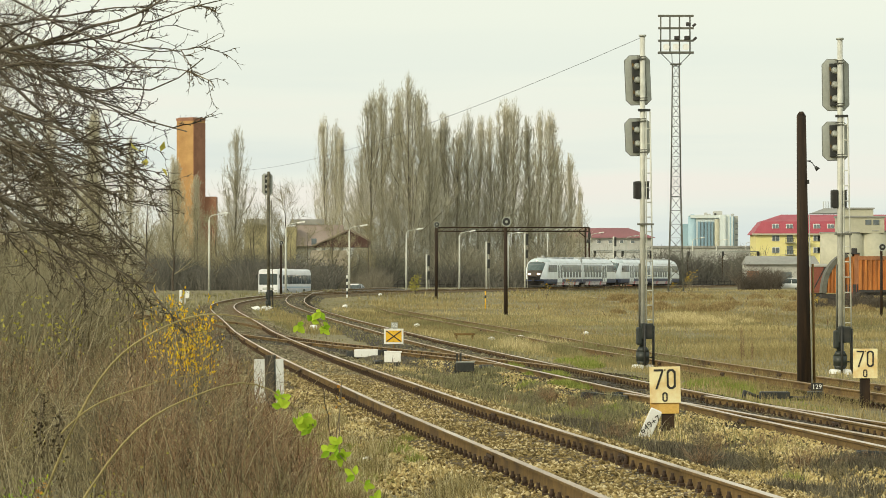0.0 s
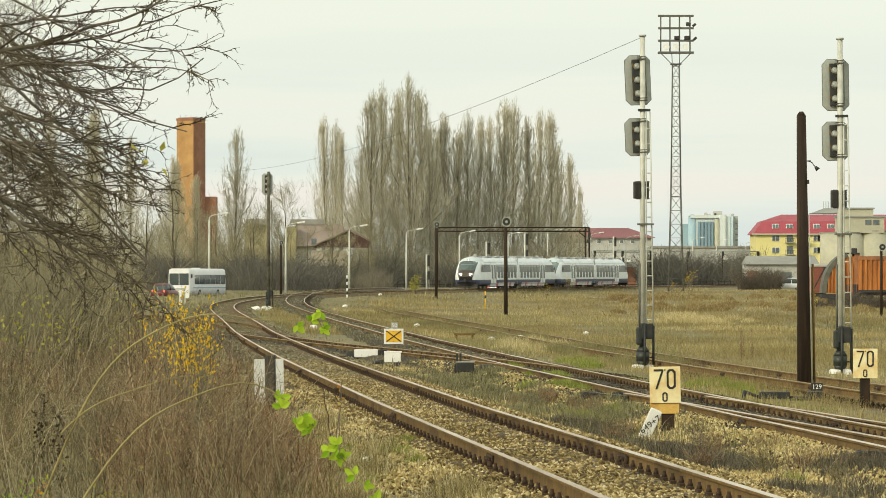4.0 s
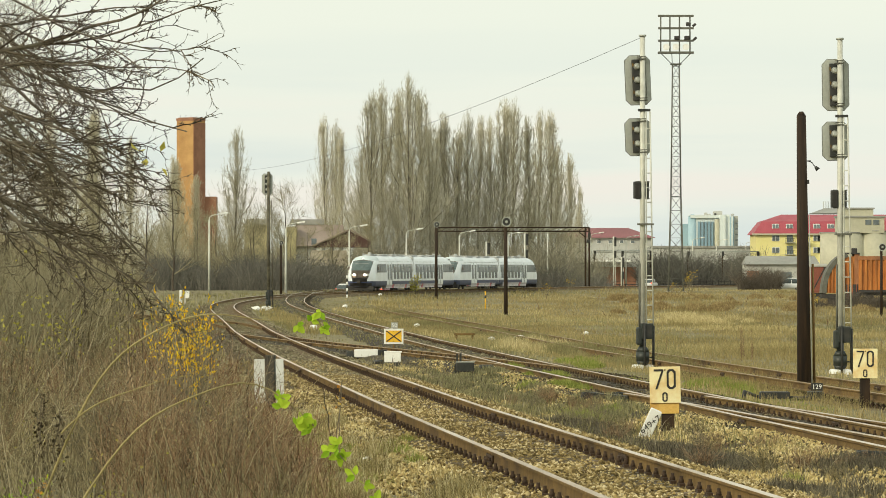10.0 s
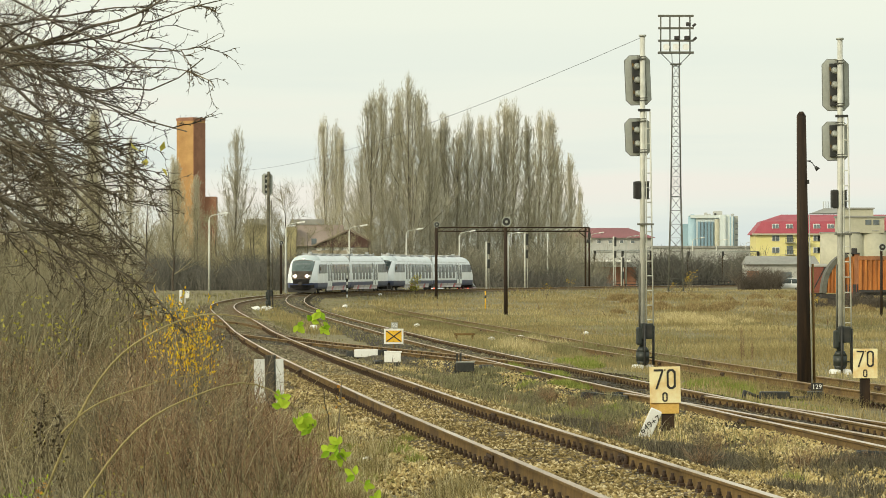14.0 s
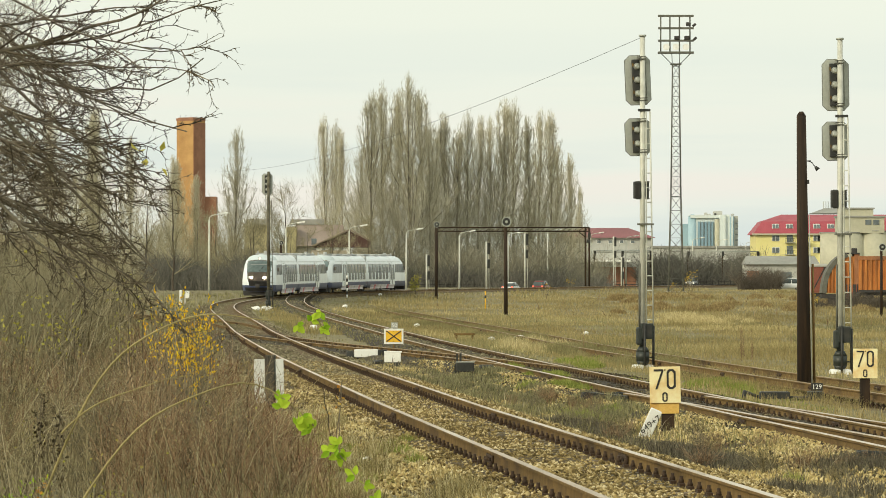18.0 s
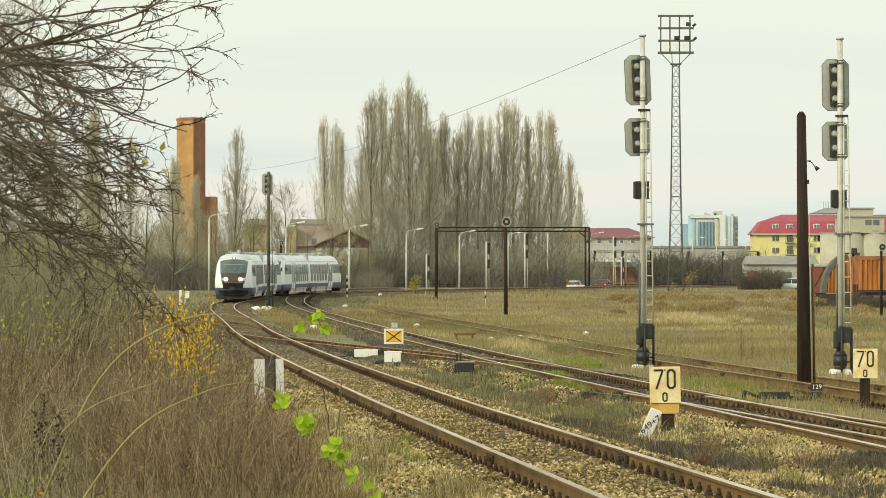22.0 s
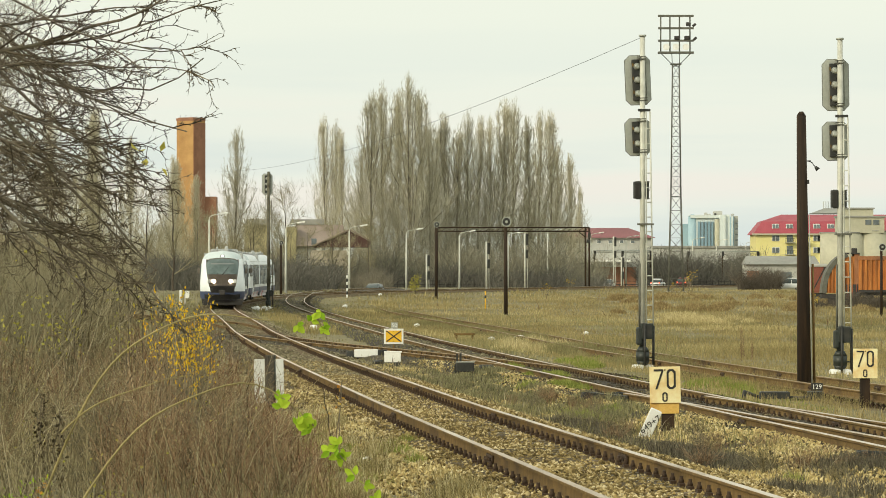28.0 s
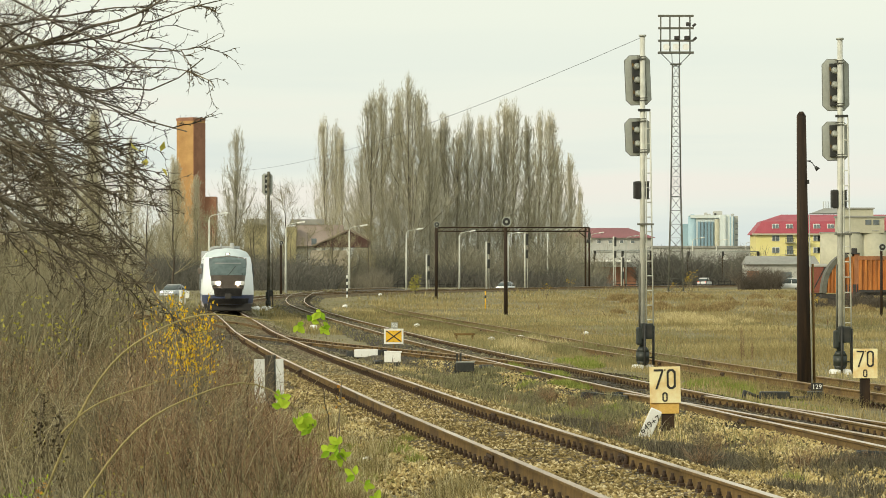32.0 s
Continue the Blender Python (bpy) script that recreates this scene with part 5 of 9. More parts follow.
def motions():
    run_train()
    drive(BUS, 223.5, 7.24, 1.7, False)
    drive(CAR_A, 233.3, 14.4, 1.7, True)
    drive(CAR_B, 121.1, 12.16, 1.7, True, 10.0, 8.8)
    drive(CAR_C, 104.2, 13.0, 1.7, True, 9.0, 8.5)
    drive(CAR_D, 733.5, 17.25, 1.7, False)
    drive(CAR_E, 759.7, 14.14, 1.7, False)

# ---- bare trees ----
def grow(P, R, m, length, angle, up, rng, t0=0.2, t1=1.0, k=4, thin=0.45, wig=0.12, fall=0.5, rmin=0.003):
    """m children on each parent path: their paths and radii. angle: radians from the parent; up: pull to the vertical."""
    n, kp, _ = P.shape
    t = rng.uniform(t0, t1, (n, m))
    f = t * (kp - 1)
    i = np.clip(f.astype(int), 0, kp - 2)
    w = (f - i)[..., None]
    ar = np.arange(n)[:, None]
    a, b = P[ar, i], P[ar, i + 1]
    start = a * (1 - w) + b * w
    r0 = (R[ar, i] * (1 - w[..., 0]) + R[ar, i + 1] * w[..., 0]) * thin
    d = b - a
    d /= np.linalg.norm(d, axis=2, keepdims=True) + 1e-9
    q = rng.normal(size=d.shape)
    q -= (q * d).sum(2, keepdims=True) * d
    q /= np.linalg.norm(q, axis=2, keepdims=True) + 1e-9
    an = (angle * rng.uniform(0.6, 1.3, (n, m)))[..., None]
    d = d * np.cos(an) + q * np.sin(an)
    L = (length * rng.uniform(0.55, 1.2, (n, m)) * (1 - fall * t))[..., None]
    pts = [start]
    for _ in range(k - 1):
        d = d + np.array([0, 0, up / (k - 1)]) + rng.normal(0, wig, d.shape)
        d /= np.linalg.norm(d, axis=2, keepdims=True) + 1e-9
        pts.append(pts[-1] + d * L / (k - 1))
    C = np.stack(pts, 2).reshape(n * m, k, 3)
    rr = np.maximum(r0, rmin)[..., None] * np.linspace(1, 0.35, k)
    return C, rr.reshape(n * m, k)


def trunk_path(h, r, rng, lean=0.03, k=8):
    z = np.linspace(0, h, k)
    off = np.cumsum(rng.normal(0, lean * h / k, (k, 2)), 0)
    off[0] = 0
    return np.concatenate([off, z[:, None]], 1)[None], (r * (1 - 0.85 * np.linspace(0, 1, k)))[None]


def poplar_meshes(seed, h=28.0):
    """A columnar crown: dark limbs that leave the trunk and climb beside it, in a pointed haze of fine twigs."""
    rng = np.random.default_rng(seed)
    P, R = trunk_path(h * 0.80, 0.17, rng, 0.02)

    def shorten(C):
        return C[:, :1] + (C - C[:, :1]) * np.clip(1.2 - C[:, :1, 2:] / h, 0.5, 1.0) ** 0.8

    def risers(n, lo, hi, l0, l1, r0, r1, k=6):
        z0 = h * rng.uniform(lo, hi, n)
        z1 = np.minimum(z0 + h * rng.uniform(l0, l1, n), h * rng.uniform(0.88, 1.0, n))
        tt = z1 / h
        env = 0.118 * h * np.minimum(1, (tt / 0.42) ** 0.9) * np.minimum(1, np.clip(1.03 - tt, 0, 1) * 1.8) ** 1.0
        rim = env * rng.uniform(0.05, 1.0, n) ** 0.6
        a = rng.uniform(0, 6.283, n)
        t = np.linspace(0, 1, k)
        rad = rim[:, None] * (1 - (1 - t) ** 1.7)
        tx, ty = np.interp(z0, P[0][:, 2], P[0][:, 0]), np.interp(z0, P[0][:, 2], P[0][:, 1])
        j = np.cumsum(rng.normal(0, 0.07, (2, n, k)), 2)
        j[:, :, 0] = 0
        S = np.stack([tx[:, None] + np.cos(a)[:, None] * rad + j[0], ty[:, None] + np.sin(a)[:, None] * rad + j[1], z0[:, None] + (z1 - z0)[:, None] * t], -1)
        return S, rng.uniform(r0, r1, n)[:, None] * np.linspace(1, 0.3, k)

    S, RS = risers(22, 0.08, 0.62, 0.22, 0.45, 0.018, 0.036)
    T, RT = risers(430, 0.02, 0.90, 0.08, 0.22, 0.008, 0.014, 4)
    P2, R2 = grow(S, RS, 16, 0.075 * h, 0.36, 0.9, rng, 0.1, 1.0, 3, 0.35, 0.1, 0.5, 0.012)
    P2 = shorten(P2)
    P3, R3 = grow(np.concatenate([P2, T[:, [0, 2, 3]]]), np.concatenate([R2, RT[:, [0, 2, 3]]]), 8, 0.046 * h, 0.38, 0.7, rng, 0.1, 1.0, 3, 0.6, 0.12, 0.35, 0.0100)
    P3 = shorten(P3)
    tv, tf = tubes(P, R, 8)
    w = tubes(S, RS, 4)
    cv, cf = join([w, tubes(T, RT, 3), tubes(P2, R2, 3), tubes(P3, R3, 3)])
    return np_mesh("trunk", tv, tf, True), np_mesh("crown", cv, cf, False, np.arange(len(cf)) < len(w[1]))


def make_poplars():
    kinds = [poplar_meshes(11 + i) for i in range(4)]
    # plan place, height, width factor
    rows = [(-32.6, 618, 24.5, 1.15), (-18.6, 622, 26.5, 0.85), (-17.0, 628, 26.0, 0.8), (-15.6, 615, 24.0, 0.8),
            (-12.6, 600, 21.0, 1.1), (-10.6, 590, 28.5, 1.1), (-8.6, 597, 30.2, 1.15), (-7.0, 603, 29.5, 1.1), (-4.9, 592, 31.2, 1.15), (-3.3, 600, 29.4, 1.1), (-1.8, 596, 25.0, 0.9),
            (0.5, 610, 26.3, 1.2), (-0.6, 622, 24.5, 1.2), (2.3, 604, 24.0, 1.1), (4.0, 608, 26.8, 0.95), (5.6, 612, 26.0, 0.9), (7.3, 615, 26.0, 1.0), (9.5, 618, 28.8, 1.1), (11.5, 624, 29.0, 1.1), (13.4, 626, 26.5, 0.9),
            (15.2, 632, 27.8, 0.95), (17.3, 636, 27.8, 0.9), (18.6, 640, 23.0, 0.8), (20.9, 650, 21.5, 0.95), (22.6, 655, 16.5, 0.8)]
    rng = np.random.default_rng(3)
    for i, (x, y, h, w) in enumerate(rows):
        tr, cr = kinds[i % 4]
        k = h / 27.0
        wk = k * w * 1.55
        th = empty("poplar_tree", pose(x, y, sz(x, y) - 0.1, 0, 0, float(rng.uniform(0, 360))) @ Matrix.Diagonal((wk, wk, k, 1)), "tall bare columnar poplar with grey-brown twigs", "tree", "row of poplars")
        part_mesh("trunk", tr, M_LIMB, th)
        part_mesh("crown", cr, [M_POPLAR, M_LIMB], th)


make_poplars()


def bare_tree_meshes(seed, h, spread=0.5, n=(16, 8, 6, 4), r=None, up=0.25, thick=1.0):
    rng = np.random.default_rng(seed)
    P, R = trunk_path(h * 0.9, r or h * 0.014, rng, 0.06)
    P1, R1 = grow(P, R, n[0], spread * h, 0.85, up, rng, 0.18, 1.0, 5, 0.5, 0.12, 0.5, 0.012 * thick)
    P2, R2 = grow(P1, R1, n[1], spread * h * 0.45, 0.7, up, rng, 0.2, 1.0, 4, 0.5, 0.15, 0.3, 0.008 * thick)
    P3, R3 = grow(P2, R2, n[2], spread * h * 0.22, 0.7, up * 0.6, rng, 0.15, 1.0, 3, 0.6, 0.2, 0.2, 0.005 * thick)
    ch = [tubes(P1, R1, 5), tubes(P2, R2, 3), tubes(P3, R3, 3)]
    if n[3]:
        P4, R4 = grow(P3, R3, n[3], spread * h * 0.1, 0.7, 0.05, rng, 0.15, 1.0, 3, 0.7, 0.2, 0.2, 0.0035 * thick)
        ch.append(tubes(P4, R4, 3))
    tv, tf = tubes(P, R, 8)
    cv, cf = join(ch)
    return np_mesh("trunk", tv, tf, True), np_mesh("crown", cv, cf)


def make_middle_trees():
    kinds = [bare_tree_meshes(31 + i, 12.0, 0.42, (18, 9, 6, 0), up=0.5, thick=2.2) for i in range(3)]
    slim = [poplar_meshes(61, 28.0), poplar_meshes(62, 28.0)]
    rng = np.random.default_rng(5)
    rows = [(-37.5, 430, 11), (-33, 400, 9), (-30, 440, 12), (-41, 410, 13), (-27, 470, 9), (-31, 500, 10), (-24, 505, 9), (-20, 520, 8.5), (-36, 480, 12), (-44, 470, 14), (-17.6, 515, 8), (-14, 530, 7.5), (-26, 540, 10), (-47, 440, 12), (-22.5, 535, 9.5), (-46, 395, 11), (-39, 370, 9), (-20.2, 508, 13), (-22.6, 512, 11.5), (-29, 495, 9.5), (-14.5, 520, 9), (-10.2, 540, 10), (-12.5, 526, 7)]
    for i, (x, y, h) in enumerate(rows):
        tr, cr = kinds[i % 3]
        k = h / 12.0
        th = empty("bare_tree", pose(x, y, sz(x, y) - 0.3, 0, 0, float(rng.uniform(0, 360))) @ Matrix.Diagonal((k, k, k, 1)), "leafless spreading tree with fine grey-brown twigs", "tree", "bare trees beyond the road")
        part_mesh("trunk", tr, M_BARK, th)
        part_mesh("crown", cr, M_HEDGE, th)
    for i, (x, y, h) in enumerate([(-46, 520, 24), (-42.5, 540, 21), (-49.5, 560, 26), (-38.5, 560, 19), (-36, 575, 17), (-53, 540, 25), (-40.5, 600, 20)]):
        tr, cr = slim[i % 2]
        k = h / 28.0
        th = empty("poplar_tree", pose(x, y, sz(x, y) - 0.1, 0, 0, float(rng.uniform(0, 360))) @ Matrix.Diagonal((k * 1.6, k * 1.6, k, 1)), "pale bare columnar poplar behind the brush", "tree", "row of poplars")
        part_mesh("trunk", tr, M_BARK, th)
        part_mesh("crown", cr, [M_POPLAR, M_LIMB], th)


make_middle_trees()


# ---- brush in rigid twigs ----
def brush_mesh(name, x, y, h, rng, width=0.01, side=3, spread=0.25, low=0.0):
    """Upright stalks with short side twigs at each place; h is each stalk's height."""
    n = len(x)
    z = soil(x, y) + low
    lean = rng.normal(0, spread, (n, 2)) * h[:, None]
    P = np.empty((n, 4, 3))
    for i, t in enumerate((0, 0.35, 0.7, 1.0)):
        P[:, i, 0] = x + lean[:, 0] * t ** 1.6 + rng.normal(0, 0.035, n) * h
        P[:, i, 1] = y + lean[:, 1] * t ** 1.6 + rng.normal(0, 0.02, n) * h
        P[:, i, 2] = z + h * t
    w = width if np.ndim(width) else np.full(n, width)
    R = w[:, None] * np.array([1, 0.85, 0.6, 0.3])
    ch = [tubes(P, R, 3)]
    if side:
        C, RC = grow(P, R, side, 1.0, 0.85, 0.2, rng, 0.2, 0.98, 3, 0.7, 0.26, 0.3, 0.0)
        L = np.repeat(h * 0.38, side)[:, None, None]
        C = C[:, :1] + (C - C[:, :1]) * L
        RC = np.maximum(RC, np.repeat(w * 0.45, side)[:, None] * np.array([1, 0.8, 0.5]))
        ch.append(tubes(C, RC, 3))
    v, f = join(ch)
    return np_mesh(name, v, f)


M_DKBUSH = stuff_mat("dark_bush_twigs", [(0.05, 0.042, 0.034), (0.085, 0.072, 0.056), (0.13, 0.11, 0.085), (0.20, 0.17, 0.13)], scale=0.1)


M_SMOKE = stuff_mat("smoke_grey_thicket", [(0.062, 0.060, 0.052), (0.10, 0.096, 0.082), (0.15, 0.143, 0.120), (0.235, 0.22, 0.18)], scale=0.08, single=0.6)


def make_far_brush():
    rng = np.random.default_rng(17)

    def zone(n, x0, x1, y0, y1, h0, h1, width, label, material=M_HEDGE, spread=0.26, side=3):
        y = rng.uniform(y0, y1, n)
        u = rng.uniform(0, 1, n)
        x = (x0 + (x1 - x0) * u) * y / ((y0 + y1) / 2)
        clump = 0.6 + 0.4 * np.sin(x * 0.9 + np.sin(y * 0.7)) * np.sin(x * 0.37 + 1.3)
        h = rng.uniform(h0, h1, n) * clump
        me = brush_mesh("brush", x, y, h, rng, width, side, spread)
        tagged(part_mesh("brush", me, material), label, "brush", kind="stuff")

    zone(5500, -36, -13, 455, 510, 2.0, 5.4, 0.026, "dense dark hedge along the far side of the road", M_SMOKE, 0.42, 3)
    zone(6500, -14, 24, 570, 605, 3.0, 9.0, 0.036, "dark thicket at the foot of the poplars", M_GREYHEDGE, 0.42, 3)
    zone(2400, 42.0, 48.0, 552, 572, 1.6, 4.4, 0.022, "dark bushes before the low shed", M_DKBUSH, 0.45, 4)
    zone(2200, 31.5, 40, 338, 346, 0.6, 1.6, 0.014, "dark weeds along the wagons", M_DKBUSH, 0.45, 3)
    zone(5200, 33, 54, 630, 690, 2.6, 7.2, 0.045, "leafless smoke-grey scrub before the far buildings", M_SMOKE, 0.5)
    zone(3600, -34, -13, 462, 500, 1.8, 4.6, 0.040, "dense smoke-grey thicket beyond the road", M_SMOKE, 0.5)
    zone(3000, -9, 24, 556, 574, 1.2, 4.2, 0.045, "dark low thicket beyond the yard fence", M_SMOKE, 0.5)
    zone(2600, -60, -25, 600, 650, 4.0, 12.0, 0.05, "pale bare woodland behind the sheds", M_HEDGE, 0.3, 3)
    zone(2200, -20, -6.5, 490, 516, 0.9, 3.2, 0.025, "low scrub along the far verge of the road", M_DARKHEDGE, 0.45, 3)
    zone(2000, -56, -38, 330, 430, 2.0, 4.5, 0.03, "dense scrub on the near side of the road")


make_far_brush()

# ---- far buildings ----
M_ORANGE = surface("orange_brick", (0.40, 0.225, 0.085), (0.54, 0.325, 0.13), 0.5, 0.9, bump=0.1, dirt=(0.30, 0.14, 0.06), dirt_scale=0.15)
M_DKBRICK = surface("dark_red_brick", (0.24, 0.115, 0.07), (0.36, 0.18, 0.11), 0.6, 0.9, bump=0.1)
M_YWALL = surface("yellow_render", (0.80, 0.72, 0.30), (0.88, 0.80, 0.38), 0.3, 0.9, bump=0.05)
M_RROOF = surface("crimson_metal_roof", (0.33, 0.055, 0.078), (0.42, 0.085, 0.11), 0.3, 0.6, bump=0.05)
M_DULLRED = surface("dull_red_sheet_roof", (0.24, 0.085, 0.095), (0.32, 0.125, 0.135), 0.3, 0.7, bump=0.05, dirt=(0.20, 0.08, 0.085), dirt_scale=0.15)
M_GWALL = surface("pale_grey_render", (0.40, 0.41, 0.38), (0.52, 0.52, 0.48), 0.3, 0.9, bump=0.05)
M_BLUEGLASS = surface("blue_green_curtain_wall", (0.30, 0.45, 0.53), (0.40, 0.55, 0.62), 0.2, 0.35, bump=0)
M_DEEPGLASS = surface("deep_blue_curtain_wall", (0.19, 0.31, 0.40), (0.26, 0.39, 0.48), 0.2, 0.35, bump=0)
M_CREAM = surface("cream_concrete", (0.42, 0.41, 0.31), (0.54, 0.52, 0.40), 0.25, 0.9, bump=0.05, dirt=(0.33, 0.31, 0.23), dirt_scale=0.1)
M_DKGLASS = surface("far_window_glass", (0.10, 0.12, 0.13), (0.20, 0.23, 0.24), 0.4, 0.2, bump=0)
M_BROWNROOF = surface("old_brown_roof", (0.20, 0.155, 0.12), (0.30, 0.24, 0.19), 0.4, 0.9, bump=0.1, dirt=(0.26, 0.22, 0.16), dirt_scale=0.15)
M_GREYROOF = surface("grey_sheet_roof", (0.24, 0.24, 0.22), (0.34, 0.34, 0.31), 0.3, 0.7, bump=0.05)
M_OCHRE = surface("rust_orange_wagon_paint", (0.40, 0.135, 0.03), (0.60, 0.235, 0.055), 0.9, 0.8, bump=0.1, dirt=(0.13, 0.055, 0.025), dirt_scale=0.8, dirt_amount=0.75, stretch=(2.2, 2.2, 0.35))
M_RUSTPANEL = surface("rusty_brown_wagon_panel", (0.27, 0.105, 0.045), (0.40, 0.18, 0.08), 0.7, 0.85, bump=0.1, dirt=(0.13, 0.07, 0.04), dirt_scale=0.5, dirt_amount=0.7)
M_OXIDE = surface("red_oxide_paint", (0.20, 0.06, 0.04), (0.28, 0.10, 0.065), 0.6, 0.85, bump=0.1)


M_MAUVE = surface("dusty_mauve_roof", (0.26, 0.205, 0.175), (0.35, 0.285, 0.245), 0.3, 0.9, bump=0.05, dirt=(0.22, 0.17, 0.14), dirt_scale=0.2)
M_GREYBOARD = surface("weathered_blue_grey_boards", (0.14, 0.155, 0.15), (0.25, 0.265, 0.25), 0.8, 0.9, bump=0.2, stretch=(4, 4, 0.4))
M_TANROOF = surface("patched_tan_roof", (0.24, 0.205, 0.15), (0.36, 0.31, 0.225), 0.5, 0.9, bump=0.1, dirt=(0.16, 0.13, 0.09), dirt_scale=0.4)
M_PALECLAD = surface("pale_blue_white_cladding", (0.58, 0.65, 0.66), (0.68, 0.74, 0.74), 0.02, 0.6, bump=0)
M_MAROON = surface("dark_maroon_boards", (0.065, 0.036, 0.03), (0.11, 0.06, 0.05), 0.6, 0.9, bump=0.1)
M_PALEYELLOW = surface("faded_yellow_render", (0.44, 0.39, 0.20), (0.56, 0.50, 0.28), 0.3, 0.9, bump=0.05)


def at_bearing(px, y):
    """Lateral metres at depth y for a bearing given in units of a picture 1568 wide seen by this lens."""
    return (px - 784) / 7000 * y


def gable_roof(bm, x0, x1, y0, y1, z0, z1, inset=0.0):
    ym = (y0 + y1) / 2
    vs = [bm.verts.new(p) for p in ((x0, y0, z0), (x1, y0, z0), (x1, y1, z0), (x0, y1, z0), (x0 + inset, ym, z1), (x1 - inset, ym, z1))]
    for f in ((0, 1, 5, 4), (2, 3, 4, 5), (1, 2, 5), (3, 0, 4), (3, 2, 1, 0)):
        bm.faces.new([vs[i] for i in f])


def make_chimney():
    y = 760.0
    s = y / 7000
    x0 = (312 - 784) * s
    th = empty("brick_tower", pose(x0, y, 0), "orange brick tower with shade coloured into one side and low annex", "tower")
    w = 36 * s
    top = 1.7 + (498 - 212) * s
    bm = bmesh.new()
    box(bm, (w * 0.5, w * 0.5, top / 2), (w, w, top))
    part("shaft", bm, M_ORANGE, th, m=pose(0.05, 0, 0, 0, 0, -32))
    boxed("coping", (w * 0.5, w * 0.5, top), (w * 1.03, w * 1.03, 0.5), M_DKBRICK, part("cap_base", (lambda b: (box(b, (w * 0.5, w * 0.5, top + 0.3), (w * 0.9, w * 0.9, 0.2)), b)[1])(bmesh.new()), M_DKBRICK, th, m=pose(0.05, 0, 0, 0, 0, -32)))
    # plinth; thin slab on the right face puts its shade into a darker colour
    boxed("side_wall", (w + 0.06, w * 0.5, top / 2 - 0.3), (0.1, w * 0.98, top - 0.6), M_DKBRICK, part("plinth", (lambda b: (box(b, (w * 0.5, w * 0.5, 0.6), (w * 1.06, w * 1.06, 1.2)), b)[1])(bmesh.new()), M_DKBRICK, th, m=pose(0.05, 0, 0, 0, 0, -32)), "right face in dark brick colour that carries its shade")
    az = 1.7 + (498 - 348) * s
    boxed("annex", (w * 1.05, 4, az / 2), (w * 1.75, 6, az), M_DKBRICK, th, "dark red brick annex")
    for i in range(4):
        rodded("aerial", (w * (0.2 + 0.25 * i), 1, top), (w * (0.2 + 0.25 * i), 1, top + 0.9), 0.04, M_BLACK, th, seg=5)


make_chimney()


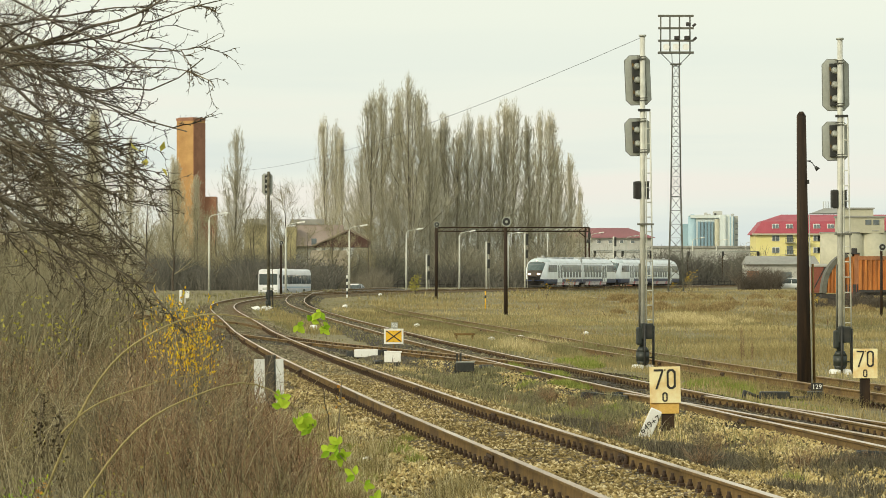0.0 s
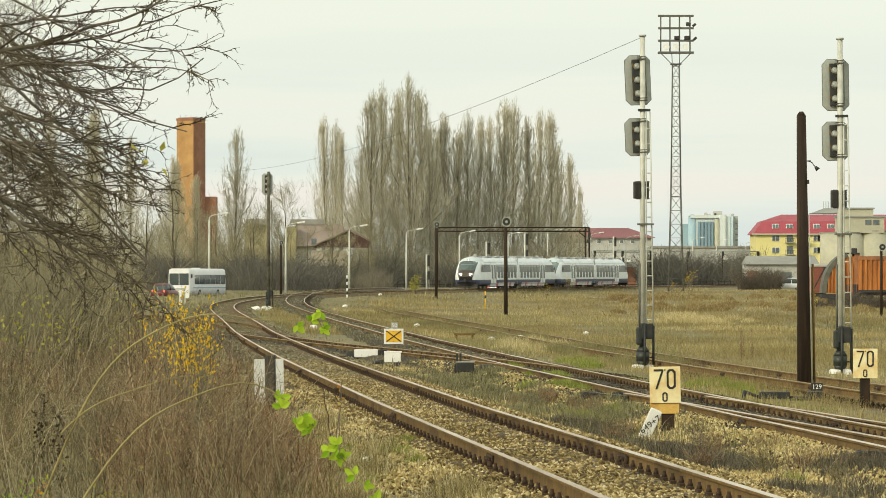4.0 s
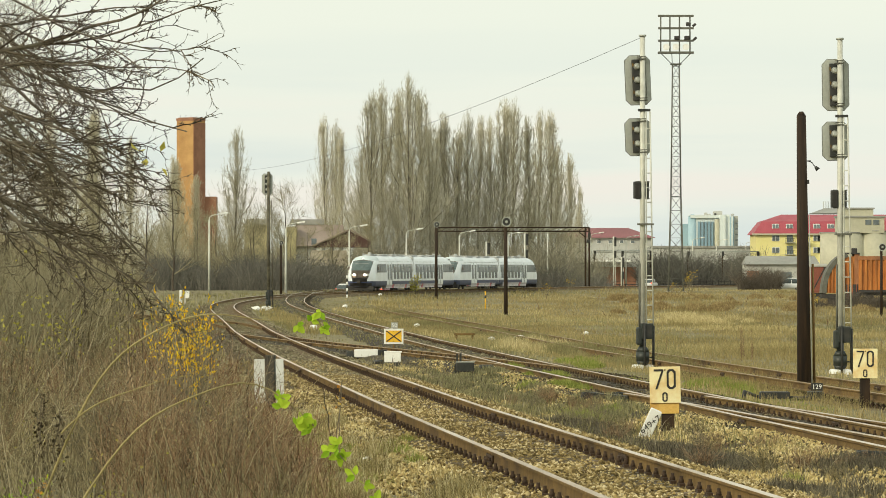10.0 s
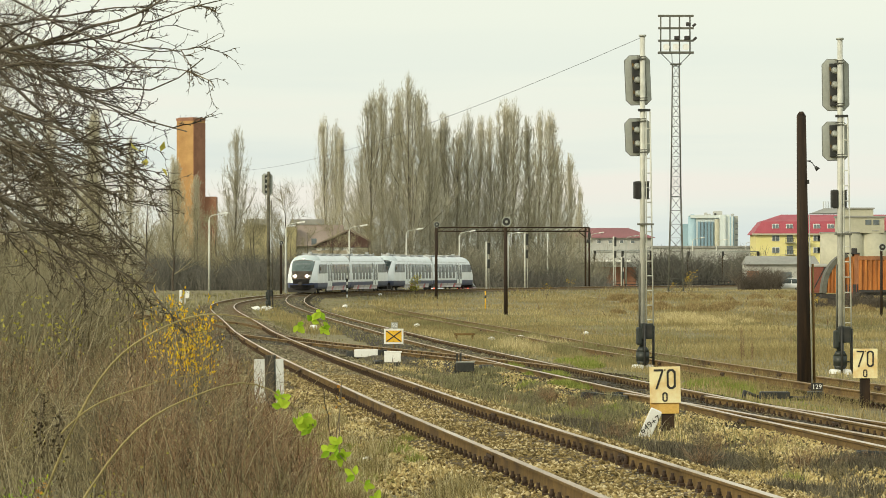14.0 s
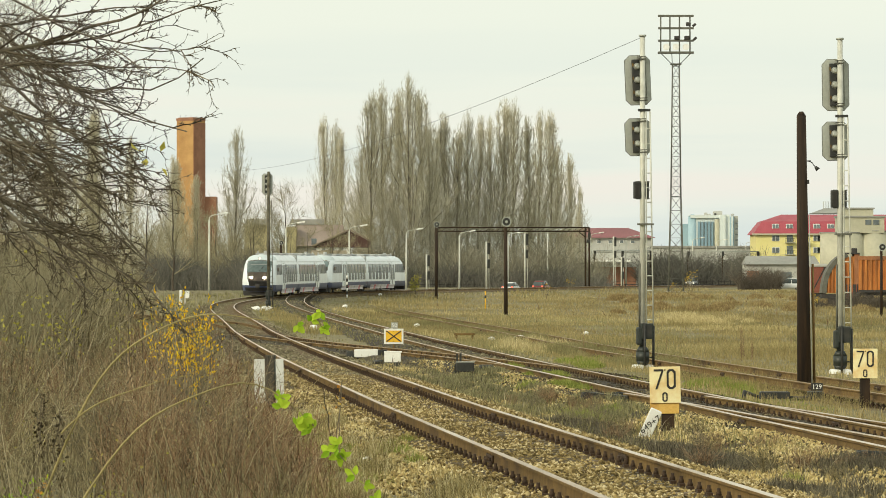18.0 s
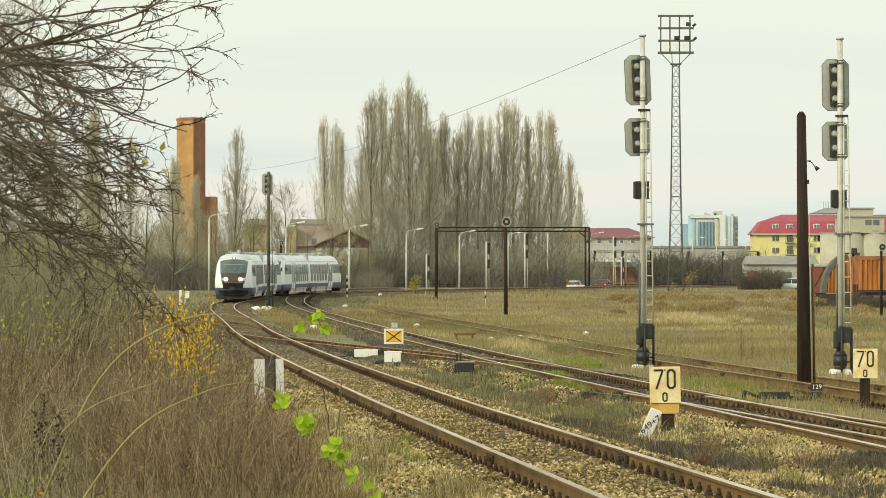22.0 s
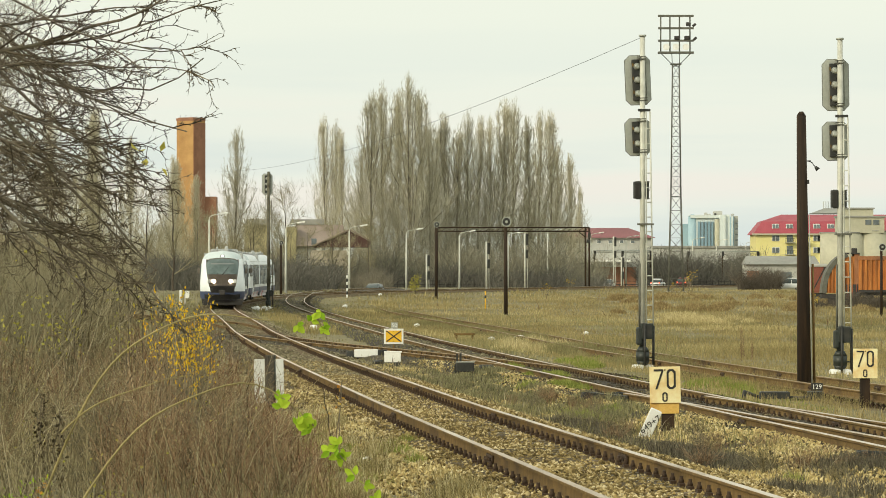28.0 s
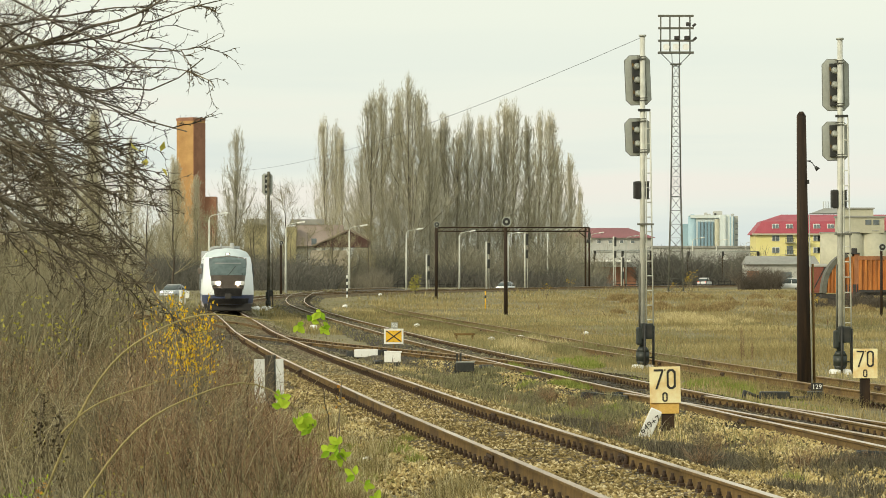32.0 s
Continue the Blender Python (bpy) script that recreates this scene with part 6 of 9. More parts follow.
def make_yellow_block():
    y = 640.0
    s = y / 7000
    X = lambda px: (px - 784) * s
    Z = lambda py: 1.7 + (498 - py) * s
    th = empty("apartment_block", pose(0.82, y, 0), "yellow rendered block with a crimson mansard roof", "building", "far buildings")
    x0, x1 = X(1329), X(1640)
    boxed("wall", ((x0 + x1) / 2, 6, Z(414) / 2), (x1 - x0, 12, Z(414)), M_YWALL, th)
    bm = bmesh.new()
    e = 0.5
    a = [(x0 - e, -e, Z(415)), (x1 + e, -e, Z(415)), (x1 + e, 12 + e, Z(415)), (x0 - e, 12 + e, Z(415))]
    b = [(x0 + 1.1, 1.0, Z(392)), (x1 - 1, 1.0, Z(392)), (x1 - 1, 11, Z(392)), (x0 + 1.1, 11, Z(392))]
    c = [(x0 + 4.6, 6, Z(379)), (x1 - 5, 6, Z(379))]
    va, vb = [bm.verts.new(p) for p in a], [bm.verts.new(p) for p in b]
    vc = [bm.verts.new(p) for p in c]
    for i in range(4):
        j = (i + 1) % 4
        bm.faces.new((va[i], va[j], vb[j], vb[i]))
    for f in ((vb[0], vb[1], vc[1], vc[0]), (vb[2], vb[3], vc[0], vc[1]), (vb[1], vb[2], vc[1]), (vb[3], vb[0], vc[0]), tuple(va[::-1])):
        bm.faces.new(f)
    bmesh.ops.recalc_face_normals(bm, faces=bm.faces)
    part("roof", bm, M_RROOF, th)
    boxed("eaves", ((x0 + x1) / 2, -0.3, Z(415)), (x1 - x0 + 1.2, 0.5, 0.25), M_CREAM, th)
    for px in (1364, 1389, 1412, 1437, 1462, 1487):
        w = boxed("roof_window", (X(px), 0.42, Z(401)), (1.15, 0.2, 0.85), M_WHITE, th, rx=-28)
        boxed("pane", (X(px) - 0.27, 0.27, Z(401)), (0.45, 0.1, 0.68), M_DKGLASS, w, rx=-28)
        boxed("pane", (X(px) + 0.27, 0.27, Z(401)), (0.45, 0.1, 0.68), M_DKGLASS, w, rx=-28)
    for py in (422, 443):
        for px in (1364, 1412, 1437, 1445, 1500, 1530):
            w = boxed("window", (X(px), -0.02, Z(py)), (1.25, 0.14, 0.95), M_WHITE, th)
            for q in (-1, 1):
                boxed("pane", (X(px) + q * 0.3, -0.1, Z(py)), (0.5, 0.06, 0.82), M_DKGLASS, w)
    for py in (426, 447):
        for px in (1389, 1415):
            b_ = boxed("balcony", (X(px), -0.55, Z(py + 4)), (1.6, 1.1, 0.12), M_CREAM, th)
            boxed("balcony_door", (X(px), -0.04, Z(py - 3)), (1.0, 0.1, 1.5), M_DKGLASS, b_)
            for i in range(7):
                boxed("baluster", (X(px) - 0.75 + i * 0.25, -1.08, Z(py + 4) + 0.35), (0.05, 0.05, 0.7), M_BLACK, b_)
            boxed("handrail", (X(px), -1.08, Z(py + 4) + 0.72), (1.6, 0.06, 0.06), M_BLACK, b_)
    # the grey upper storey and aerials behind
    th = empty("plant_house", pose(0, y + 30, 0), "grey roof hut with aerials above the red roof", "building", "far buildings")
    s2 = (y + 30) / 7000
    bm = bmesh.new()
    gable_roof(bm, (1437 - 784) * s2, (1530 - 784) * s2, 0, 8, 1.7 + (498 - 378) * s2, 1.7 + (498 - 368) * s2, 2.5)
    part("roof", bm, M_GREYROOF, th)
    boxed("wall", ((1484 - 784) * s2, 4, 6.0), (93 * s2, 7.6, 12.0), M_CREAM, th)
    for px in (1462, 1466, 1470, 1475, 1480):
        rodded("aerial", ((px - 784) * s2, 4, 12.5), ((px - 784) * s2, 4, 15.3), 0.07, M_GALV, th, seg=5)


make_yellow_block()


def make_silos():
    y = 560.0
    s = y / 7000
    X = lambda px: (px - 784) * s
    Z = lambda py: 1.7 + (498 - py) * s
    th = empty("grain_silo", pose(0.75, y, 0), "cream concrete silo with a square head house", "silo", "far buildings")
    for px, w, py in ((1490, 82, 412), (1545, 62, 409), (1590, 60, 410)):
        bm = bmesh.new()
        r = w * s / 2
        rod(bm, (X(px), 6, -0.5), (X(px), 6, Z(py)), r, r, 28)
        c = part("silo_drum", bm, M_CREAM, th)
        bm = bmesh.new()
        rod(bm, (X(px), 6, Z(py)), (X(px), 6, Z(py) + 0.12), r * 1.03, r * 1.03, 28)
        part("rim", bm, M_GREYROOF, c)
    boxed("head_house", (X(1520), 6, (Z(412) + Z(384)) / 2), (82 * s, 5, Z(384) - Z(412)), M_CREAM, th)
    boxed("head_roof", (X(1520), 6, Z(383)), (86 * s, 5.4, 0.25), M_GREYROOF, th)
    boxed("lantern", (X(1517), 6, (Z(384) + Z(369)) / 2), (50 * s, 4, Z(369) - Z(384)), M_CREAM, th)
    boxed("lantern_roof", (X(1517), 6, Z(368)), (54 * s, 4.4, 0.2), M_GREYROOF, th)
    for px in (1532, 1546):
        boxed("window", (X(px), 3.45, Z(393)), (0.8, 0.15, 0.7), M_DKGLASS, th)


make_silos()


def make_high_rises():
    y = 1500.0
    s = y / 7000
    X = lambda px: (px - 784) * s
    Z = lambda py: 1.7 + (498 - py) * s
    th = empty("office_tower", pose(0, y, 0), "distant blue-green glass towers with white cores", "building", "far buildings")
    bm = bmesh.new()
    rod(bm, (X(1228), 8, -1), (X(1228), 8, Z(384)), 8 * s, 8 * s, 20)
    rod(bm, (X(1228), 8, Z(384)), (X(1228), 8, Z(379)), 8 * s, 3 * s, 20)
    part("round_tower", bm, M_BLUEGLASS, th)
    boxed("wall", (X(1258), 12, Z(386) / 2), (52 * s, 10, Z(386)), M_PALECLAD, th)
    for px, w in ((1239, 4), (1245, 3.5), (1251, 3.5), (1257, 3.5), (1263, 3.5)):
        boxed("glass_bay", (X(px), 6.6, Z(392) / 2), (w * s, 1, Z(392)), M_DEEPGLASS, th)
    boxed("wall", (X(1284), 10, Z(380) / 2), (18 * s, 12, Z(380)), M_PALECLAD, th)
    boxed("side_core", (X(1304), 11, Z(382) / 2), (9 * s, 10, Z(382)), M_GWALL, th)
    bm = bmesh.new()
    rod(bm, (X(1292), 6, -1), (X(1292), 6, Z(383)), 9 * s, 9 * s, 20)
    part("round_bay", bm, M_BLUEGLASS, th)
    boxed("roof_slab", (X(1255), 12, Z(383)), (62 * s, 12, 1.2), M_PALECLAD, th)
    for i in range(6):
        boxed("window", (X(1305), 3.8, Z(395) - i * 10 * s), (4 * s, 0.5, 3 * s), M_DKGLASS, th)
    boxed("plant_room", (X(1274), 12, Z(377)), (14 * s, 8, 7 * s), M_GWALL, th)
    bm = bmesh.new()
    rod(bm, (X(1271), 5, -1), (X(1271), 5, Z(388)), 4.5 * s, 4.5 * s, 16)
    part("stair_drum", bm, M_CREAM, th, "pale cream stair drum")
    for px, py in ((1284, 381), (1297, 382)):
        boxed("pilaster", (X(px), 3.6, Z(py) / 2), (2.4 * s, 1.2, Z(py)), M_PALECLAD, th)
    for px, h in ((1252, 5), (1258, 3), (1268, 4), (1300, 3)):
        boxed("roof_plant", (X(px), 10, Z(381) + h * s * 0.5), (5 * s, 4, h * s), M_GWALL, th)
    boxed("low_wing", (X(1215), 14, Z(396) / 2), (12 * s, 8, Z(396)), M_BLUEGLASS, th)


make_high_rises()


def make_red_roof_hall():
    y = 700.0
    s = y / 7000
    X = lambda px: (px - 784) * s
    Z = lambda py: 1.7 + (498 - py) * s
    th = empty("red_roofed_hall", pose(0, y, 0), "long grey building under a dull red roof", "building", "far buildings")
    boxed("wall", (X(1070), 6, Z(421) / 2), (170 * s, 12, Z(421)), M_GWALL, th)
    bm = bmesh.new()
    gable_roof(bm, X(983), X(1160), -0.8, 12.8, Z(421), Z(403), 4.5)
    part("roof", bm, M_DULLRED, th)
    for px in range(1000, 1150, 20):
        w = boxed("window", (X(px), -0.03, Z(428)), (0.8, 0.12, 0.6), M_WHITE, th)
        boxed("pane", (X(px), -0.1, Z(428)), (0.62, 0.08, 0.46), M_DKGLASS, w)
    boxed("canopy", (X(1070), -3, Z(462)), (90 * s, 5, 0.35), M_WHITE, th)
    boxed("long_window", (X(1098), -0.1, Z(474)), (22 * s, 0.2, 1.5), M_WHITE, th, "white framed window band")
    boxed("brick_front", (X(1065), -0.4, Z(480) / 2), (120 * s, 0.6, Z(466)), M_DKBRICK, th)
    # long low grey building farther right
    th = empty("low_warehouse", pose(0, 760, 0), "long low grey warehouse", "building", "far buildings")
    s = 760 / 7000
    boxed("wall", ((1235 - 784) * s, 5, 3.4), (190 * s, 10, 6.8 + 2.6), M_GWALL, th)
    boxed("roof", ((1235 - 784) * s, 5, 8.3), (192 * s, 10.6, 0.4), M_GREYROOF, th)
    th = empty("shed", pose(0, 610, 0), "low shed with a grey sheet roof", "shed", "far buildings")
    s = 610 / 7000
    boxed("wall", ((1385 - 784) * s, 4, 2.2), (130 * s, 6, 4.4), M_GWALL, th)
    bm = bmesh.new()
    gable_roof(bm, (1318 - 784) * s, (1452 - 784) * s, 0.4, 7.6, 4.3, 5.6, 0.5)
    part("roof", bm, M_GREYROOF, th)
    boxed("door", ((1393 - 784) * s, 0.95, 1.8), (1.6, 0.12, 2.6), M_DKGLASS, th)
    boxed("brick_lean_to", ((1333 - 784) * s, 0.6, 2.0), (1.8, 2.0, 2.6), M_DKBRICK, th)


make_red_roof_hall()


def make_left_roofs():
    def scaled(y):
        k = y / 7000
        return (lambda px: (px - 784) * k), (lambda py: 1.7 + (498 - py) * k), k

    X, Z, s = scaled(590.0)
    th = empty("warehouse", pose(0, 590, 0), "long warehouse with a dusty mauve sheet roof", "building", "far buildings")
    boxed("wall", (X(562), 7, Z(434) / 2), (88 * s, 13, Z(434)), M_GWALL, th)
    bm = bmesh.new()
    gable_roof(bm, X(517), X(609), -0.6, 14, Z(436), Z(397), 0.3)
    part("roof", bm, M_MAUVE, th)
    boxed("skylight", (X(541), 7.4, Z(392)), (60 * s, 2.0, 0.8), M_GREYROOF, th)
    boxed("end_wall", (X(515), 2, Z(402) / 2), (18 * s, 5, Z(402)), M_PALEYELLOW, th)
    boxed("window", (X(556), -0.9, Z(428)), (9 * s, 0.2, 0.9), M_DKGLASS, th)
    X, Z, s = scaled(562.0)
    th = empty("farm_shed", pose(0, 562, 0), "barn with a dark maroon gable over a white wall", "shed", "far buildings")
    boxed("wall", (X(588), 4, Z(437) / 2), (56 * s, 7, Z(437)), M_WHITE, th)
    bm = bmesh.new()
    plate(bm, [(X(554), Z(438)), (X(654), Z(438)), (X(654), Z(427)), (X(619), Z(409))], 7.6, pose(0, 4, 0))
    part("gable", bm, M_MAROON, th, "dark maroon boarded gable")
    for x0, z0, x1, z1 in ((552, 437, 619, 408), (619, 408, 657, 428)):
        bm = bmesh.new()
        plate(bm, [(X(x0), Z(z0)), (X(x1), Z(z1)), (X(x1), Z(z1 - 2.4)), (X(x0), Z(z0 - 2.4))], 8.4, pose(0, 4, 0))
        part("roof_slope", bm, M_BROWNROOF, th)
    for px in (572, 588, 604):
        boxed("window", (X(px), 0.45, Z(441)), (7 * s, 0.15, 0.5), M_DKGLASS, th)
    X, Z, s = scaled(528.0)
    th = empty("timber_shed", pose(0, 528, 0), "old grey board shed with a patched tan roof", "shed", "far buildings")
    boxed("wall", (X(580), 4, Z(470) / 2 - 1), (64 * s, 6, Z(470) + 2), M_GREYBOARD, th)
    bm = bmesh.new()
    gable_roof(bm, X(545), X(615), -0.5, 8.5, Z(471), Z(443), 0.25)
    part("roof", bm, M_TANROOF, th)
    for px in (553, 567, 581, 595, 608):
        boxed("batten", (X(px), 0.95, Z(480)), (0.25, 0.1, Z(470) - 0.6), M_GREYWOOD, th)
    X, Z, s = scaled(640.0)
    th = empty("low_house", pose(0, 640, 0), "low house with a pale blue-grey roof", "building", "far buildings")
    boxed("wall", (X(452), 4, Z(399) / 2), (40 * s, 7, Z(399)), M_PALEYELLOW, th)
    bm = bmesh.new()
    gable_roof(bm, X(430), X(474), -0.4, 8.4, Z(399), Z(387), 0.3)
    part("roof", bm, M_GREYROOF, th)


make_left_roofs()


# ---- floodlight tower ----
def make_floodlight_tower():
    x, y = 29.1, 494.0
    z0 = sz(x, y)
    s = y / 7000
    th = empty("floodlight_tower", pose(x, y, z0), "tall grey lattice floodlight tower", "lattice tower")
    H = 28.5
    w0, w1 = 0.95, 0.62

    def half(z):
        return w0 + (w1 - w0) * min(1, z / 12) * 1.0 if z < 12 else w1 + (0.42 - w1) * (z - 12) / (H - 12)

    for sx in (-1, 1):
        for sy in (-1, 1):
            bm = bmesh.new()
            rod(bm, (sx * half(0), sy * half(0), 0), (sx * half(12), sy * half(12), 12), 0.07, seg=6)
            rod(bm, (sx * half(12), sy * half(12), 12), (sx * half(H), sy * half(H), H), 0.06, seg=6)
            part("leg", bm, M_LATTICE, th)
    zs = np.concatenate([np.arange(0, 12, 1.7), np.arange(12, H, 1.25), [H]])
    for i, (a, b) in enumerate(zip(zs, zs[1:])):
        bm = bmesh.new()
        for sx in (-1, 1):
            k = 1 if (i + (sx > 0)) % 2 else -1
            rod(bm, (sx * half(a), -k * half(a), a), (sx * half(b), k * half(b), b), 0.035, seg=5)
            rod(bm, (-k * half(a), sx * half(a), a), (k * half(b), sx * half(b), b), 0.035, seg=5)
            rod(bm, (-half(b), sx * half(b), b), (half(b), sx * half(b), b), 0.025, seg=5)
            rod(bm, (sx * half(b), -half(b), b), (sx * half(b), half(b), b), 0.025, seg=5)
        part("lattice_bay", bm, M_LATTICE, th)
    boxed("head_plate", (0, 0, H), (1.35, 1.35, 0.14), M_LATTICE, th)
    pw = 2.05
    for sx in (-1, 1):
        rodded("strut", (sx * 0.5, 0, H), (sx * pw * 0.95, 0, H + 1.45), 0.05, M_LATTICE, th, seg=6)
        rodded("strut", (sx * 0.45, 0, H), (sx * 0.5, 0, H + 1.45), 0.05, M_LATTICE, th, seg=6)
    for zz in (1.45, 2.95, 4.5, 6.05):
        d = boxed("platform_rail", (0, 0, H + zz), (2 * pw + 0.35, 1.2 if zz == 1.45 else 0.5, 0.24), M_LATTICE, th)
    for xx in (-pw * 0.92, -pw * 0.36, pw * 0.22, pw * 0.86):
        rodded("frame_post", (xx, 0, H + 1.45), (xx, 0, H + 6.1), 0.10, M_LATTICE, th, seg=6)
    for xx, zz in ((1.55, 5.0), (0.1, 3.3), (1.35, 3.3)):
        boxed("floodlight", (xx, -0.2, H + zz), (0.6, 0.4, 0.45), M_TUNDER, th, "dark square floodlight", bevel=0.05)
    for xx, zz in ((2.3, 4.9), (2.4, 3.2)):
        boxed("floodlight", (xx, 0, H + zz), (0.5, 0.4, 0.3), M_TUNDER, th, bevel=0.05, ry=-40)
    for xx in (-1.2, 0.0, 1.25):
        bm = bmesh.new()
        rod(bm, (xx, -0.15, H + 2.15), (xx, 0.15, H + 2.15), 0.42, 0.38, 20)
        part("round_lamp", bm, M_WHITE, th, "pale round lamp dish")
    boxed("plinth", (0, 0, -0.1), (2.6, 2.6, 0.4), M_CONC, th, bevel=0.05)


make_floodlight_tower()


# ---- street lamps, yard posts, gantry ----
def street_lamp(x, y, h=8.1, group="street lamps"):
    th = empty("street_lamp", pose(x, y, sz(x, y)), "pale concrete street lamp with an outreach arm", "street lamp", group)
    rodded("post", (0, 0, -0.3), (0, 0, h - 0.45), 0.14, M_MAST, th, r1=0.085, seg=10)
    bm = bmesh.new()
    pts = [(0, 0, h - 0.5), (0.06, 0, h - 0.2), (0.3, 0, h - 0.02), (1.0, 0, h + 0.14), (1.25, 0, h + 0.18)]
    for a, b in zip(pts, pts[1:]):
        rod(bm, a, b, 0.05, seg=7)
    part("arm", bm, M_MAST, th)
    bm = bmesh.new()
    box(bm, (1.65, 0, h + 0.22), (0.85, 0.3, 0.17), bevel=0.06, ry=-9)
    part("lamp_head", bm, M_WHITE, th, "white lamp head")
    return th


street_lamp(at_bearing(370, 426), 426, 8.65)
LAMP = street_lamp(at_bearing(505.5, 424), 424)
for bx, yy in ((618, 445), (719, 478), (813, 505), (899, 535), (969, 572), (1045, 610), (1108, 650), (1226, 680), (1268, 715), (1320, 750), (1374, 790)):
    X = at_bearing(bx, yy)
    copy_thing(LAMP, pose(X, yy, sz(X, yy)))


def loudspeaker_post(x, y, h, label, r=0.15, horn=0.42, both=False):
    th = empty("loudspeaker_post", pose(x, y, sz(x, y)), label, "post", "loudspeaker posts")
    rodded("post", (0, 0, -0.2), (0, 0, h), r, M_TARWOOD, th, r1=r * 0.8, seg=10)
    bm = bmesh.new()
    rod(bm, (0.05, 0.2, h + 0.05), (0.05, -0.1, h + 0.05), horn * 0.35, horn * 0.6, 18)
    rod(bm, (0.05, -0.1, h + 0.05), (0.05, -0.3, h + 0.05), horn * 0.6, horn, 18)
    hn = part("horn", bm, M_GALV, th, "grey loudspeaker horn")
    bm = bmesh.new()
    rod(bm, (0.05, -0.302, h + 0.05), (0.05, -0.315, h + 0.05), horn * 0.8, horn * 0.75, 18)
    part("horn_mouth", bm, M_BLACK, hn)
    bm = bmesh.new()
    rod(bm, (0.05, -0.316, h + 0.05), (0.05, -0.36, h + 0.05), horn * 0.3, horn * 0.2, 12)
    part("driver", bm, M_GALV, hn)
    return th


loudspeaker_post(4.83, 304.4, 7.1, "tarred post carrying a loudspeaker horn in the field", 0.17, 0.38)
loudspeaker_post(-0.67, 389.9, 7.3, "weathered wooden post with a loudspeaker horn", 0.16, 0.3)
loudspeaker_post(-15.22, 371.3, 4.9, "thin dark post with two small horns by the road", 0.12, 0.22)
loudspeaker_post(at_bearing(1560, 300), 300, 5.2, "dark post with a pale loudspeaker horn by the wagons", 0.12, 0.3)


def make_gantry():
    y = 520.0
    x0, x1 = at_bearing(771, y), at_bearing(1043, y)
    z = sz(x1, y)
    th = empty("signal_gantry", pose(0, y, z), "dark steel pipe gantry spanning the yard", "gantry")
    h = 8.0
    bm = bmesh.new()
    for dz in (0.0, 0.5):
        rod(bm, (x0, 0, h - dz), (x1, 0, h - dz), 0.09, seg=6)
    part("beam", bm, M_TARWOOD, th)
    for i in range(28):
        xx = x0 + (x1 - x0) * i / 28
        rodded("brace", (xx, 0, h - 0.5), (xx + (x1 - x0) / 28, 0, h), 0.035, M_TARWOOD, th, seg=5)
    for xx in (x0 + 0.2, x1 - 0.5, x1):
        rodded("leg", (xx, 0, -0.3), (xx, 0, h), 0.13, M_TARWOOD, th, seg=8)
    rodded("knee_brace", (x1 - 0.6, 0, h - 1.2), (x1 - 1.6, 0, h - 0.4), 0.06, M_TARWOOD, th, seg=6)
    boxed("lamp_box", (x1, -0.2, h - 1.0), (0.35, 0.3, 0.7), M_BLACK, th, bevel=0.04)
    boxed("lamp_box", (x1 - 0.1, -0.2, h - 1.8), (0.5, 0.35, 0.45), M_BLACK, th, bevel=0.1)
    # farther gantry by the warehouse
    y = 640.0
    s = y / 7000
    th = empty("signal_gantry", pose(0, y, sz(45, y)), "second pipe gantry beside the far sidings", "gantry")
    for px0, px1, top in ((1215, 1342, 6.0), (1050, 1152, 6.1)):
        a, b = (px0 - 784) * s, (px1 - 784) * s
        bm = bmesh.new()
        rod(bm, (a, 0, top), (b, 0, top), 0.09, seg=6)
        rod(bm, (a, 0, top - 0.25), (b, 0, top - 0.25), 0.05, seg=6)
        part("beam", bm, M_GALV, th)
        for f in (0.02, 0.5, 0.99):
            xx = a + (b - a) * f
            rodded("leg", (xx, 0, -0.3), (xx, 0, top), 0.13, M_TARWOOD, th, seg=6)
            boxed("lamp_box", (xx + 0.1, -0.2, top - 0.4), (0.35, 0.3, 0.8), M_BLACK, th)


make_gantry()


def far_signal(px, y, h, label):
    x = at_bearing(px, y)
    th = empty("railway_signal", pose(x, y, sz(x, y)), label, "railway signal", "railway signals")
    rodded("mast", (0, 0, -0.2), (0, 0, h), 0.11, M_MAST, th, seg=8)
    rodded("ladder", (0.3, 0, 0), (0.25, 0, h * 0.75), 0.04, M_MAST, th, seg=5)
    for zz, hh in ((h - 0.75, 1.3), (h - 2.5, 1.0)):
        boxed("signal_head", (0.25, -0.1, zz), (0.3, 0.3, hh), M_BLACK, th, bevel=0.04)
    return th


far_signal(929, 470, 6.8, "far pale signal mast with dark lamp heads")
far_signal(861, 450, 5.6, "thin pale signal mast in the field")
far_signal(1086, 560, 7.9, "far signal mast with two dark lamp heads")
far_signal(1100, 545, 4.3, "short pale signal mast")
far_signal(755, 470, 5.2, "thin dark mast behind the train")


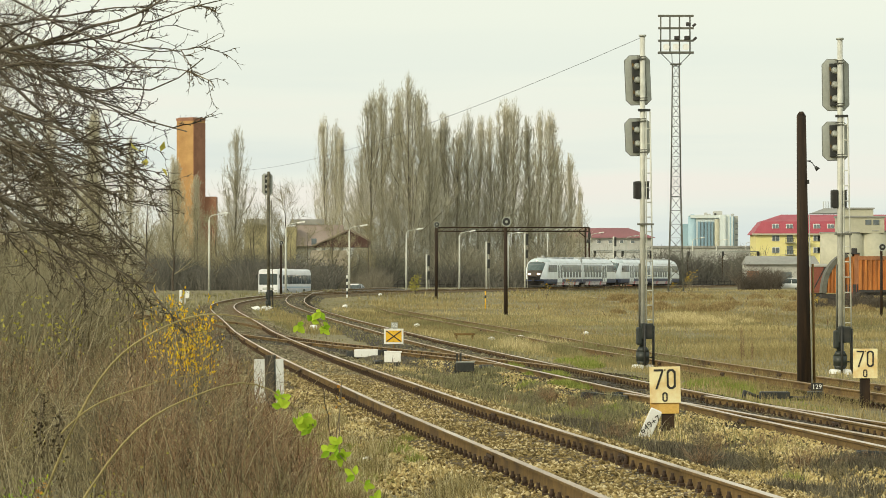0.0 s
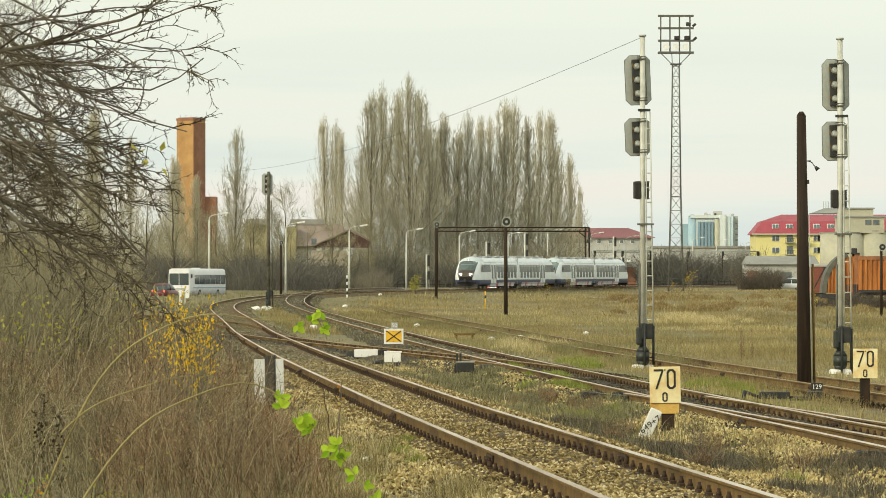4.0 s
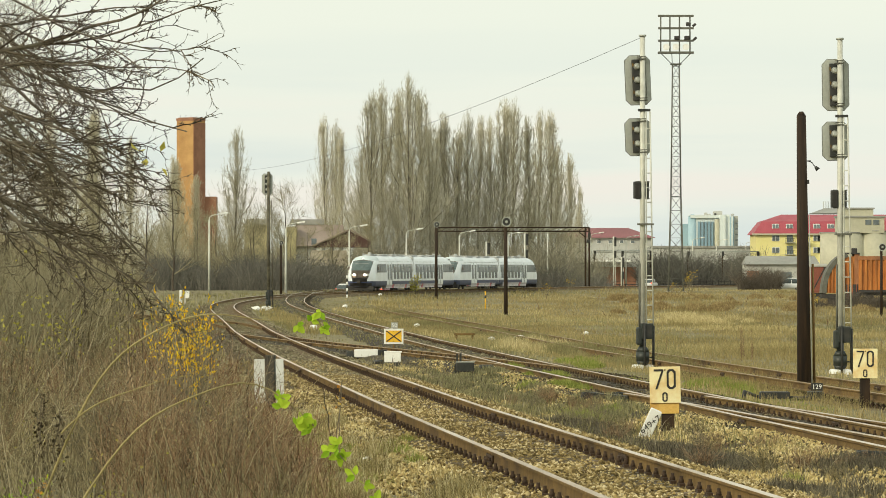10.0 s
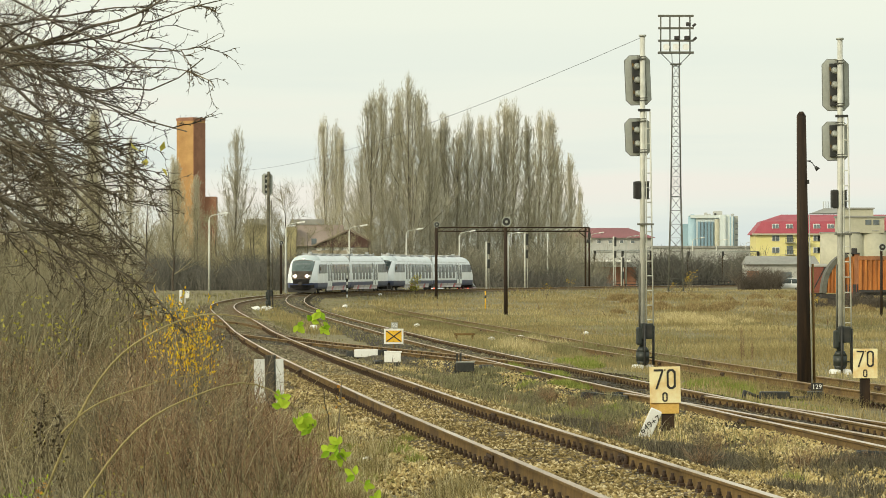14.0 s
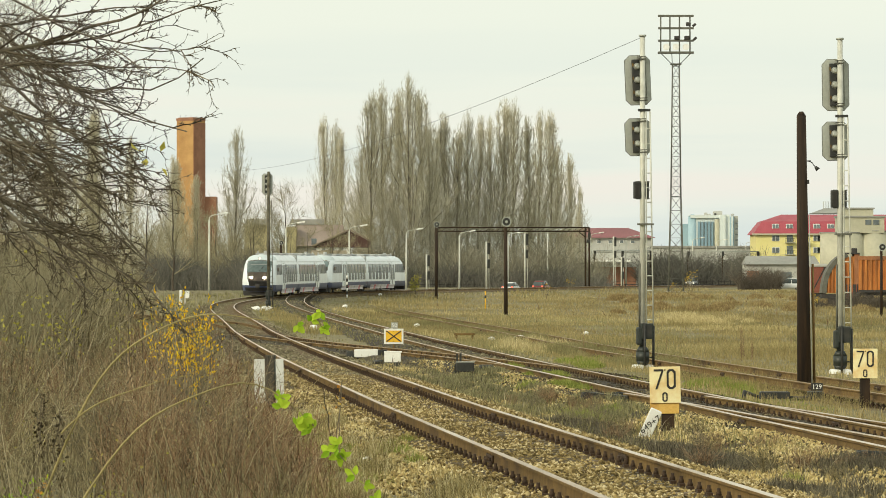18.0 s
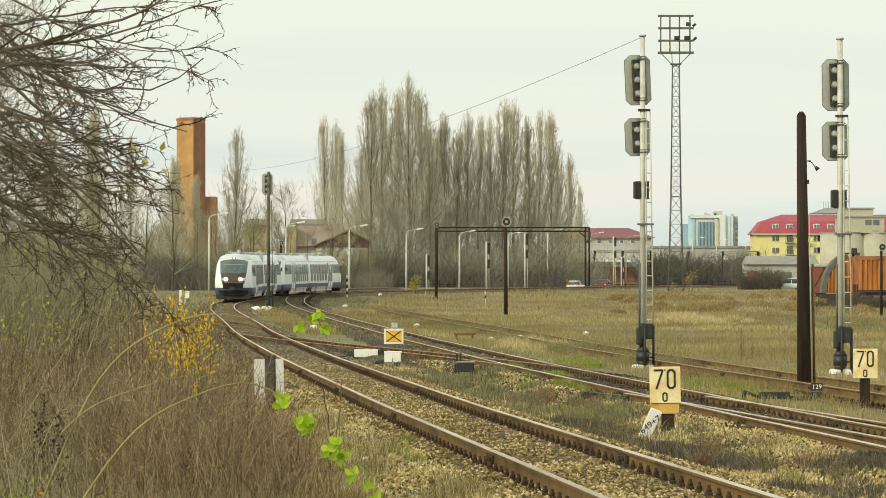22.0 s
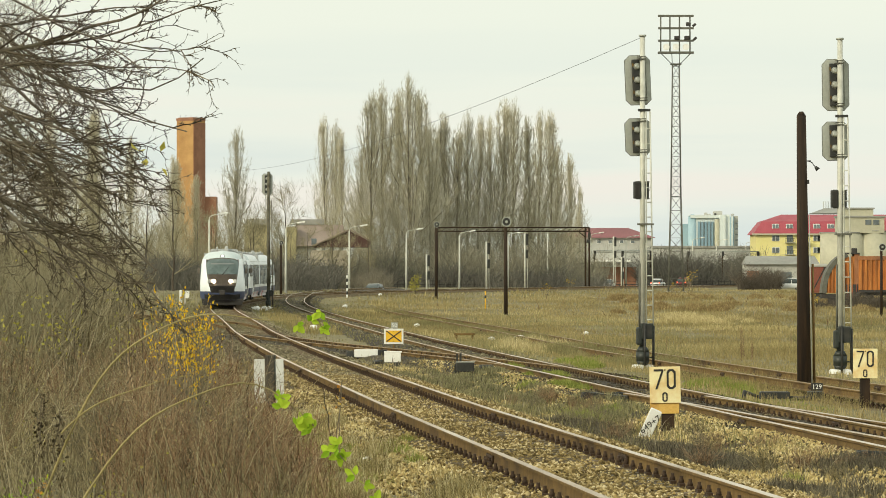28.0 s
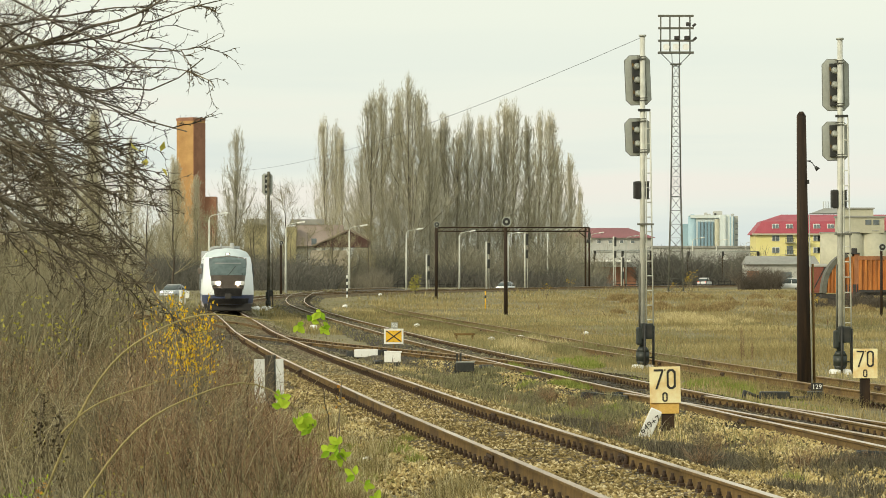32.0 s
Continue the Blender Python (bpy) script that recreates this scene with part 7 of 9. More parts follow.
# ---- goods wagons ----
def make_wagons():
    y = 350.0
    s = y / 7000
    X = lambda px: (px - 784) * s
    base = sz(36.0, y) + 0.12
    # open wagons with upright staves
    def open_wagon(px0, px1, yy):
        th = empty("goods_wagon", pose(0, yy, base) @ Matrix.Diagonal((1, 1, 1.09, 1)), "rust-orange open goods wagon with upright ribs", "goods wagon", "goods wagons")
        a, b = X(px0), X(px1)
        boxed("underframe", ((a + b) / 2, 1.3, 0.95), (b - a, 2.2, 0.3), M_TUNDER, th)
        boxed("side_wall", ((a + b) / 2, 0.1, 2.45), (b - a, 0.12, 2.6), M_OCHRE, th)
        boxed("top_rail", ((a + b) / 2, 0.05, 3.85), (b - a + 0.1, 0.3, 0.30), M_RUSTPANEL, th)
        boxed("bottom_rail", ((a + b) / 2, 0.0, 1.15), (b - a, 0.2, 0.2), M_TUNDER, th)
        n = max(4, int((b - a) / 0.42))
        for i in range(n):
            xx = a + (b - a) * (i + 0.5) / n
            boxed("rib", (xx, -0.02, 2.45), (0.16, 0.14, 2.6), M_OCHRE, th, bevel=0.02)
        for xx in (a + 1.0, b - 1.0):
            bm = bmesh.new()
            rod(bm, (xx, 0.3, 0.45), (xx, 0.45, 0.45), 0.46, seg=18)
            part("wheel", bm, M_TUNDER, th)

    open_wagon(1520, 1640, y)
    # a round-ended wagon: a dark arched end ring, a ribbed wall, a plain rusty panel
    th = empty("hopper_wagon", pose(0, y + 14, base), "round-ended rusty wagon with orange ribs and a dark arch", "goods wagon", "goods wagons")
    k = (y + 14) / y
    a, b = X(1455) * k, X(1522) * k
    top, low = 4.75, 1.05
    arch = [(a + 2.6 * (1 - math.cos(t)), low + (top - low) * math.sin(t)) for t in np.linspace(0.0, 1.45, 9)]
    rise = lambda x: float(np.interp(x, [p[0] for p in arch], [p[1] for p in arch]))
    inner = [(a + 0.42 + 2.3 * (1 - math.cos(t)), low + (top - low - 0.36) * math.sin(t)) for t in np.linspace(0.0, 1.45, 9)]
    for i in range(8):
        bm = bmesh.new()
        plate(bm, [arch[i], arch[i + 1], inner[i + 1], inner[i]], 2.6, pose(0, 1.3, 0))
        part("arch_segment", bm, M_LATTICE, th, "dark weathered end arch")
    xm = a + 3.0
    bm = bmesh.new()
    plate(bm, [(a + 0.4, low), (xm, low)] + [(x, max(rise(x) - 0.3, low + 0.05)) for x in np.linspace(xm, a + 0.5, 7)], 2.3, pose(0, 1.3, 0))
    part("ribbed_wall", bm, M_OCHRE, th)
    for i in range(7):
        x = a + 0.62 + i * 0.36
        h = min(rise(x), 4.25) - 0.45 - low
        boxed("rib", (x, 0.09, low + h / 2), (0.15, 0.14, h), M_OCHRE, th, bevel=0.02)
    boxed("end_panel", ((xm + b) / 2, 1.3, 2.85), (b - xm, 2.3, 3.6), M_RUSTPANEL, th, "plain rusty brown panel")
    boxed("roof_edge", ((xm + b) / 2 - 0.5, 1.3, 4.70), (b - xm + 1.0, 2.5, 0.14), M_TUNDER, th)
    boxed("ladder_frame", (b - 0.7, 0.1, 1.2), (1.1, 0.08, 1.3), M_TUNDER, th)
    for i in range(3):
        boxed("ladder_bar", (b - 1.1 + i * 0.4, 0.04, 1.2), (0.06, 0.06, 1.3), M_OXIDE, th)
    boxed("underframe", ((a + b) / 2, 1.2, 0.75), (b - a, 2.0, 0.4), M_TUNDER, th)
    for x in (a + 1.0, b - 1.1):
        bm = bmesh.new()
        rod(bm, (x, 0.3, 0.45), (x, 0.45, 0.45), 0.46, seg=18)
        part("wheel", bm, M_TUNDER, th)
    boxed("hatch", (a + 3.1, 1.3, 4.95), (0.5, 0.6, 0.5), M_TUNDER, th, bevel=0.1)
    th = empty("box_wagon", pose(0, y + 26, base), "dark red box wagon with diagonal bracing", "goods wagon", "goods wagons")
    a, b = X(1436) * (y + 26) / y, X(1462) * (y + 26) / y
    boxed("body", ((a + b) / 2, 1.3, 2.3), (b - a, 2.4, 2.5), M_OXIDE, th)
    boxed("roof", ((a + b) / 2, 1.3, 3.65), (b - a + 0.2, 2.7, 0.3), M_GWALL, th, bevel=0.1)
    boxed("diagonal_brace", ((a + b) / 2, 0.05, 2.3), (0.12, 0.08, 2.7), M_TUNDER, th, ry=28)
    boxed("door_frame", ((a + b) / 2, 0.06, 2.3), (0.9, 0.06, 2.3), M_OXIDE, th)
    boxed("underframe", ((a + b) / 2, 1.3, 0.8), (b - a, 2.0, 0.4), M_TUNDER, th)


make_wagons()

for bx, yy, mt, lb in ((1396, 560, M_CARWHITE, "parked white van by the far shed"), (1307, 660, M_CARSILVER, "parked pale car beyond the field"), (1289, 668, M_CARWHITE, "parked white car beyond the field")):
    pc = motor_car(lb, mt, 1.1)
    pc["group"] = "parked cars"
    X = at_bearing(bx, yy)
    pc.matrix_basis = pose(X, yy, sz(X, yy), 0, 0, 170)


def make_fence():
    y0 = 545.0
    th = empty("yard_fence", Matrix.Identity(4), "low dark rail fence along the far side of the yard", "fence")
    a, b = at_bearing(640, y0), at_bearing(1345, y0 + 60)
    n = 62
    for i in range(n):
        t = i / (n - 1)
        x, y = a + (b - a) * t, y0 + 60 * t
        boxed("fence_post", (x, y, sz(x, y) + 0.5), (0.12, 0.12, 1.1), M_TUNDER, th)
    for zz in (0.45, 0.95):
        rodded("fence_rail", (a, y0, sz(a, y0) + zz), (b, y0 + 60, sz(b, y0 + 60) + zz), 0.05, M_TUNDER, th, seg=5)


make_fence()


def make_wire():
    a = Vector((5.76, 115.8, sz(5.845, 115.8) + 9.7))
    y2 = 330.0
    b = Vector((at_bearing(380, y2), y2, 1.7 + (498 - 303) / 7000 * y2))
    n = 24
    pts = [a.lerp(b, i / n) - Vector((0, 0, 1.1 * 4 * (i / n) * (1 - i / n))) for i in range(n + 1)]
    me = np_mesh("overhead_wire", *tubes(np.array([[tuple(p) for p in pts]]), np.full((1, n + 1), 0.007), 4))
    tagged(part_mesh("overhead_wire", me, M_BLACK), "single sagging overhead wire from the signal mast", "wire")


make_wire()

# ---- low growth ----
def off_main(x, y):
    return x - np.interp(y, MAIN[2], MAIN[1])


def clear_of(x, y, line, half):
    d = x - np.interp(y, line[2], line[1])
    inside = (y > line[2][0] - 1) & (y < line[2][-1])
    return ~(inside & (np.abs(d) < half))


def drift(x, y, seed):
    """Smooth uneven patches a few metres across and many metres deep, from -1 to 1."""
    r = np.random.default_rng(seed)
    f = 0.0
    for a, k in zip(r.uniform(0, 6.283, 9), r.uniform(0.25, 1.6, 9)):
        f = f + np.sin(k * (x * np.cos(a) + y / 6 * np.sin(a)) + a * 7) / k ** 0.4
    return np.clip(f / 4.0, -1, 1)


def blade_field(name, n, y0, y1, side0, side1, h, w, material, label, seed, keep=None, power=0.0, hvar=0.5):
    """Blades scattered evenly over the view between two bearings; w in metres at 100 m, never thinner than near the eye."""
    rng = np.random.default_rng(seed)
    y = 1 / (1 / y1 + (1 / y0 - 1 / y1) * rng.uniform(0, 1, n)) if power == 0 else y0 * (y1 / y0) ** rng.uniform(0, 1, n)
    x = y * rng.uniform(side0, side1, n)
    ok = np.ones(n, bool) if keep is None else keep(x, y)
    patch = drift(x, y, seed)
    ok &= rng.uniform(-1.3, 1, n) < patch + 0.6
    x, y = x[ok], y[ok]
    z = ground_top(x, y)
    hh = h * rng.uniform(1 - hvar, 1 + hvar, len(x)) * (0.75 + 0.4 * patch[ok])
    ww = np.maximum(0.006, w * y / 100) * rng.uniform(0.6, 1.3, len(x))
    v, f = blades(x, y, z, hh, ww, 0.5, rng)
    tagged(part_mesh(name, np_mesh(name, v, f), material), label, "grass", kind="stuff")


def open_ground(x, y):
    return clear_of(x, y, MAIN, 1.75) & clear_of(x, y, SECOND, 1.35) & clear_of(x, y, CROSS, 1.35) & clear_of(x, y, FORK, 1.2)


def right_of_main(lo, hi):
    return lambda x, y: open_ground(x, y) & (off_main(x, y) > lo) & (off_main(x, y) < hi)


M_RUSSET = stuff_mat("russet_grass", [(0.195, 0.15, 0.07), (0.285, 0.228, 0.106), (0.41, 0.335, 0.165), (0.64, 0.545, 0.30)], scale=0.08, translucent=0.3, single=0.4)
M_VERGE = stuff_mat("mixed_verge_grass", [(0.09, 0.07, 0.03), (0.26, 0.215, 0.09), (0.50, 0.42, 0.21), (0.86, 0.79, 0.52)], scale=0.7, translucent=0.25)
# the wide field beyond the siding
blade_field("field_grass", 230000, 86, 540, -0.06, 0.125, 0.24, 0.013, M_FIELDGRASS, "rough straw-brown field grass", 21, keep=lambda x, y: open_ground(x, y) & (off_main(x, y) > 9.5) & clear_of(x, y, SIDING, 0.6), power=1)
blade_field("edge_grass", 90000, 170, 540, -0.06, 0.125, 0.34, 0.015, M_FIELDGRASS, "taller straw-brown grass along the curve", 22, keep=lambda x, y: open_ground(x, y) & (off_main(x, y) > 2.4) & (off_main(x, y) < 10.5) & clear_of(x, y, SECOND, 2.0) & clear_of(x, y, MAIN, 2.3) & clear_of(x, y, SIDING, 0.7), power=1)
blade_field("curve_grass", 60000, 170, 470, -0.075, 0.1, 0.2, 0.018, M_OLIVEGRASS, "straw grass inside the curve of the tracks", 28, keep=lambda x, y: open_ground(x, y) & (off_main(x, y) > 2.0) & (off_main(x, y) < 10), power=1)
blade_field("straw_grass", 30000, 150, 480, -0.06, 0.125, 0.22, 0.022, M_DRYGRASS, "pale straw tufts in the field", 22, keep=lambda x, y: open_ground(x, y) & (off_main(x, y) > 8) & (drift(x, y, 71) > 0.3), power=1)
blade_field("tall_grass", 40000, 260, 440, -0.03, 0.125, 0.32, 0.010, M_RUSSET, "tall russet and straw grass inside the bend", 31, keep=lambda x, y: open_ground(x, y) & (off_main(x, y) > 6.5) & (drift(x, y, 72) > -0.1), power=1)
# between the tracks
blade_field("track_weeds", 62000, 36, 330, -0.07, 0.125, 0.14, 0.016, M_GREYWEED, "low grey-green weeds between the tracks", 23, keep=right_of_main(1.75, 10.5))
blade_field("green_grass", 46000, 60, 170, 0.0, 0.125, 0.085, 0.020, M_GREENGRASS, "patches of short green grass", 24, keep=lambda x, y: open_ground(x, y) & (off_main(x, y) > 2.6) & (off_main(x, y) < 12) & (drift(x, y * 1.5, 73) > 0.05))
blade_field("dry_grass", 26000, 60, 330, -0.06, 0.125, 0.22, 0.015, M_DRYGRASS, "dry straw grass along the siding", 25, keep=lambda x, y: open_ground(x, y) & (off_main(x, y) > 6.2) & (off_main(x, y) < 13) & clear_of(x, y, SIDING, 0.8))
blade_field("bed_weeds", 40000, 150, 430, -0.075, 0.06, 0.07, 0.022, M_GREYWEED, "sparse dull weeds grown into the ballast of the bend", 30, keep=lambda x, y: ~clear_of(x, y, MAIN, 2.2) | ~clear_of(x, y, SECOND, 2.2), power=1)
blade_field("olive_growth", 70000, 100, 300, -0.05, 0.125, 0.30, 0.009, M_OLIVEGRASS, "hazy olive-grey dead growth in the field", 32, keep=lambda x, y: open_ground(x, y) & (off_main(x, y) > 8.0) & clear_of(x, y, SIDING, 0.4) & (drift(x, y, 74) > -0.35), power=1)
# left verge of the main track
blade_field("verge_grass", 60000, 31, 110, -0.075, 0.03, 0.2, 0.019, M_VERGE, "dry verge grass beside the ballast", 26, keep=lambda x, y: (off_main(x, y) < -1.4) & (off_main(x, y) > -4.2))
blade_field("verge_green", 22000, 33, 62, -0.06, 0.03, 0.2, 0.014, M_GREENGRASS, "green tufts at the track's edge", 27, keep=lambda x, y: (off_main(x, y) < -1.9) & (off_main(x, y) > -3.6) & (np.sin(x * 2.3 + y * 0.5) > 0.1))
blade_field("bank_grass", 30000, 110, 420, -0.118, -0.01, 0.3, 0.016, M_OLIVEGRASS, "dry grass along the outer side of the curve", 29, keep=lambda x, y: (off_main(x, y) < -1.8) & (off_main(x, y) > -14), power=1)


def tufts(name, spots, n, material, label, seed, h=0.16, spread=0.22):
    """Dense round clumps of blades: (x, y, size) each."""
    rng = np.random.default_rng(seed)
    xs, ys, hs = [], [], []
    for x, y, k in spots:
        m = int(n * k)
        r, a = spread * k * np.sqrt(rng.uniform(0, 1, m)), rng.uniform(0, 6.283, m)
        xs.append(x + r * np.cos(a)), ys.append(y + 3.0 * r * np.sin(a))
        hs.append(h * k ** 0.5 * rng.uniform(0.5, 1.2, m) * (1.1 - 0.6 * (r / (spread * k)) ** 2))
    x, y, hh = np.concatenate(xs), np.concatenate(ys), np.concatenate(hs)
    v, f = blades(x, y, ground_top(x, y), hh, 0.00018 * y * rng.uniform(0.6, 1.3, len(x)), 0.7, rng)
    tagged(part_mesh(name, np_mesh(name, v, f), material), label, "grass", kind="stuff")


def line_growth(name, line, s0, s1, n, offs, h, w, material, label, seed):
    """Rank grass along a track, thick in places and thin in others."""
    rng = np.random.default_rng(seed)
    s = s0 * (s1 / s0) ** rng.uniform(0, 1, n)
    o = rng.choice(offs, n) + rng.normal(0, 0.16, n)
    x, y, th = along(line, s, o)
    patch = drift(x * 0.4, y, seed)
    ok = rng.uniform(-1, 1, n) < patch + 0.55
    x, y = x[ok], y[ok]
    v, f = blades(x, y, soil(x, y), h * rng.uniform(0.5, 1.25, len(x)) * (0.8 + 0.3 * patch[ok]), w * y / 100 * rng.uniform(0.6, 1.3, len(x)), 0.6, rng)
    tagged(part_mesh(name, np_mesh(name, v, f), material), label, "grass", kind="stuff")


line_growth("siding_growth", SIDING, 62, 255, 26000, [-1.4, -1.05, -0.45, 0.0, 0.45], 0.40, 0.010, M_OLIVEGRASS, "olive and straw grass growing over the siding", 34)
line_growth("siding_growth", SIDING, 20, 110, 9000, [-1.3, -0.4, 0.0, 0.4], 0.26, 0.009, M_FIELDGRASS, "thin straw grass between the siding rails", 35)
line_growth("spur_growth", SPUR, 8, 60, 4000, [-0.4, 0.0, 0.4, 1.2], 0.30, 0.010, M_OLIVEGRASS, "dull grass between the spur rails", 36)
M_RUSSETWEED = stuff_mat("russet_weeds", [(0.175, 0.118, 0.055), (0.26, 0.188, 0.088), (0.36, 0.275, 0.13), (0.50, 0.40, 0.20)], scale=0.1, translucent=0.2)
M_FRESH = stuff_mat("fresh_green_grass", [(0.13, 0.165, 0.036), (0.215, 0.26, 0.052), (0.33, 0.365, 0.088), (0.48, 0.46, 0.18)], scale=0.8, translucent=0.3)
rng_t = np.random.default_rng(91)
SPOTS = [(-0.63, 46.9, 1.2), (-0.5, 46.2, 0.8), (-0.86, 41.9, 0.9), (-0.3, 43.9, 0.7), (-0.45, 49.5, 0.8), (-1.2, 49.5, 0.6), (2.36, 64.6, 1.6), (2.8, 67.3, 1.5), (2.1, 66.5, 1.0), (3.9, 43.9, 0.8)]
SPOTS += [(4.1 + rng_t.uniform(-0.5, 2.4), 129 - rng_t.uniform(-6, 12), rng_t.uniform(1.2, 2.2)) for _ in range(11)]
SPOTS += [(6.2 + rng_t.uniform(-0.4, 1.2), 98 - rng_t.uniform(-2, 11), rng_t.uniform(1.0, 2.0)) for _ in range(16)]
SPOTS += [(1.9 + rng_t.uniform(-0.2, 1.2), 86 + rng_t.uniform(-6, 18), rng_t.uniform(0.8, 1.5)) for _ in range(12)]
tufts("green_tufts", SPOTS, 300, M_FRESH, "fresh green tufts of short grass", 92)
SPOTS = [(float(np.interp(y, MAIN[2], MAIN[1])) - o, y, k) for y, o, k in zip(rng_t.uniform(35, 62, 46), rng_t.uniform(1.55, 3.2, 46), rng_t.uniform(0.6, 1.4, 46))]
tufts("straw_tufts", SPOTS, 300, M_VERGE, "pale straw tufts at the ballast's foot", 93, 0.24)
SPOTS = [(rng_t.normal(17.3, 1.3), rng_t.normal(272, 13), rng_t.uniform(1.2, 3.2)) for _ in range(44)]
SPOTS += [(rng_t.uniform(2.6, 5.2), rng_t.uniform(150, 175), rng_t.uniform(1.5, 3.0)) for _ in range(14)]
M_STRAW = stuff_mat("bright_straw", [(0.36, 0.29, 0.135), (0.49, 0.405, 0.20), (0.62, 0.53, 0.285), (0.78, 0.69, 0.42)], scale=0.1, translucent=0.3)
tufts("straw_patches", SPOTS, 85, M_STRAW, "pale straw patches in the rough field", 94, 0.28, 0.3)
SPOTS = []
for _ in range(90):
    y = float(rng_t.uniform(310, 440))
    SPOTS.append((y * float(rng_t.uniform(0.04, 0.122)), y, float(rng_t.uniform(1.5, 4.0))))
tufts("russet_patches", SPOTS, 110, M_RUSSETWEED, "russet and brown weed patches in the field", 95, 0.3)
M_HEATH = stuff_mat("grey_heathery_growth", [(0.07, 0.066, 0.036), (0.16, 0.152, 0.080), (0.27, 0.255, 0.135), (0.42, 0.39, 0.23)], scale=0.5, translucent=0.15)
SPOTS = []
for _ in range(150):
    y = float(46 * (100 / 46) ** rng_t.uniform(0, 1))
    SPOTS.append((float(np.interp(y, MAIN[2], MAIN[1])) + float(rng_t.uniform(1.95, 4.4 if y > 63 else 2.7)), y, float(rng_t.uniform(0.7, 1.9))))
SPOTS = [p for p in SPOTS if abs(p[0] - float(np.interp(p[1], SECOND[2], SECOND[1]))) > 1.4]
M_DKHEATH = stuff_mat("dark_heather_growth", [(0.030, 0.026, 0.020), (0.08, 0.071, 0.052), (0.155, 0.138, 0.098), (0.30, 0.27, 0.19)], scale=0.5, translucent=0.1)
tufts("heath_tufts", [p for p in SPOTS if p[1] > 63], 260, M_HEATH, "soft grey-green heathery tufts between the tracks", 96, 0.15)
SPOTS += [(float(rng_t.uniform(3.3, 5.4)), float(rng_t.uniform(39.5, 47)), float(rng_t.uniform(0.7, 1.7))) for _ in range(34)]
tufts("heath_tufts", [p for p in SPOTS if p[1] <= 63], 260, M_DKHEATH, "dark grey heather beside the rail", 97, 0.15)
M_PALESTALK = stuff_mat("pale_stalks", [(0.24, 0.20, 0.12), (0.36, 0.31, 0.19), (0.50, 0.44, 0.29), (0.70, 0.64, 0.46)], scale=0.4)


def weeds(name, n, y0, y1, lo, hi, h0, h1, width, material, label, seed, side=3, rise=0.0, near_power=1.0, spread=0.30):
    rng = np.random.default_rng(seed)
    y = y0 * (y1 / y0) ** (rng.uniform(0, 1, n) ** near_power)
    o = rng.uniform(lo, hi, n)
    x = np.interp(y, MAIN[2], MAIN[1]) + o
    ok = x > -0.122 * y - 0.6
    x, y, o = x[ok], y[ok], o[ok]
    clump = 0.75 + 0.35 * np.sin(x * 1.9 + np.sin(y * 0.8)) * np.sin(y * 0.55 + x * 0.4)
    h = rng.uniform(h0, h1, len(x)) * clump * (1 + rise * np.clip(-o - 3, 0, 6) / 6)
    w = np.maximum(0.0025, width * y / 50) * rng.uniform(0.6, 1.4, len(x))
    h *= np.minimum(1.8, rng.gamma(6, 1 / 6, len(x)))
    me = brush_mesh(name, x, y, h, rng, w, side, spread)
    tagged(part_mesh(name, me, material), label, "brush", kind="stuff")


weeds("dead_weeds", 2700, 34, 75, -6.5, -3.0, 0.3, 0.8, 0.0050, M_WEED, "tangle of dead brown weed stalks", 41, 7, rise=0.9)
weeds("red_brush", 2300, 36, 95, -4.9, -2.7, 0.35, 0.85, 0.0050, M_REDWEED, "reddish leafless brush beside the track", 42, 7, rise=0.9)
weeds("dead_weeds", 3000, 60, 170, -16, -4.2, 0.5, 1.1, 0.0048, M_WEED, "dense dead brush on the bank", 43, 5, rise=0.7)
weeds("grey_brush", 4400, 70, 300, -24, -5.0, 0.6, 1.3, 0.0052, M_TWIG, "grey twiggy scrub receding along the line", 44, 4, rise=0.6)
weeds("red_brush", 900, 39, 60, -3.9, -2.6, 0.3, 0.62, 0.0046, M_REDWEED, "dense reddish twigs beside the marker post", 50, 7)
weeds("bent_stalks", 420, 36, 90, -6.6, -3.0, 0.4, 0.95, 0.0036, M_PALESTALK, "pale dry stalks lying across the brush", 48, 2, rise=0.8, spread=0.6)
weeds("low_weeds", 1300, 34, 60, -4.2, -2.4, 0.12, 0.34, 0.0045, M_REDWEED, "low russet weeds at the foot of the ballast", 45)
weeds("low_weeds", 1500, 38, 110, 1.8, 3.6, 0.10, 0.24, 0.004, M_TWIG, "dry grey weeds between the tracks", 46)
weeds("field_weeds", 90, 130, 420, 11, 42, 0.4, 0.9, 0.0035, M_REDWEED, "scattered brown weeds in the field", 47, 2)

# ---- shrubs and the near tree ----
def leaf_quads(p, size, rng, squash=0.55):
    """A small pointed leaf of four corners and a fold at each place."""
    n = len(p)
    d = rng.normal(size=(n, 3))
    d /= np.linalg.norm(d, axis=1, keepdims=True)
    q = rng.normal(size=(n, 3))
    q -= (q * d).sum(1, keepdims=True) * d
    q /= np.linalg.norm(q, axis=1, keepdims=True)
    up = np.cross(d, q)
    L = size * rng.uniform(0.6, 1.3, (n, 1))
    V = np.stack([p, p + d * L * 0.45 + q * L * squash * 0.5 + up * L * 0.1, p + d * L, p + d * L * 0.45 - q * L * squash * 0.5 + up * L * 0.1], 1)
    i = np.arange(n)[:, None] * 4
    return V.reshape(-1, 3), np.concatenate([i + np.array([0, 1, 2]), i + np.array([0, 2, 3])])


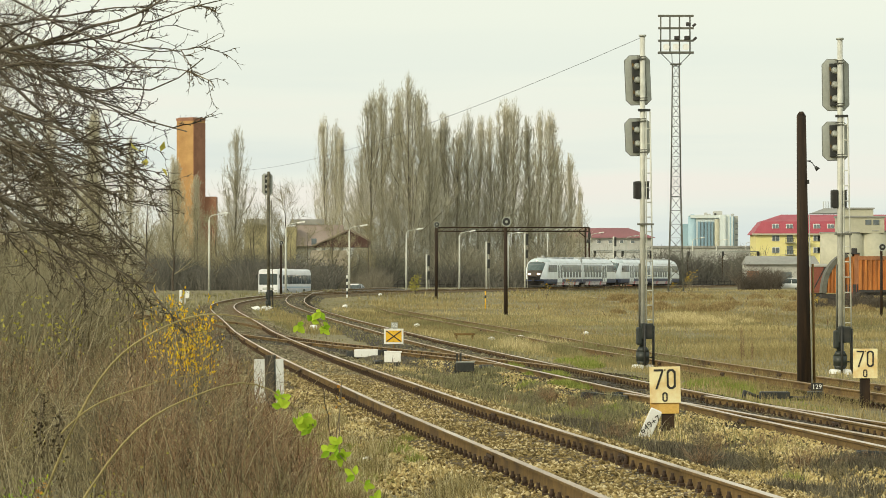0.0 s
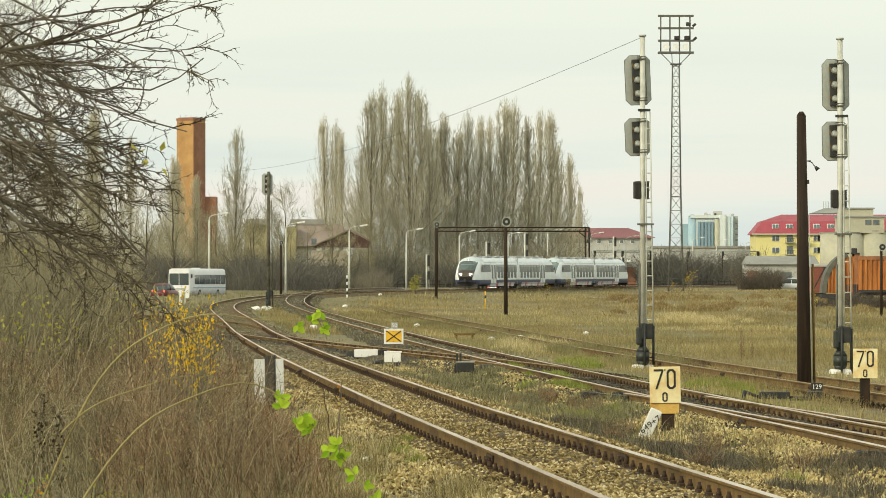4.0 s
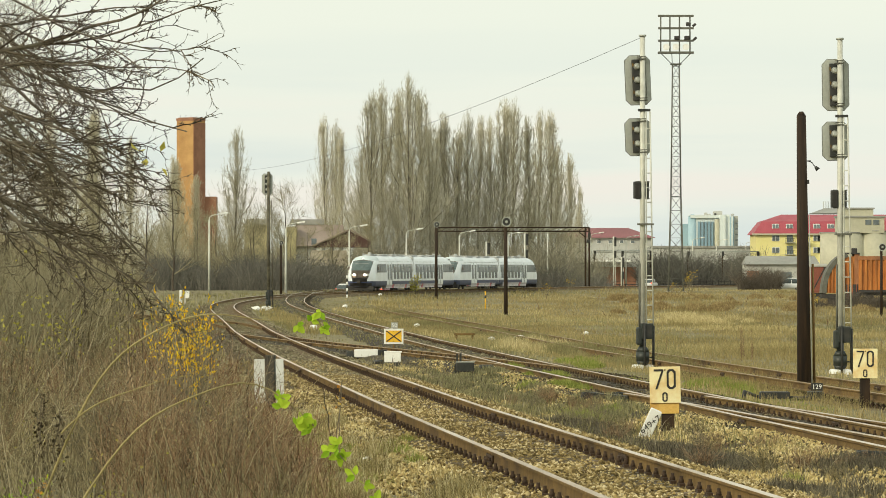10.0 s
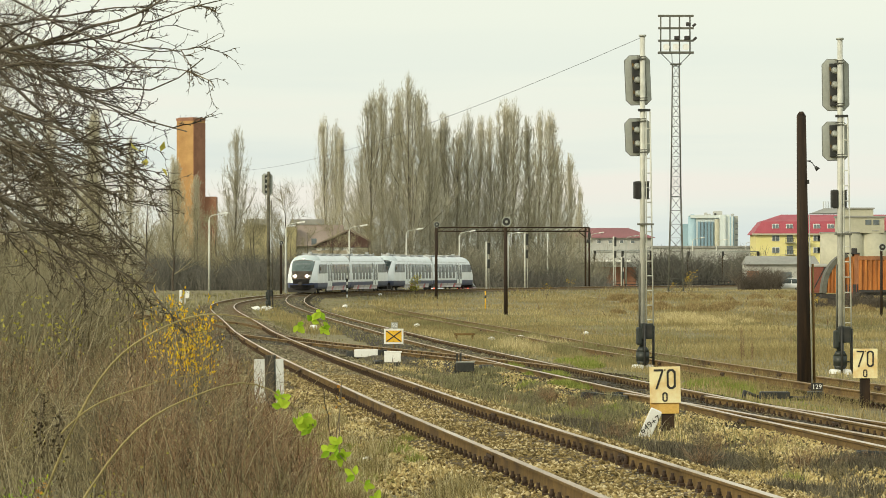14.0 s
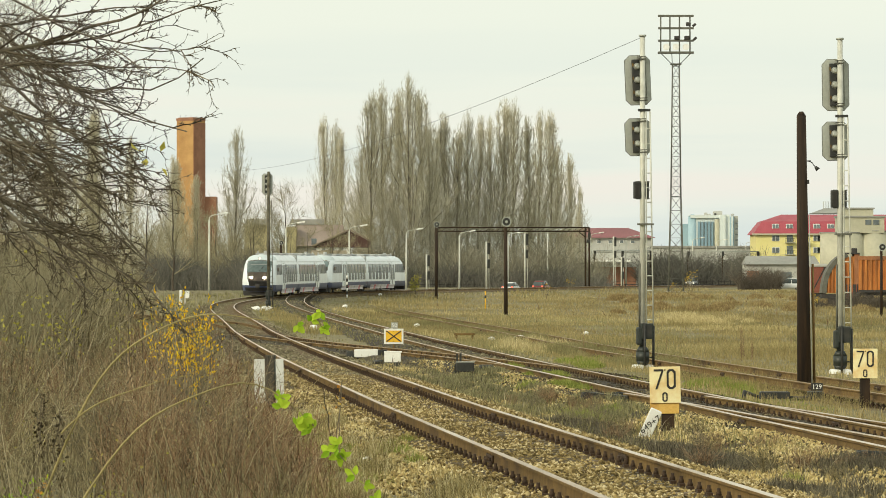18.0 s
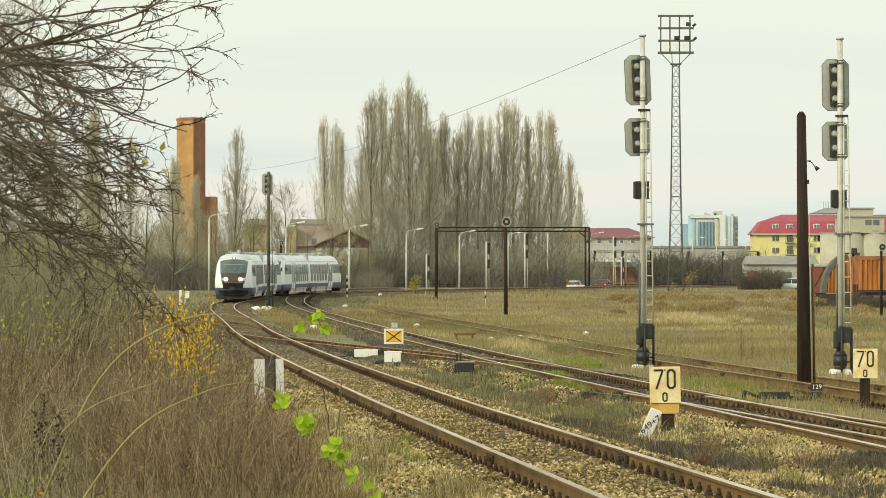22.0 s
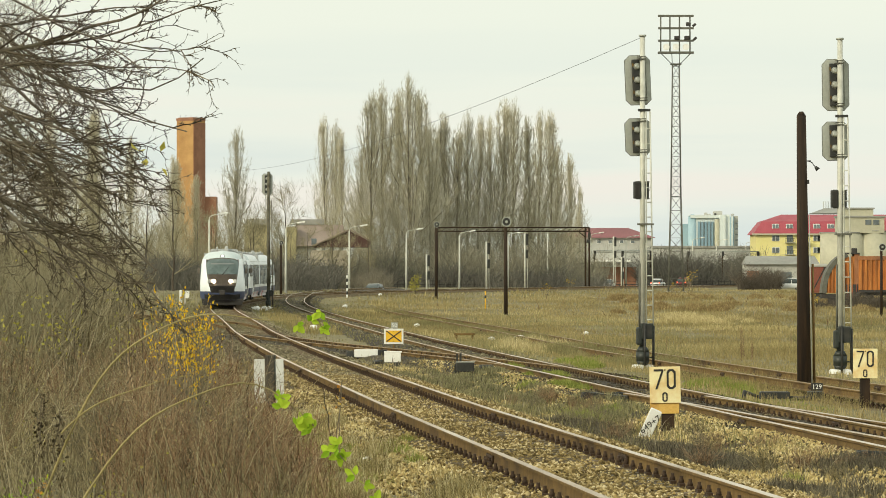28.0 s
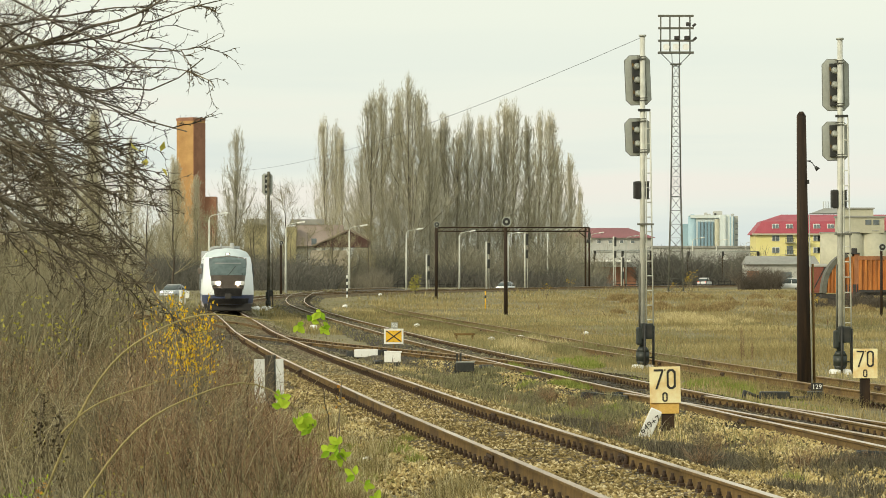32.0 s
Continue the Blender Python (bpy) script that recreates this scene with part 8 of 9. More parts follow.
def shrub_arrays(seed, h, stems=16, spread=0.45, thick=1.0, kids=(7, 5)):
    rng = np.random.default_rng(seed)
    k = 6
    a = rng.uniform(0, 6.283, stems)
    lean = rng.uniform(0.1, 1, stems) * spread * h
    t = np.linspace(0, 1, k)
    hh = h * rng.uniform(0.55, 1.1, stems)
    P = np.empty((stems, k, 3))
    P[..., 0] = np.cos(a)[:, None] * (0.08 * h + lean[:, None] * t ** 1.4) + rng.normal(0, 0.02 * h, (stems, k))
    P[..., 1] = np.sin(a)[:, None] * (0.08 * h + lean[:, None] * t ** 1.4) + rng.normal(0, 0.02 * h, (stems, k))
    P[..., 2] = hh[:, None] * t - 0.05
    R = (0.009 * thick * rng.uniform(0.6, 1.4, stems))[:, None] * np.linspace(1, 0.35, k)
    P1, R1 = grow(P, R, kids[0], 0.42 * h, 0.65, 0.2, rng, 0.2, 0.98, 4, 0.65, 0.16, 0.4, 0.0032 * thick)
    P2, R2 = grow(P1, R1, kids[1], 0.16 * h, 0.7, 0.1, rng, 0.15, 1.0, 3, 0.75, 0.2, 0.2, 0.0024 * thick)
    return rng, [(P, R), (P1, R1), (P2, R2)]


def shrub_meshes(seed, h, leaves=0, leaf=0.05, low=0.0, **kw):
    rng, lv = shrub_arrays(seed, h, **kw)
    wood = np_mesh("stem_clump", *join([tubes(p, r, 4 if i == 0 else 3) for i, (p, r) in enumerate(lv)]))
    me = None
    if leaves:
        tips = np.concatenate([lv[2][0].reshape(-1, 3), lv[1][0][:, 1:].reshape(-1, 3)])
        tips = tips[(tips[:, 2] > low * h)]
        tips = tips[rng.integers(0, len(tips), leaves)] + rng.normal(0, 0.015, (leaves, 3))
        me = np_mesh("foliage", *leaf_quads(tips, leaf, rng))
    return wood, me


def place_shrub(kinds, x, y, h, h0, label, group, wood_mat, leaf_mat=None, turn=0.0, wide=1.0):
    wood, leaves = kinds
    k = h / h0
    th = empty("shrub", pose(x, y, sz(x, y), 0, 0, turn) @ Matrix.Diagonal((k * wide, k * wide, k, 1)), label, "shrub", group)
    tagged(part_mesh("stem_clump", wood, wood_mat, th), kind="stuff")
    if leaves is not None:
        tagged(part_mesh("foliage", leaves, leaf_mat, th), kind="stuff")


def make_shrubs():
    rng = np.random.default_rng(77)
    bare = [shrub_meshes(201 + i, 3.0, stems=20, spread=0.5, thick=1.7, kids=(7, 5)) for i in range(4)]
    # scrub on the bank, from the near verge to the bend
    for i in range(64):
        y = 62 * (260 / 62) ** rng.uniform(0, 1)
        x = float(np.interp(y, MAIN[2], MAIN[1])) - rng.uniform(5.5, 6.5 + y * 0.04)
        x = max(x, -0.118 * y)
        h = rng.uniform(1.7, 2.6) * (1 + 0.25 * (y > 120)) + 0.9 * max(0, min(1, (-x / y - 0.075) / 0.03))
        if -x / y < 0.088:
            h = min(h, 1.7)
        place_shrub(bare[i % 4], x, y, h, 3.0, "leafless many-stemmed shrub on the bank", "bare shrubs", (M_HEDGE, M_WEED, M_TWIG)[i % 3], turn=float(rng.uniform(0, 360)))
    small = [shrub_meshes(221 + i, 1.0, stems=26, spread=0.55, thick=0.85, kids=(6, 4)) for i in range(4)]
    for i in range(60):
        y = 38 * (100 / 38) ** rng.uniform(0, 1)
        o = rng.uniform(3.2, 6.8)
        x = float(np.interp(y, MAIN[2], MAIN[1])) - o
        if x < -0.118 * y:
            continue
        place_shrub(small[i % 4], x, y, rng.uniform(0.6, 1.0) * (0.8 + 0.14 * (o - 3)), 1.0, "low reddish-brown twiggy bush", "low bushes", (M_REDWEED, M_WEED, M_TWIG)[i % 3], turn=float(rng.uniform(0, 360)))
    for i in range(34):
        y = 40 * (75 / 40) ** rng.uniform(0, 1)
        x = float(np.interp(y, MAIN[2], MAIN[1])) + rng.uniform(2.0, 4.2)
        place_shrub(small[i % 4], x, y, rng.uniform(0.2, 0.36), 1.0, "low grey heathery tuft between the tracks", "heathery tufts", (M_TWIG, M_GREYWEED, M_TWIG)[i % 3], turn=float(rng.uniform(0, 360)), wide=1.5)
    for px, y, h in ((1312, 133, 1.25), (1316, 134, 0.9), (1331, 131, 1.0), (1180, 150, 0.6), (1400, 160, 0.7)):
        place_shrub(small[int(px) % 4], at_bearing(px, y), y, h, 1.0, "thin dark dead weed standing in the field", "dead field weeds", M_TUNDER, turn=float(rng.uniform(0, 360)), wide=0.10)
    yel = [shrub_meshes(241 + i, 1.7, 90, 0.064, 0.62, stems=6, spread=0.10, thick=0.9, kids=(7, 3)) for i in range(3)]
    few = [shrub_meshes(251 + i, 1.7, 60, 0.06, 0.45, stems=5, spread=0.10, thick=0.9, kids=(6, 3)) for i in range(2)]
    # shrubs that kept their yellow leaves
    for px, y, h in ((318, 47, 1.75), (337, 46, 1.7), (354, 47, 1.7), (298, 48, 1.85), (306, 49, 1.9), (362, 48, 1.6), (333, 45, 1.2), (346, 48, 1.8), (328, 47, 1.6), (350, 46, 1.5), (301, 46, 1.5)):
        place_shrub(yel[int(px) % 3], at_bearing(px, y), y, h, 1.7, "slender shrub with bright yellow autumn leaves", "yellow-leaved shrubs", M_TWIG, M_YLEAF, float(rng.uniform(0, 360)), 0.55)
    for px, y, h in ((100, 60, 2.2), (112, 62, 1.9), (215, 64, 2.0), (22, 60, 2.2), (335, 44, 0.75), (170, 44, 0.7), (60, 42, 0.6)):
        place_shrub(few[int(px) % 2], at_bearing(px, y), y, h, 1.7, "thin shrub with a few greenish-yellow leaves", "yellow-leaved shrubs", M_TWIG, M_PALELEAF, float(rng.uniform(0, 360)), 0.8)
    gold = shrub_meshes(261, 1.7, 900, 0.085, 0.30, stems=9, spread=0.14, thick=0.9, kids=(8, 4))
    place_shrub(gold, at_bearing(733, 399), 399, 1.85, 1.7, "leafy golden-green bush at the edge of the field", "field bushes", M_TWIG, M_PALELEAF, 20.0, 1.25)
    for px, y, h in ((1009, 470, 1.7), (1224, 470, 2.6), (1218, 473, 2.0), (1190, 440, 1.6), (1440, 300, 1.6), (966, 400, 1.5)):
        place_shrub(yel[int(px) % 3], at_bearing(px, y), y, h, 1.7, "small yellow-leaved bush in the field", "field bushes", M_TWIG, M_OLIVELEAF if px < 1100 else M_YLEAF, float(rng.uniform(0, 360)), 1.3)


M_PALELEAF = stuff_mat("pale_green_yellow_leaves", [(0.30, 0.32, 0.05), (0.45, 0.42, 0.08), (0.55, 0.50, 0.10), (0.40, 0.40, 0.10)], scale=1, translucent=0.35)
M_OLIVELEAF = stuff_mat("olive_leaves", [(0.22, 0.22, 0.04), (0.36, 0.32, 0.07), (0.48, 0.40, 0.10), (0.40, 0.34, 0.10)], scale=1, translucent=0.3)
make_shrubs()


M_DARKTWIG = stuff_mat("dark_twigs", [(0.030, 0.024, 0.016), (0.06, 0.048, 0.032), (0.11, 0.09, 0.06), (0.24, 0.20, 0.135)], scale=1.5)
M_PALEBARK = surface("lit_grey_brown_bark", (0.06, 0.05, 0.035), (0.19, 0.16, 0.115), 9, 0.9, bump=0.5, dirt=(0.07, 0.07, 0.045), dirt_scale=3.0)


def limb(x, y, z, angle, bend, length, r, rng, k=9):
    """A limb in the plane across the view: elevation angle turning by bend, in degrees."""
    p = [np.array([x, y, z])]
    dy = rng.uniform(-0.35, 0.35)
    for i in range(k - 1):
        a = radians(angle + bend * i / (k - 1) + rng.normal(0, 5))
        p.append(p[-1] + length / (k - 1) * np.array([math.cos(a), dy, math.sin(a)]))
    return np.array(p), r * np.linspace(1, 0.3, k)


def make_near_tree():
    rng = np.random.default_rng(303)
    y0 = 24.0
    th = empty("leafless_tree", pose(-3.75, y0, sz(-3.75, y0)), "leafless fruit tree with low spreading grey branches", "tree")
    org = np.array([-3.75, y0, sz(-3.75, y0)])
    P, R = trunk_path(3.7, 0.085, rng, 0.05)
    part_mesh("trunk", np_mesh("trunk", *tubes(P, R, 10), True), M_BARK, th)
    rows = [(3.02, 3, 26, 1.5, 0.015), (2.96, -36, -16, 1.75, 0.014), (2.67, -26, -20, 1.5, 0.013), (2.45, -34, -10, 1.3, 0.012), (3.12, 6, 14, 1.65, 0.010), (3.41, -45, 40, 1.7, 0.011), (2.3, -12, -35, 1.2, 0.011), (2.2, -24, -20, 1.2, 0.010), (2.6, -42, -18, 1.25, 0.012), (3.25, -48, 12, 1.5, 0.012), (2.8, -8, -30, 1.3, 0.010), (3.2, -38, 78, 1.6, 0.010), (2.76, -40, -15, 1.35, 0.012), (2.62, -22, 0, 1.3, 0.009),
            (2.28, 0, -10, 1.3, 0.008), (2.21, -18, -35, 1.75, 0.010), (2.07, -10, -25, 1.2, 0.008), (3.03, -30, 25, 1.25, 0.008), (2.96, -38, 15, 1.35, 0.010),
            (3.62, -55, 40, 1.5, 0.009), (3.58, -35, 35, 1.65, 0.008), (3.08, -4, 0, 1.5, 0.008), (3.32, 8, 5, 1.2, 0.009), (2.41, -30, 0, 1.25, 0.010),
            (2.58, -8, 20, 1.15, 0.008), (2.85, -15, -10, 1.2, 0.009), (2.5, -35, -5, 1.2, 0.011), (2.15, 4, 12, 1.1, 0.008), (3.4, -25, 20, 1.3, 0.008), (3.5, -50, 10, 1.1, 0.010), (3.3, -20, -20, 0.9, 0.009), (2.9, 10, -15, 1.0, 0.009), (2.7, -30, 20, 1.0, 0.010),
            (2.45, 10, -10, 0.9, 0.008), (2.3, -25, 10, 1.0, 0.009), (3.0, -55, 30, 1.0, 0.009), (3.7, -70, 30, 1.0, 0.010), (2.6, 20, -30, 0.9, 0.008), (3.2, -15, 10, 1.0, 0.008)]
    Ps, Rs = zip(*[limb(-3.0, y0 + rng.uniform(-1.0, 1.4), z, a, b, l, r, rng) for z, a, b, l, r in rows])
    P0, R0 = np.stack(Ps), np.stack(Rs)
    for p, r in zip(P0, R0):
        part_mesh("limb", np_mesh("limb", *tubes((p - org)[None], r[None] * 1.1, 7), True), M_PALEBARK, th)
    P1, R1 = grow(P0, R0, 8, 0.5, 0.62, 0.0, rng, 0.12, 1.0, 6, 0.6, 0.17, 0.45, 0.0044)
    P2, R2 = grow(P1, R1, 4, 0.2, 0.8, 0.05, rng, 0.15, 1.0, 4, 0.65, 0.22, 0.3, 0.0030)
    P3, R3 = grow(P2, R2, 1, 0.06, 0.8, 0.05, rng, 0.1, 1.0, 3, 0.75, 0.25, 0.2, 0.0022)
    PS, RS = grow(P1, R1, 9, 0.028, 0.9, 0.0, rng, 0.1, 1.0, 2, 1.1, 0.1, 0.0, 0.0042)
    PT, RT = grow(P2, R2, 3, 0.02, 0.9, 0.0, rng, 0.1, 1.0, 2, 1.1, 0.1, 0.0, 0.0032)
    v, f = join([tubes(P1 - org, R1, 4), tubes(P2 - org, R2, 3), tubes(P3 - org, R3, 3), tubes(PS - org, RS, 3), tubes(PT - org, RT, 3)])
    tagged(part_mesh("twig_crown", np_mesh("twig_crown", v, f), M_DARKTWIG, th), kind="stuff")
    spot = np.array([-1.63, y0, 2.53])
    tips = P1[:, -1][np.argsort(np.abs(P1[:, -1] - spot)[:, [0, 2]].sum(1))[:5]] - org
    tagged(part_mesh("last_foliage", np_mesh("last_foliage", *leaf_quads(tips, 0.09, rng)), M_PALELEAF, th, "last yellow-green leaves"), kind="stuff")
    kinds = [bare_tree_meshes(401 + i, 5.5, 0.5, (16, 9, 7, 4), up=0.05, thick=0.8) for i in range(2)]
    for i, (x, y, h, w) in enumerate(((-5.1, 33, 5.0, 0.9), (-5.6, 40, 5.4, 0.8), (-6.6, 48, 5.6, 0.9), (-8.4, 62, 6.2, 0.9), (-9.8, 80, 6.8, 0.9))):
        k = h / 5.5
        tr = empty("bare_tree", pose(x, y, sz(x, y), 0, 0, 40 + 75 * i) @ Matrix.Diagonal((k * w, k * w, k, 1)), "small leafless tree with tangled grey twigs", "tree", "bare trees on the bank")
        part_mesh("trunk", kinds[i % 2][0], M_BARK, tr)
        part_mesh("crown", kinds[i % 2][1], M_TWIG, tr)


make_near_tree()


def bramble(x_peak, z_peak, curve, x0, x1, y, r0, r1, leaf_from, leaf_to, n_leaf, seed, label, size=0.023, fall=1.0, power=2.0, owner=None):
    """An arching cane: a parabola across the view, its leaves in threes along part of it."""
    rng = np.random.default_rng(seed)
    th = owner or empty("bramble", pose(0, y, 0), label, "bramble", "brambles")
    k = 40
    x = np.linspace(x0, x1, k)
    z = z_peak - curve * np.where(x > x_peak, fall, 1.0) * np.abs(x - x_peak) ** power + 0.006 * np.sin(x * 23 + seed)
    P = np.stack([x, 0.12 * np.sin(x * 3), z], 1)[None]
    R = (np.linspace(r0, r1, k))[None]
    part_mesh("side_shoot" if owner else "cane", np_mesh("cane", *tubes(P, R, 6), True), M_CANE, th)
    for i in range(n_leaf):
        t = leaf_from + (leaf_to - leaf_from) * (i + rng.uniform(0, 0.8)) / n_leaf
        f = t * (k - 1)
        a = P[0][min(int(f), k - 1)]
        bm = bmesh.new()
        stem = Vector(a) + Vector((rng.normal(0, 0.012), rng.normal(0, 0.01), rng.normal(-0.008, 0.014)))
        rod(bm, a, stem, 0.0009, seg=4)
        base = rng.uniform(0, 6.28)
        for j in range(3):
            an = base + (j - 1) * 1.15
            L = size * rng.uniform(0.75, 1.25) * (1.15 if j == 1 else 0.9)
            d = Vector((math.cos(an), rng.normal(0, 0.35), math.sin(an))).normalized()
            n = Vector((rng.normal(0, 0.3), -1, rng.normal(0, 0.3))).normalized()
            q = d.cross(n).normalized()
            n = q.cross(d)
            rim = []
            for s in (1, -1):
                rim.append([stem + d * L * u + q * s * L * w + n * L * 0.12 * abs(w) * 2 for u, w in ((0.15, 0.17), (0.3, 0.31), (0.42, 0.29), (0.52, 0.33), (0.68, 0.22), (0.78, 0.22))])
            v0, v1 = bm.verts.new(stem), bm.verts.new(stem + d * L)
            mid = [bm.verts.new(stem + d * L * u) for u in (0.3, 0.52, 0.78)]
            for s in (0, 1):
                r = [bm.verts.new(p) for p in rim[s]]
                for fc in ((v0, r[0], r[1], mid[0]), (mid[0], r[1], r[2], r[3]), (mid[0], r[3], mid[1]), (mid[1], r[3], r[4], r[5]), (mid[1], r[5], mid[2]), (mid[2], r[5], v1)):
                    bm.faces.new(fc)
        part("leaf", bm, M_GLEAF, th)
    return th


def pxm(px, py, y):
    return (px - 784) / 7000 * y, 1.7 + (498 - py) / 7000 * y


X, Z = pxm(425, 679, 9.0)
bramble(X, Z, 2.07, X - 0.92, X + 0.37, 9.0, 0.0042, 0.0012, 0.80, 1.0, 20, 5, "arching bramble cane with fresh green leaves", fall=1.45)
X, Z = pxm(385, 560, 9.6)
LONG_CANE = bramble(X, Z, 3.77, X - 0.77, X + 0.295, 9.6, 0.0050, 0.0007, 0.93, 1.0, 5, 8, "long pale bramble cane ending in green leaves", 0.024, 0.12, 2.49)
X, Z = pxm(330, 668, 9.6)
bramble(X, Z, 1.52, X - 0.30, X + 0.02, 9.6, 0.0028, 0.0009, 0.5, 0.9, 0, 9, "", owner=LONG_CANE)


def litter_and_stones():
    rng = np.random.default_rng(9)
    for x, y, s, nm, lb, mt in ((-8.0, 323, 0.45, "white_stone", "whitewashed boundary stone beside the track", M_WHITE), (-6.1, 186.5, 0.42, "white_stone", "whitewashed stone between the tracks", M_WHITE), (3.46, 178, 0.55, "white_stone", "pale concrete block in the grass", M_WHITE), (-1.57, 239, 0.35, "white_stone", "small white stone in the grass", M_WHITE),
                             (-1.5, 72.7, 0.1, "brick_piece", "broken orange brick on the ballast", M_ORANGE), (-0.88, 45.8, 0.15, "plastic_litter", "crumpled white plastic litter", M_WHITE), (2.2, 179, 0.35, "white_stone", "flat pale stone in the grass", M_WHITE), (-6.2, 390, 0.4, "white_stone", "white stone beside the curve", M_WHITE), (7.4, 205, 0.3, "white_stone", "small white stone in the field", M_WHITE)):
        bm = bmesh.new()
        bmesh.ops.create_icosphere(bm, subdivisions=2, radius=s * 0.5)
        for v in bm.verts:
            v.co *= 1 + 0.3 * noise.noise(v.co * (2.5 / s) + Vector((x, y, 0)))
            v.co.z *= 0.7
        tagged(part(nm, bm, mt, m=pose(x, y, sz(x, y) + s * 0.25, 0, 0, float(rng.uniform(0, 360)))), lb, nm.split("_")[-1])
    x, y = -12.4, 283.4
    for i, (dx, dy) in enumerate(((-1.0, -1), (-0.75, -3), (-0.2, -5), (-0.6, -7), (0.15, -9), (-0.35, -11), (0.3, -13), (-0.9, -6), (0.0, -3))):
        bm = bmesh.new()
        bmesh.ops.create_icosphere(bm, subdivisions=2, radius=0.13 + 0.04 * (i % 3))
        for v in bm.verts:
            v.co *= 1 + 0.6 * noise.noise(v.co * 6 + Vector((i * 3.1, 0, 0)))
            v.co.x, v.co.z = v.co.x * (1.0 + 0.3 * (i % 2)), v.co.z * 0.75 + 0.06
        tagged(part("rubble_block", bm, M_WHITE, m=pose(x + dx, y + dy, sz(x + dx, y + dy), 0, 8, 40 * i)), "whitewashed rubble at the signal's foot", "rubble", "rubble by the signal")
    for x, y, l, w, a, lb in ((2.78, 73.4, 0.46, 0.16, 20, "rotten dark timber offcut in the weeds"), (3.12, 72.4, 0.62, 0.20, -14, "rotten dark timber offcut in the weeds"), (3.34, 74.0, 0.36, 0.22, 40, "stump of a tarred timber sleeper"), (5.02, 46.2, 0.42, 0.10, 6, "dark iron rod lying on the gravel"), (4.86, 46.0, 0.12, 0.10, 0, "dark iron clamp lying on the gravel")):
        bm = bmesh.new()
        box(bm, (0, 0, 0.05), (l, w, 0.13), bevel=0.015, taper=0.9, ry=4)
        for v in bm.verts:
            v.co += Vector((0, 0.5, 1)) * 0.03 * noise.noise(v.co * 9 + Vector((x, y, 0)))
        tagged(part("timber_offcut" if "timber" in lb else "iron_scrap", bm, M_BLACK, m=pose(x, y, float(ground_top(np.array([x]), np.array([y]))[0]), 0, 0, a)), lb, "debris", "debris between the tracks")
    x, y = 0.94, 173
    th = empty("cable_frame", pose(x, y, sz(x, y)), "low rusty iron frame in the weeds", "iron frame")
    for xx in (-0.35, 0.35):
        rodded("leg", (xx, 0, 0), (xx, 0, 0.32), 0.05, M_RUST, th, seg=6)
    boxed("top", (0, 0, 0.3), (0.9, 0.25, 0.09), M_RUST, th, bevel=0.02)


litter_and_stones()


def caught_leaves(name, n, y0, y1, lo, hi, h0, h1, size, material, label, seed):
    """Small withered leaves and seed heads hanging among the stalks of the brush."""
    rng = np.random.default_rng(seed)
    y = y0 * (y1 / y0) ** rng.uniform(0, 1, n)
    o = rng.uniform(lo, hi, n)
    x = np.interp(y, MAIN[2], MAIN[1]) + o
    clump = np.sin(x * 2.3 + 1.7 * np.sin(y * 0.5)) * np.sin(y * 0.43 - x * 0.8 + seed)
    ok = (x > -0.122 * y - 0.4) & (rng.uniform(-1.2, 1, n) < clump + 0.3)
    x, y, o = x[ok], y[ok], o[ok]
    z = soil(x, y) + rng.uniform(h0, h1, len(x)) * (1 + 0.8 * np.clip(-o - 3, 0, 6) / 6) * rng.uniform(0.2, 1, len(x)) ** 0.7
    v, f = leaf_quads(np.stack([x, y, z], 1), (size * y / 50)[:, None], rng, 0.7)
    tagged(part_mesh(name, np_mesh(name, v, f), material), label, "leaves", kind="stuff")


M_WITHERED = stuff_mat("withered_leaves", [(0.09, 0.062, 0.030), (0.20, 0.15, 0.075), (0.34, 0.27, 0.14), (0.52, 0.44, 0.25)], scale=0.6, translucent=0.2)
M_RUSTLEAF = stuff_mat("russet_withered_leaves", [(0.08, 0.036, 0.020), (0.20, 0.098, 0.052), (0.33, 0.19, 0.10), (0.46, 0.32, 0.18)], scale=0.6, translucent=0.2)
caught_leaves("withered_foliage", 26000, 36, 110, -9.0, -2.9, 0.35, 0.95, 0.030, M_WITHERED, "withered brown leaves caught in the brush", 61)
caught_leaves("russet_foliage", 11000, 36, 80, -4.6, -2.6, 0.2, 0.7, 0.027, M_RUSTLEAF, "russet withered leaves beside the track", 62)
caught_leaves("late_foliage", 420, 36, 70, -7.0, -3.2, 0.3, 0.8, 0.045, M_PALELEAF, "scattered late yellow-green leaves", 63)
def leaf_clump(x, y, z0, z1, r, n, size, material, label, seed):
    """A column of leaves on climbing stems."""
    rng = np.random.default_rng(seed)
    th = empty("creeper", pose(x, y, sz(x, y)), label, "creeper", "creepers in the brush")
    m = max(3, n // 60)
    zb = z1 - sz(x, y)
    P = np.stack([np.cumsum(rng.normal(0, r * 0.35, (m, 6)), 1), np.cumsum(rng.normal(0, r * 0.35, (m, 6)), 1), np.linspace(0, zb, 6) * rng.uniform(0.7, 1.05, (m, 1))], -1)
    tagged(part_mesh("stem_clump", np_mesh("stem_clump", *tubes(P, np.full((m, 6), 0.006), 4)), M_DARKTWIG, th), kind="stuff")
    i, k = rng.integers(0, m, n), rng.uniform(0, 5, n)
    a = k.astype(int)
    p = P[i, a] + (P[i, np.minimum(a + 1, 5)] - P[i, a]) * (k - a)[:, None] + rng.normal(0, r * 0.3, (n, 3))
    p = p[p[:, 2] > z0 - sz(x, y)]
    tagged(part_mesh("foliage", np_mesh("foliage", *leaf_quads(p, size, rng, 0.8)), material, th), kind="stuff")


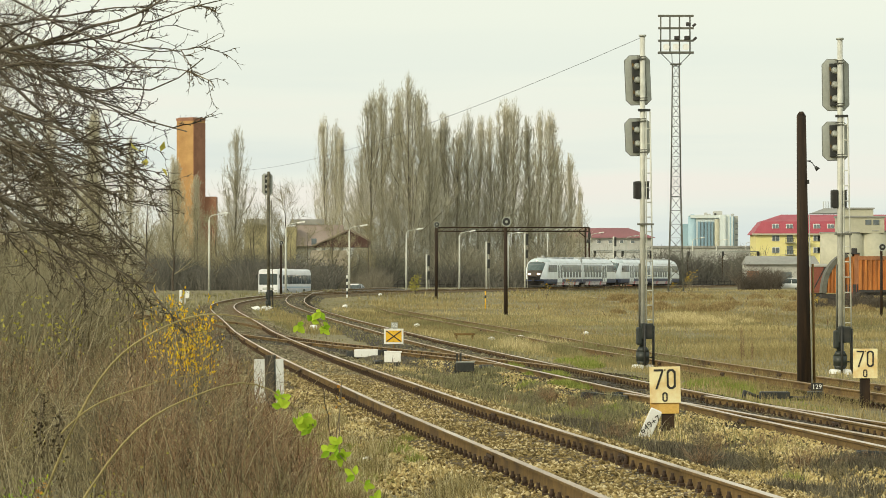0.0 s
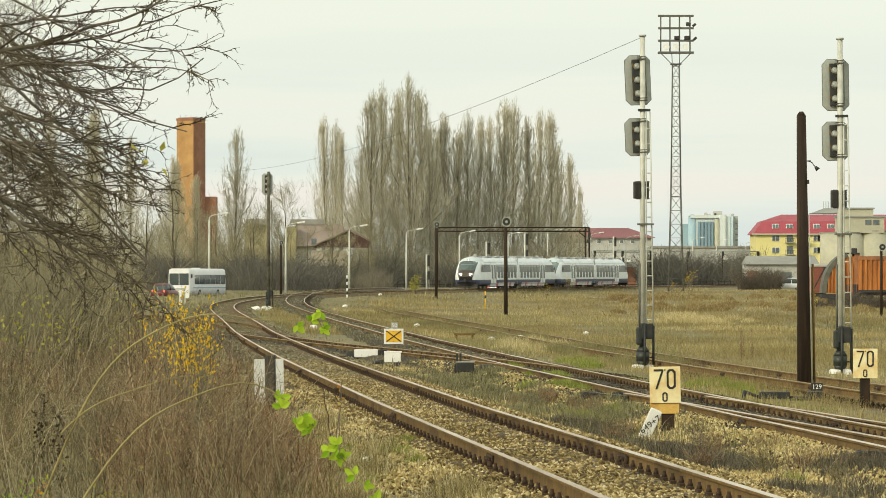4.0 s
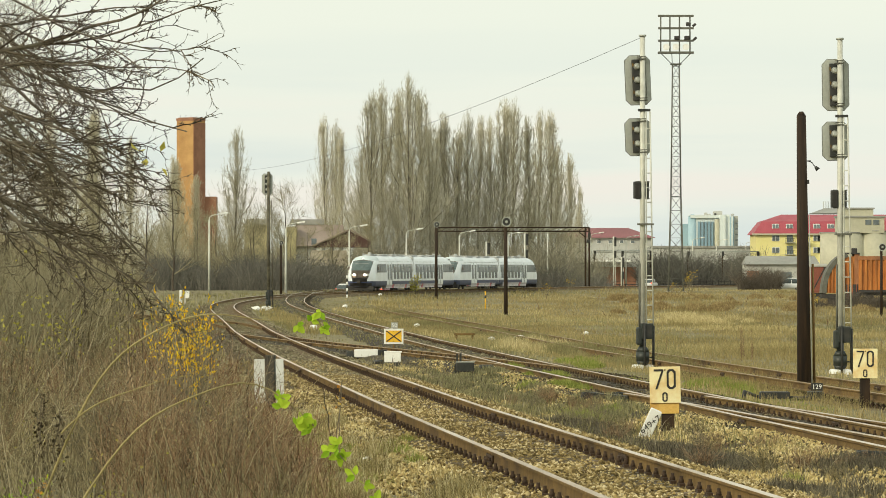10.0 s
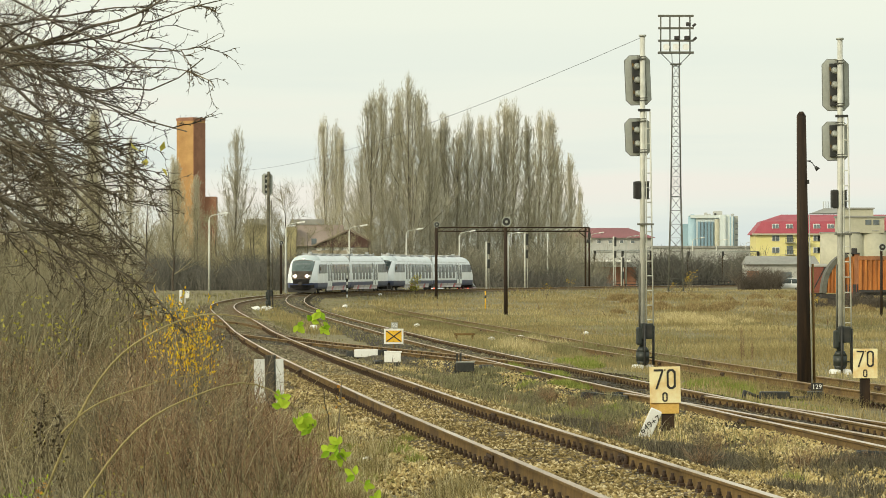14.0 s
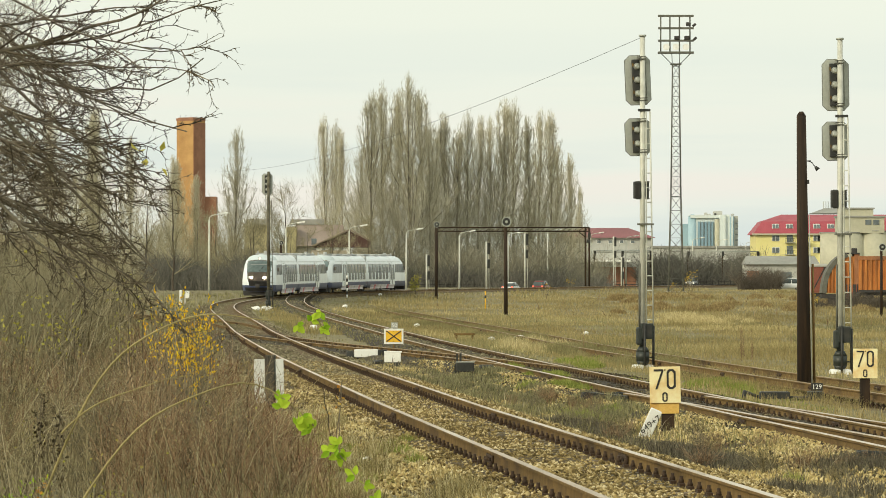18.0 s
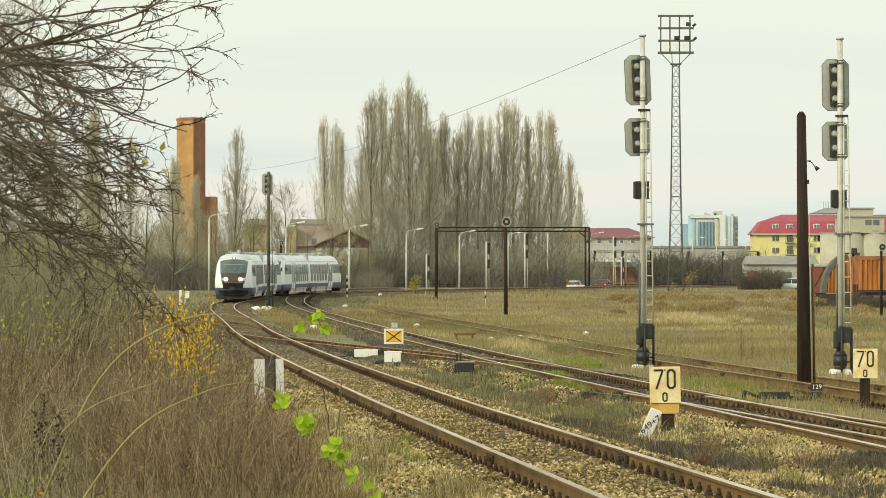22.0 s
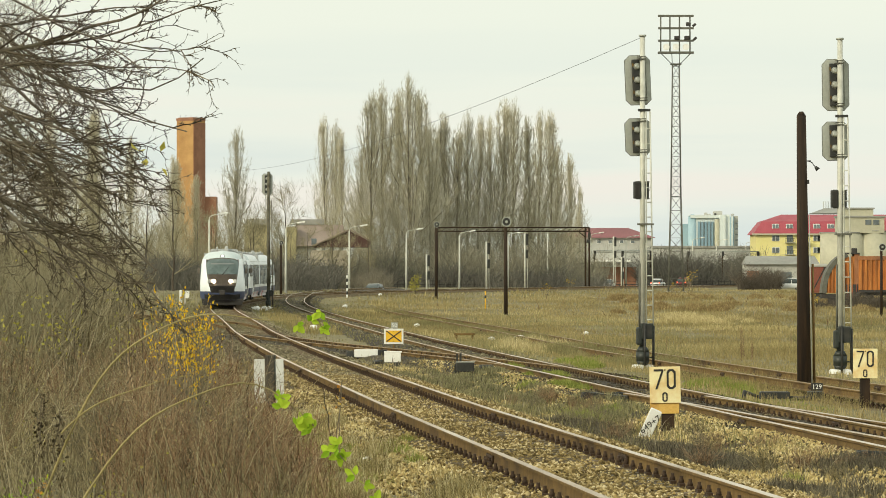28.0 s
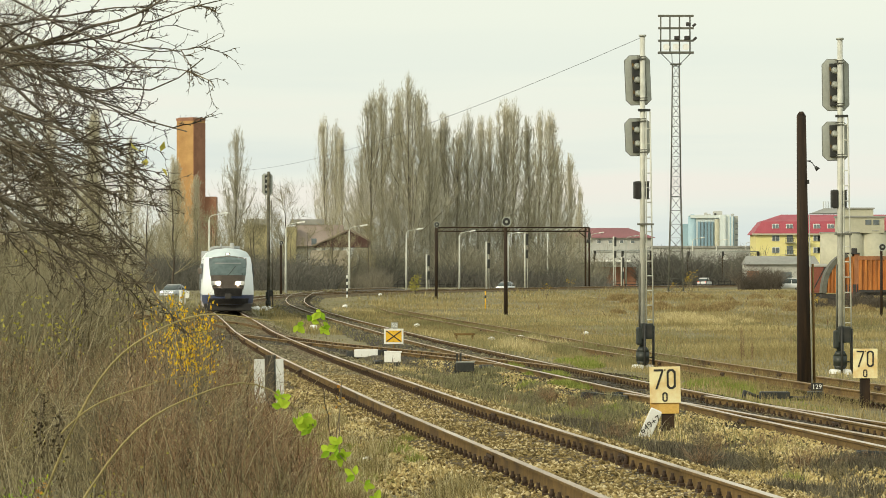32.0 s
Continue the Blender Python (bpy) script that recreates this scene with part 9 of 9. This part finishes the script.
M_DKLEAF = stuff_mat("dark_dead_creeper", [(0.016, 0.012, 0.007), (0.035, 0.027, 0.014), (0.075, 0.058, 0.030), (0.15, 0.12, 0.06)], scale=2)
M_ORANGELEAF = stuff_mat("orange_fallen_leaves", [(0.40, 0.16, 0.02), (0.58, 0.28, 0.03), (0.68, 0.42, 0.06), (0.45, 0.38, 0.08)], scale=2, translucent=0.3)
for x, y, z0, z1, r, n, size, mt, lb, sd in ((-3.98, 39, -0.1, 0.72, 0.09, 190, 0.04, M_DKLEAF, "dark dead creeper on thin stems", 1), (-3.72, 38.5, -0.3, 0.45, 0.08, 120, 0.04, M_DKLEAF, "dark dead creeper on thin stems", 2),
                                            (-3.9, 37.5, -0.5, -0.28, 0.30, 90, 0.05, M_GLEAF, "low green ground creeper", 3), (-3.75, 37.3, -0.5, -0.22, 0.16, 26, 0.05, M_ORANGELEAF, "orange leaves on a low creeper", 4), (-3.1, 37.2, -0.5, -0.24, 0.2, 50, 0.045, M_PALELEAF, "low yellow-green creeper on the ground", 5),
                                            (-2.55, 39, -0.5, -0.02, 0.07, 80, 0.035, M_DKLEAF, "dark dead creeper on thin stems", 6), (-2.85, 44, -0.2, 0.25, 0.10, 60, 0.035, M_DKLEAF, "dark seed heads on thin stems", 7), (-1.35, 50, 0.0, 0.45, 0.06, 34, 0.05, M_ORANGELEAF, "thin stem with orange leaves at the track", 8),
                                            (-5.2, 56, 0.9, 1.5, 0.10, 50, 0.06, M_PALELEAF, "thin stem with yellow-green leaves", 9), (-4.05, 55, 1.0, 1.55, 0.14, 60, 0.06, M_PALELEAF, "thin stem with yellow-green leaves", 10), (-4.5, 56, 0.7, 1.2, 0.10, 40, 0.06, M_PALELEAF, "thin stem with yellow-green leaves", 11)):
    leaf_clump(x, y, z0, z1, r, n, size, mt, lb, sd)
# extra near-black stalks whose colour stands in for shade between the brush stems
weeds("dark_twigs", 1100, 36, 85, -6.8, -3.0, 0.3, 0.75, 0.0040, M_DARKTWIG, "dark bare twigs added for the shaded gaps in the brush", 49, 5, rise=0.7)

motions()
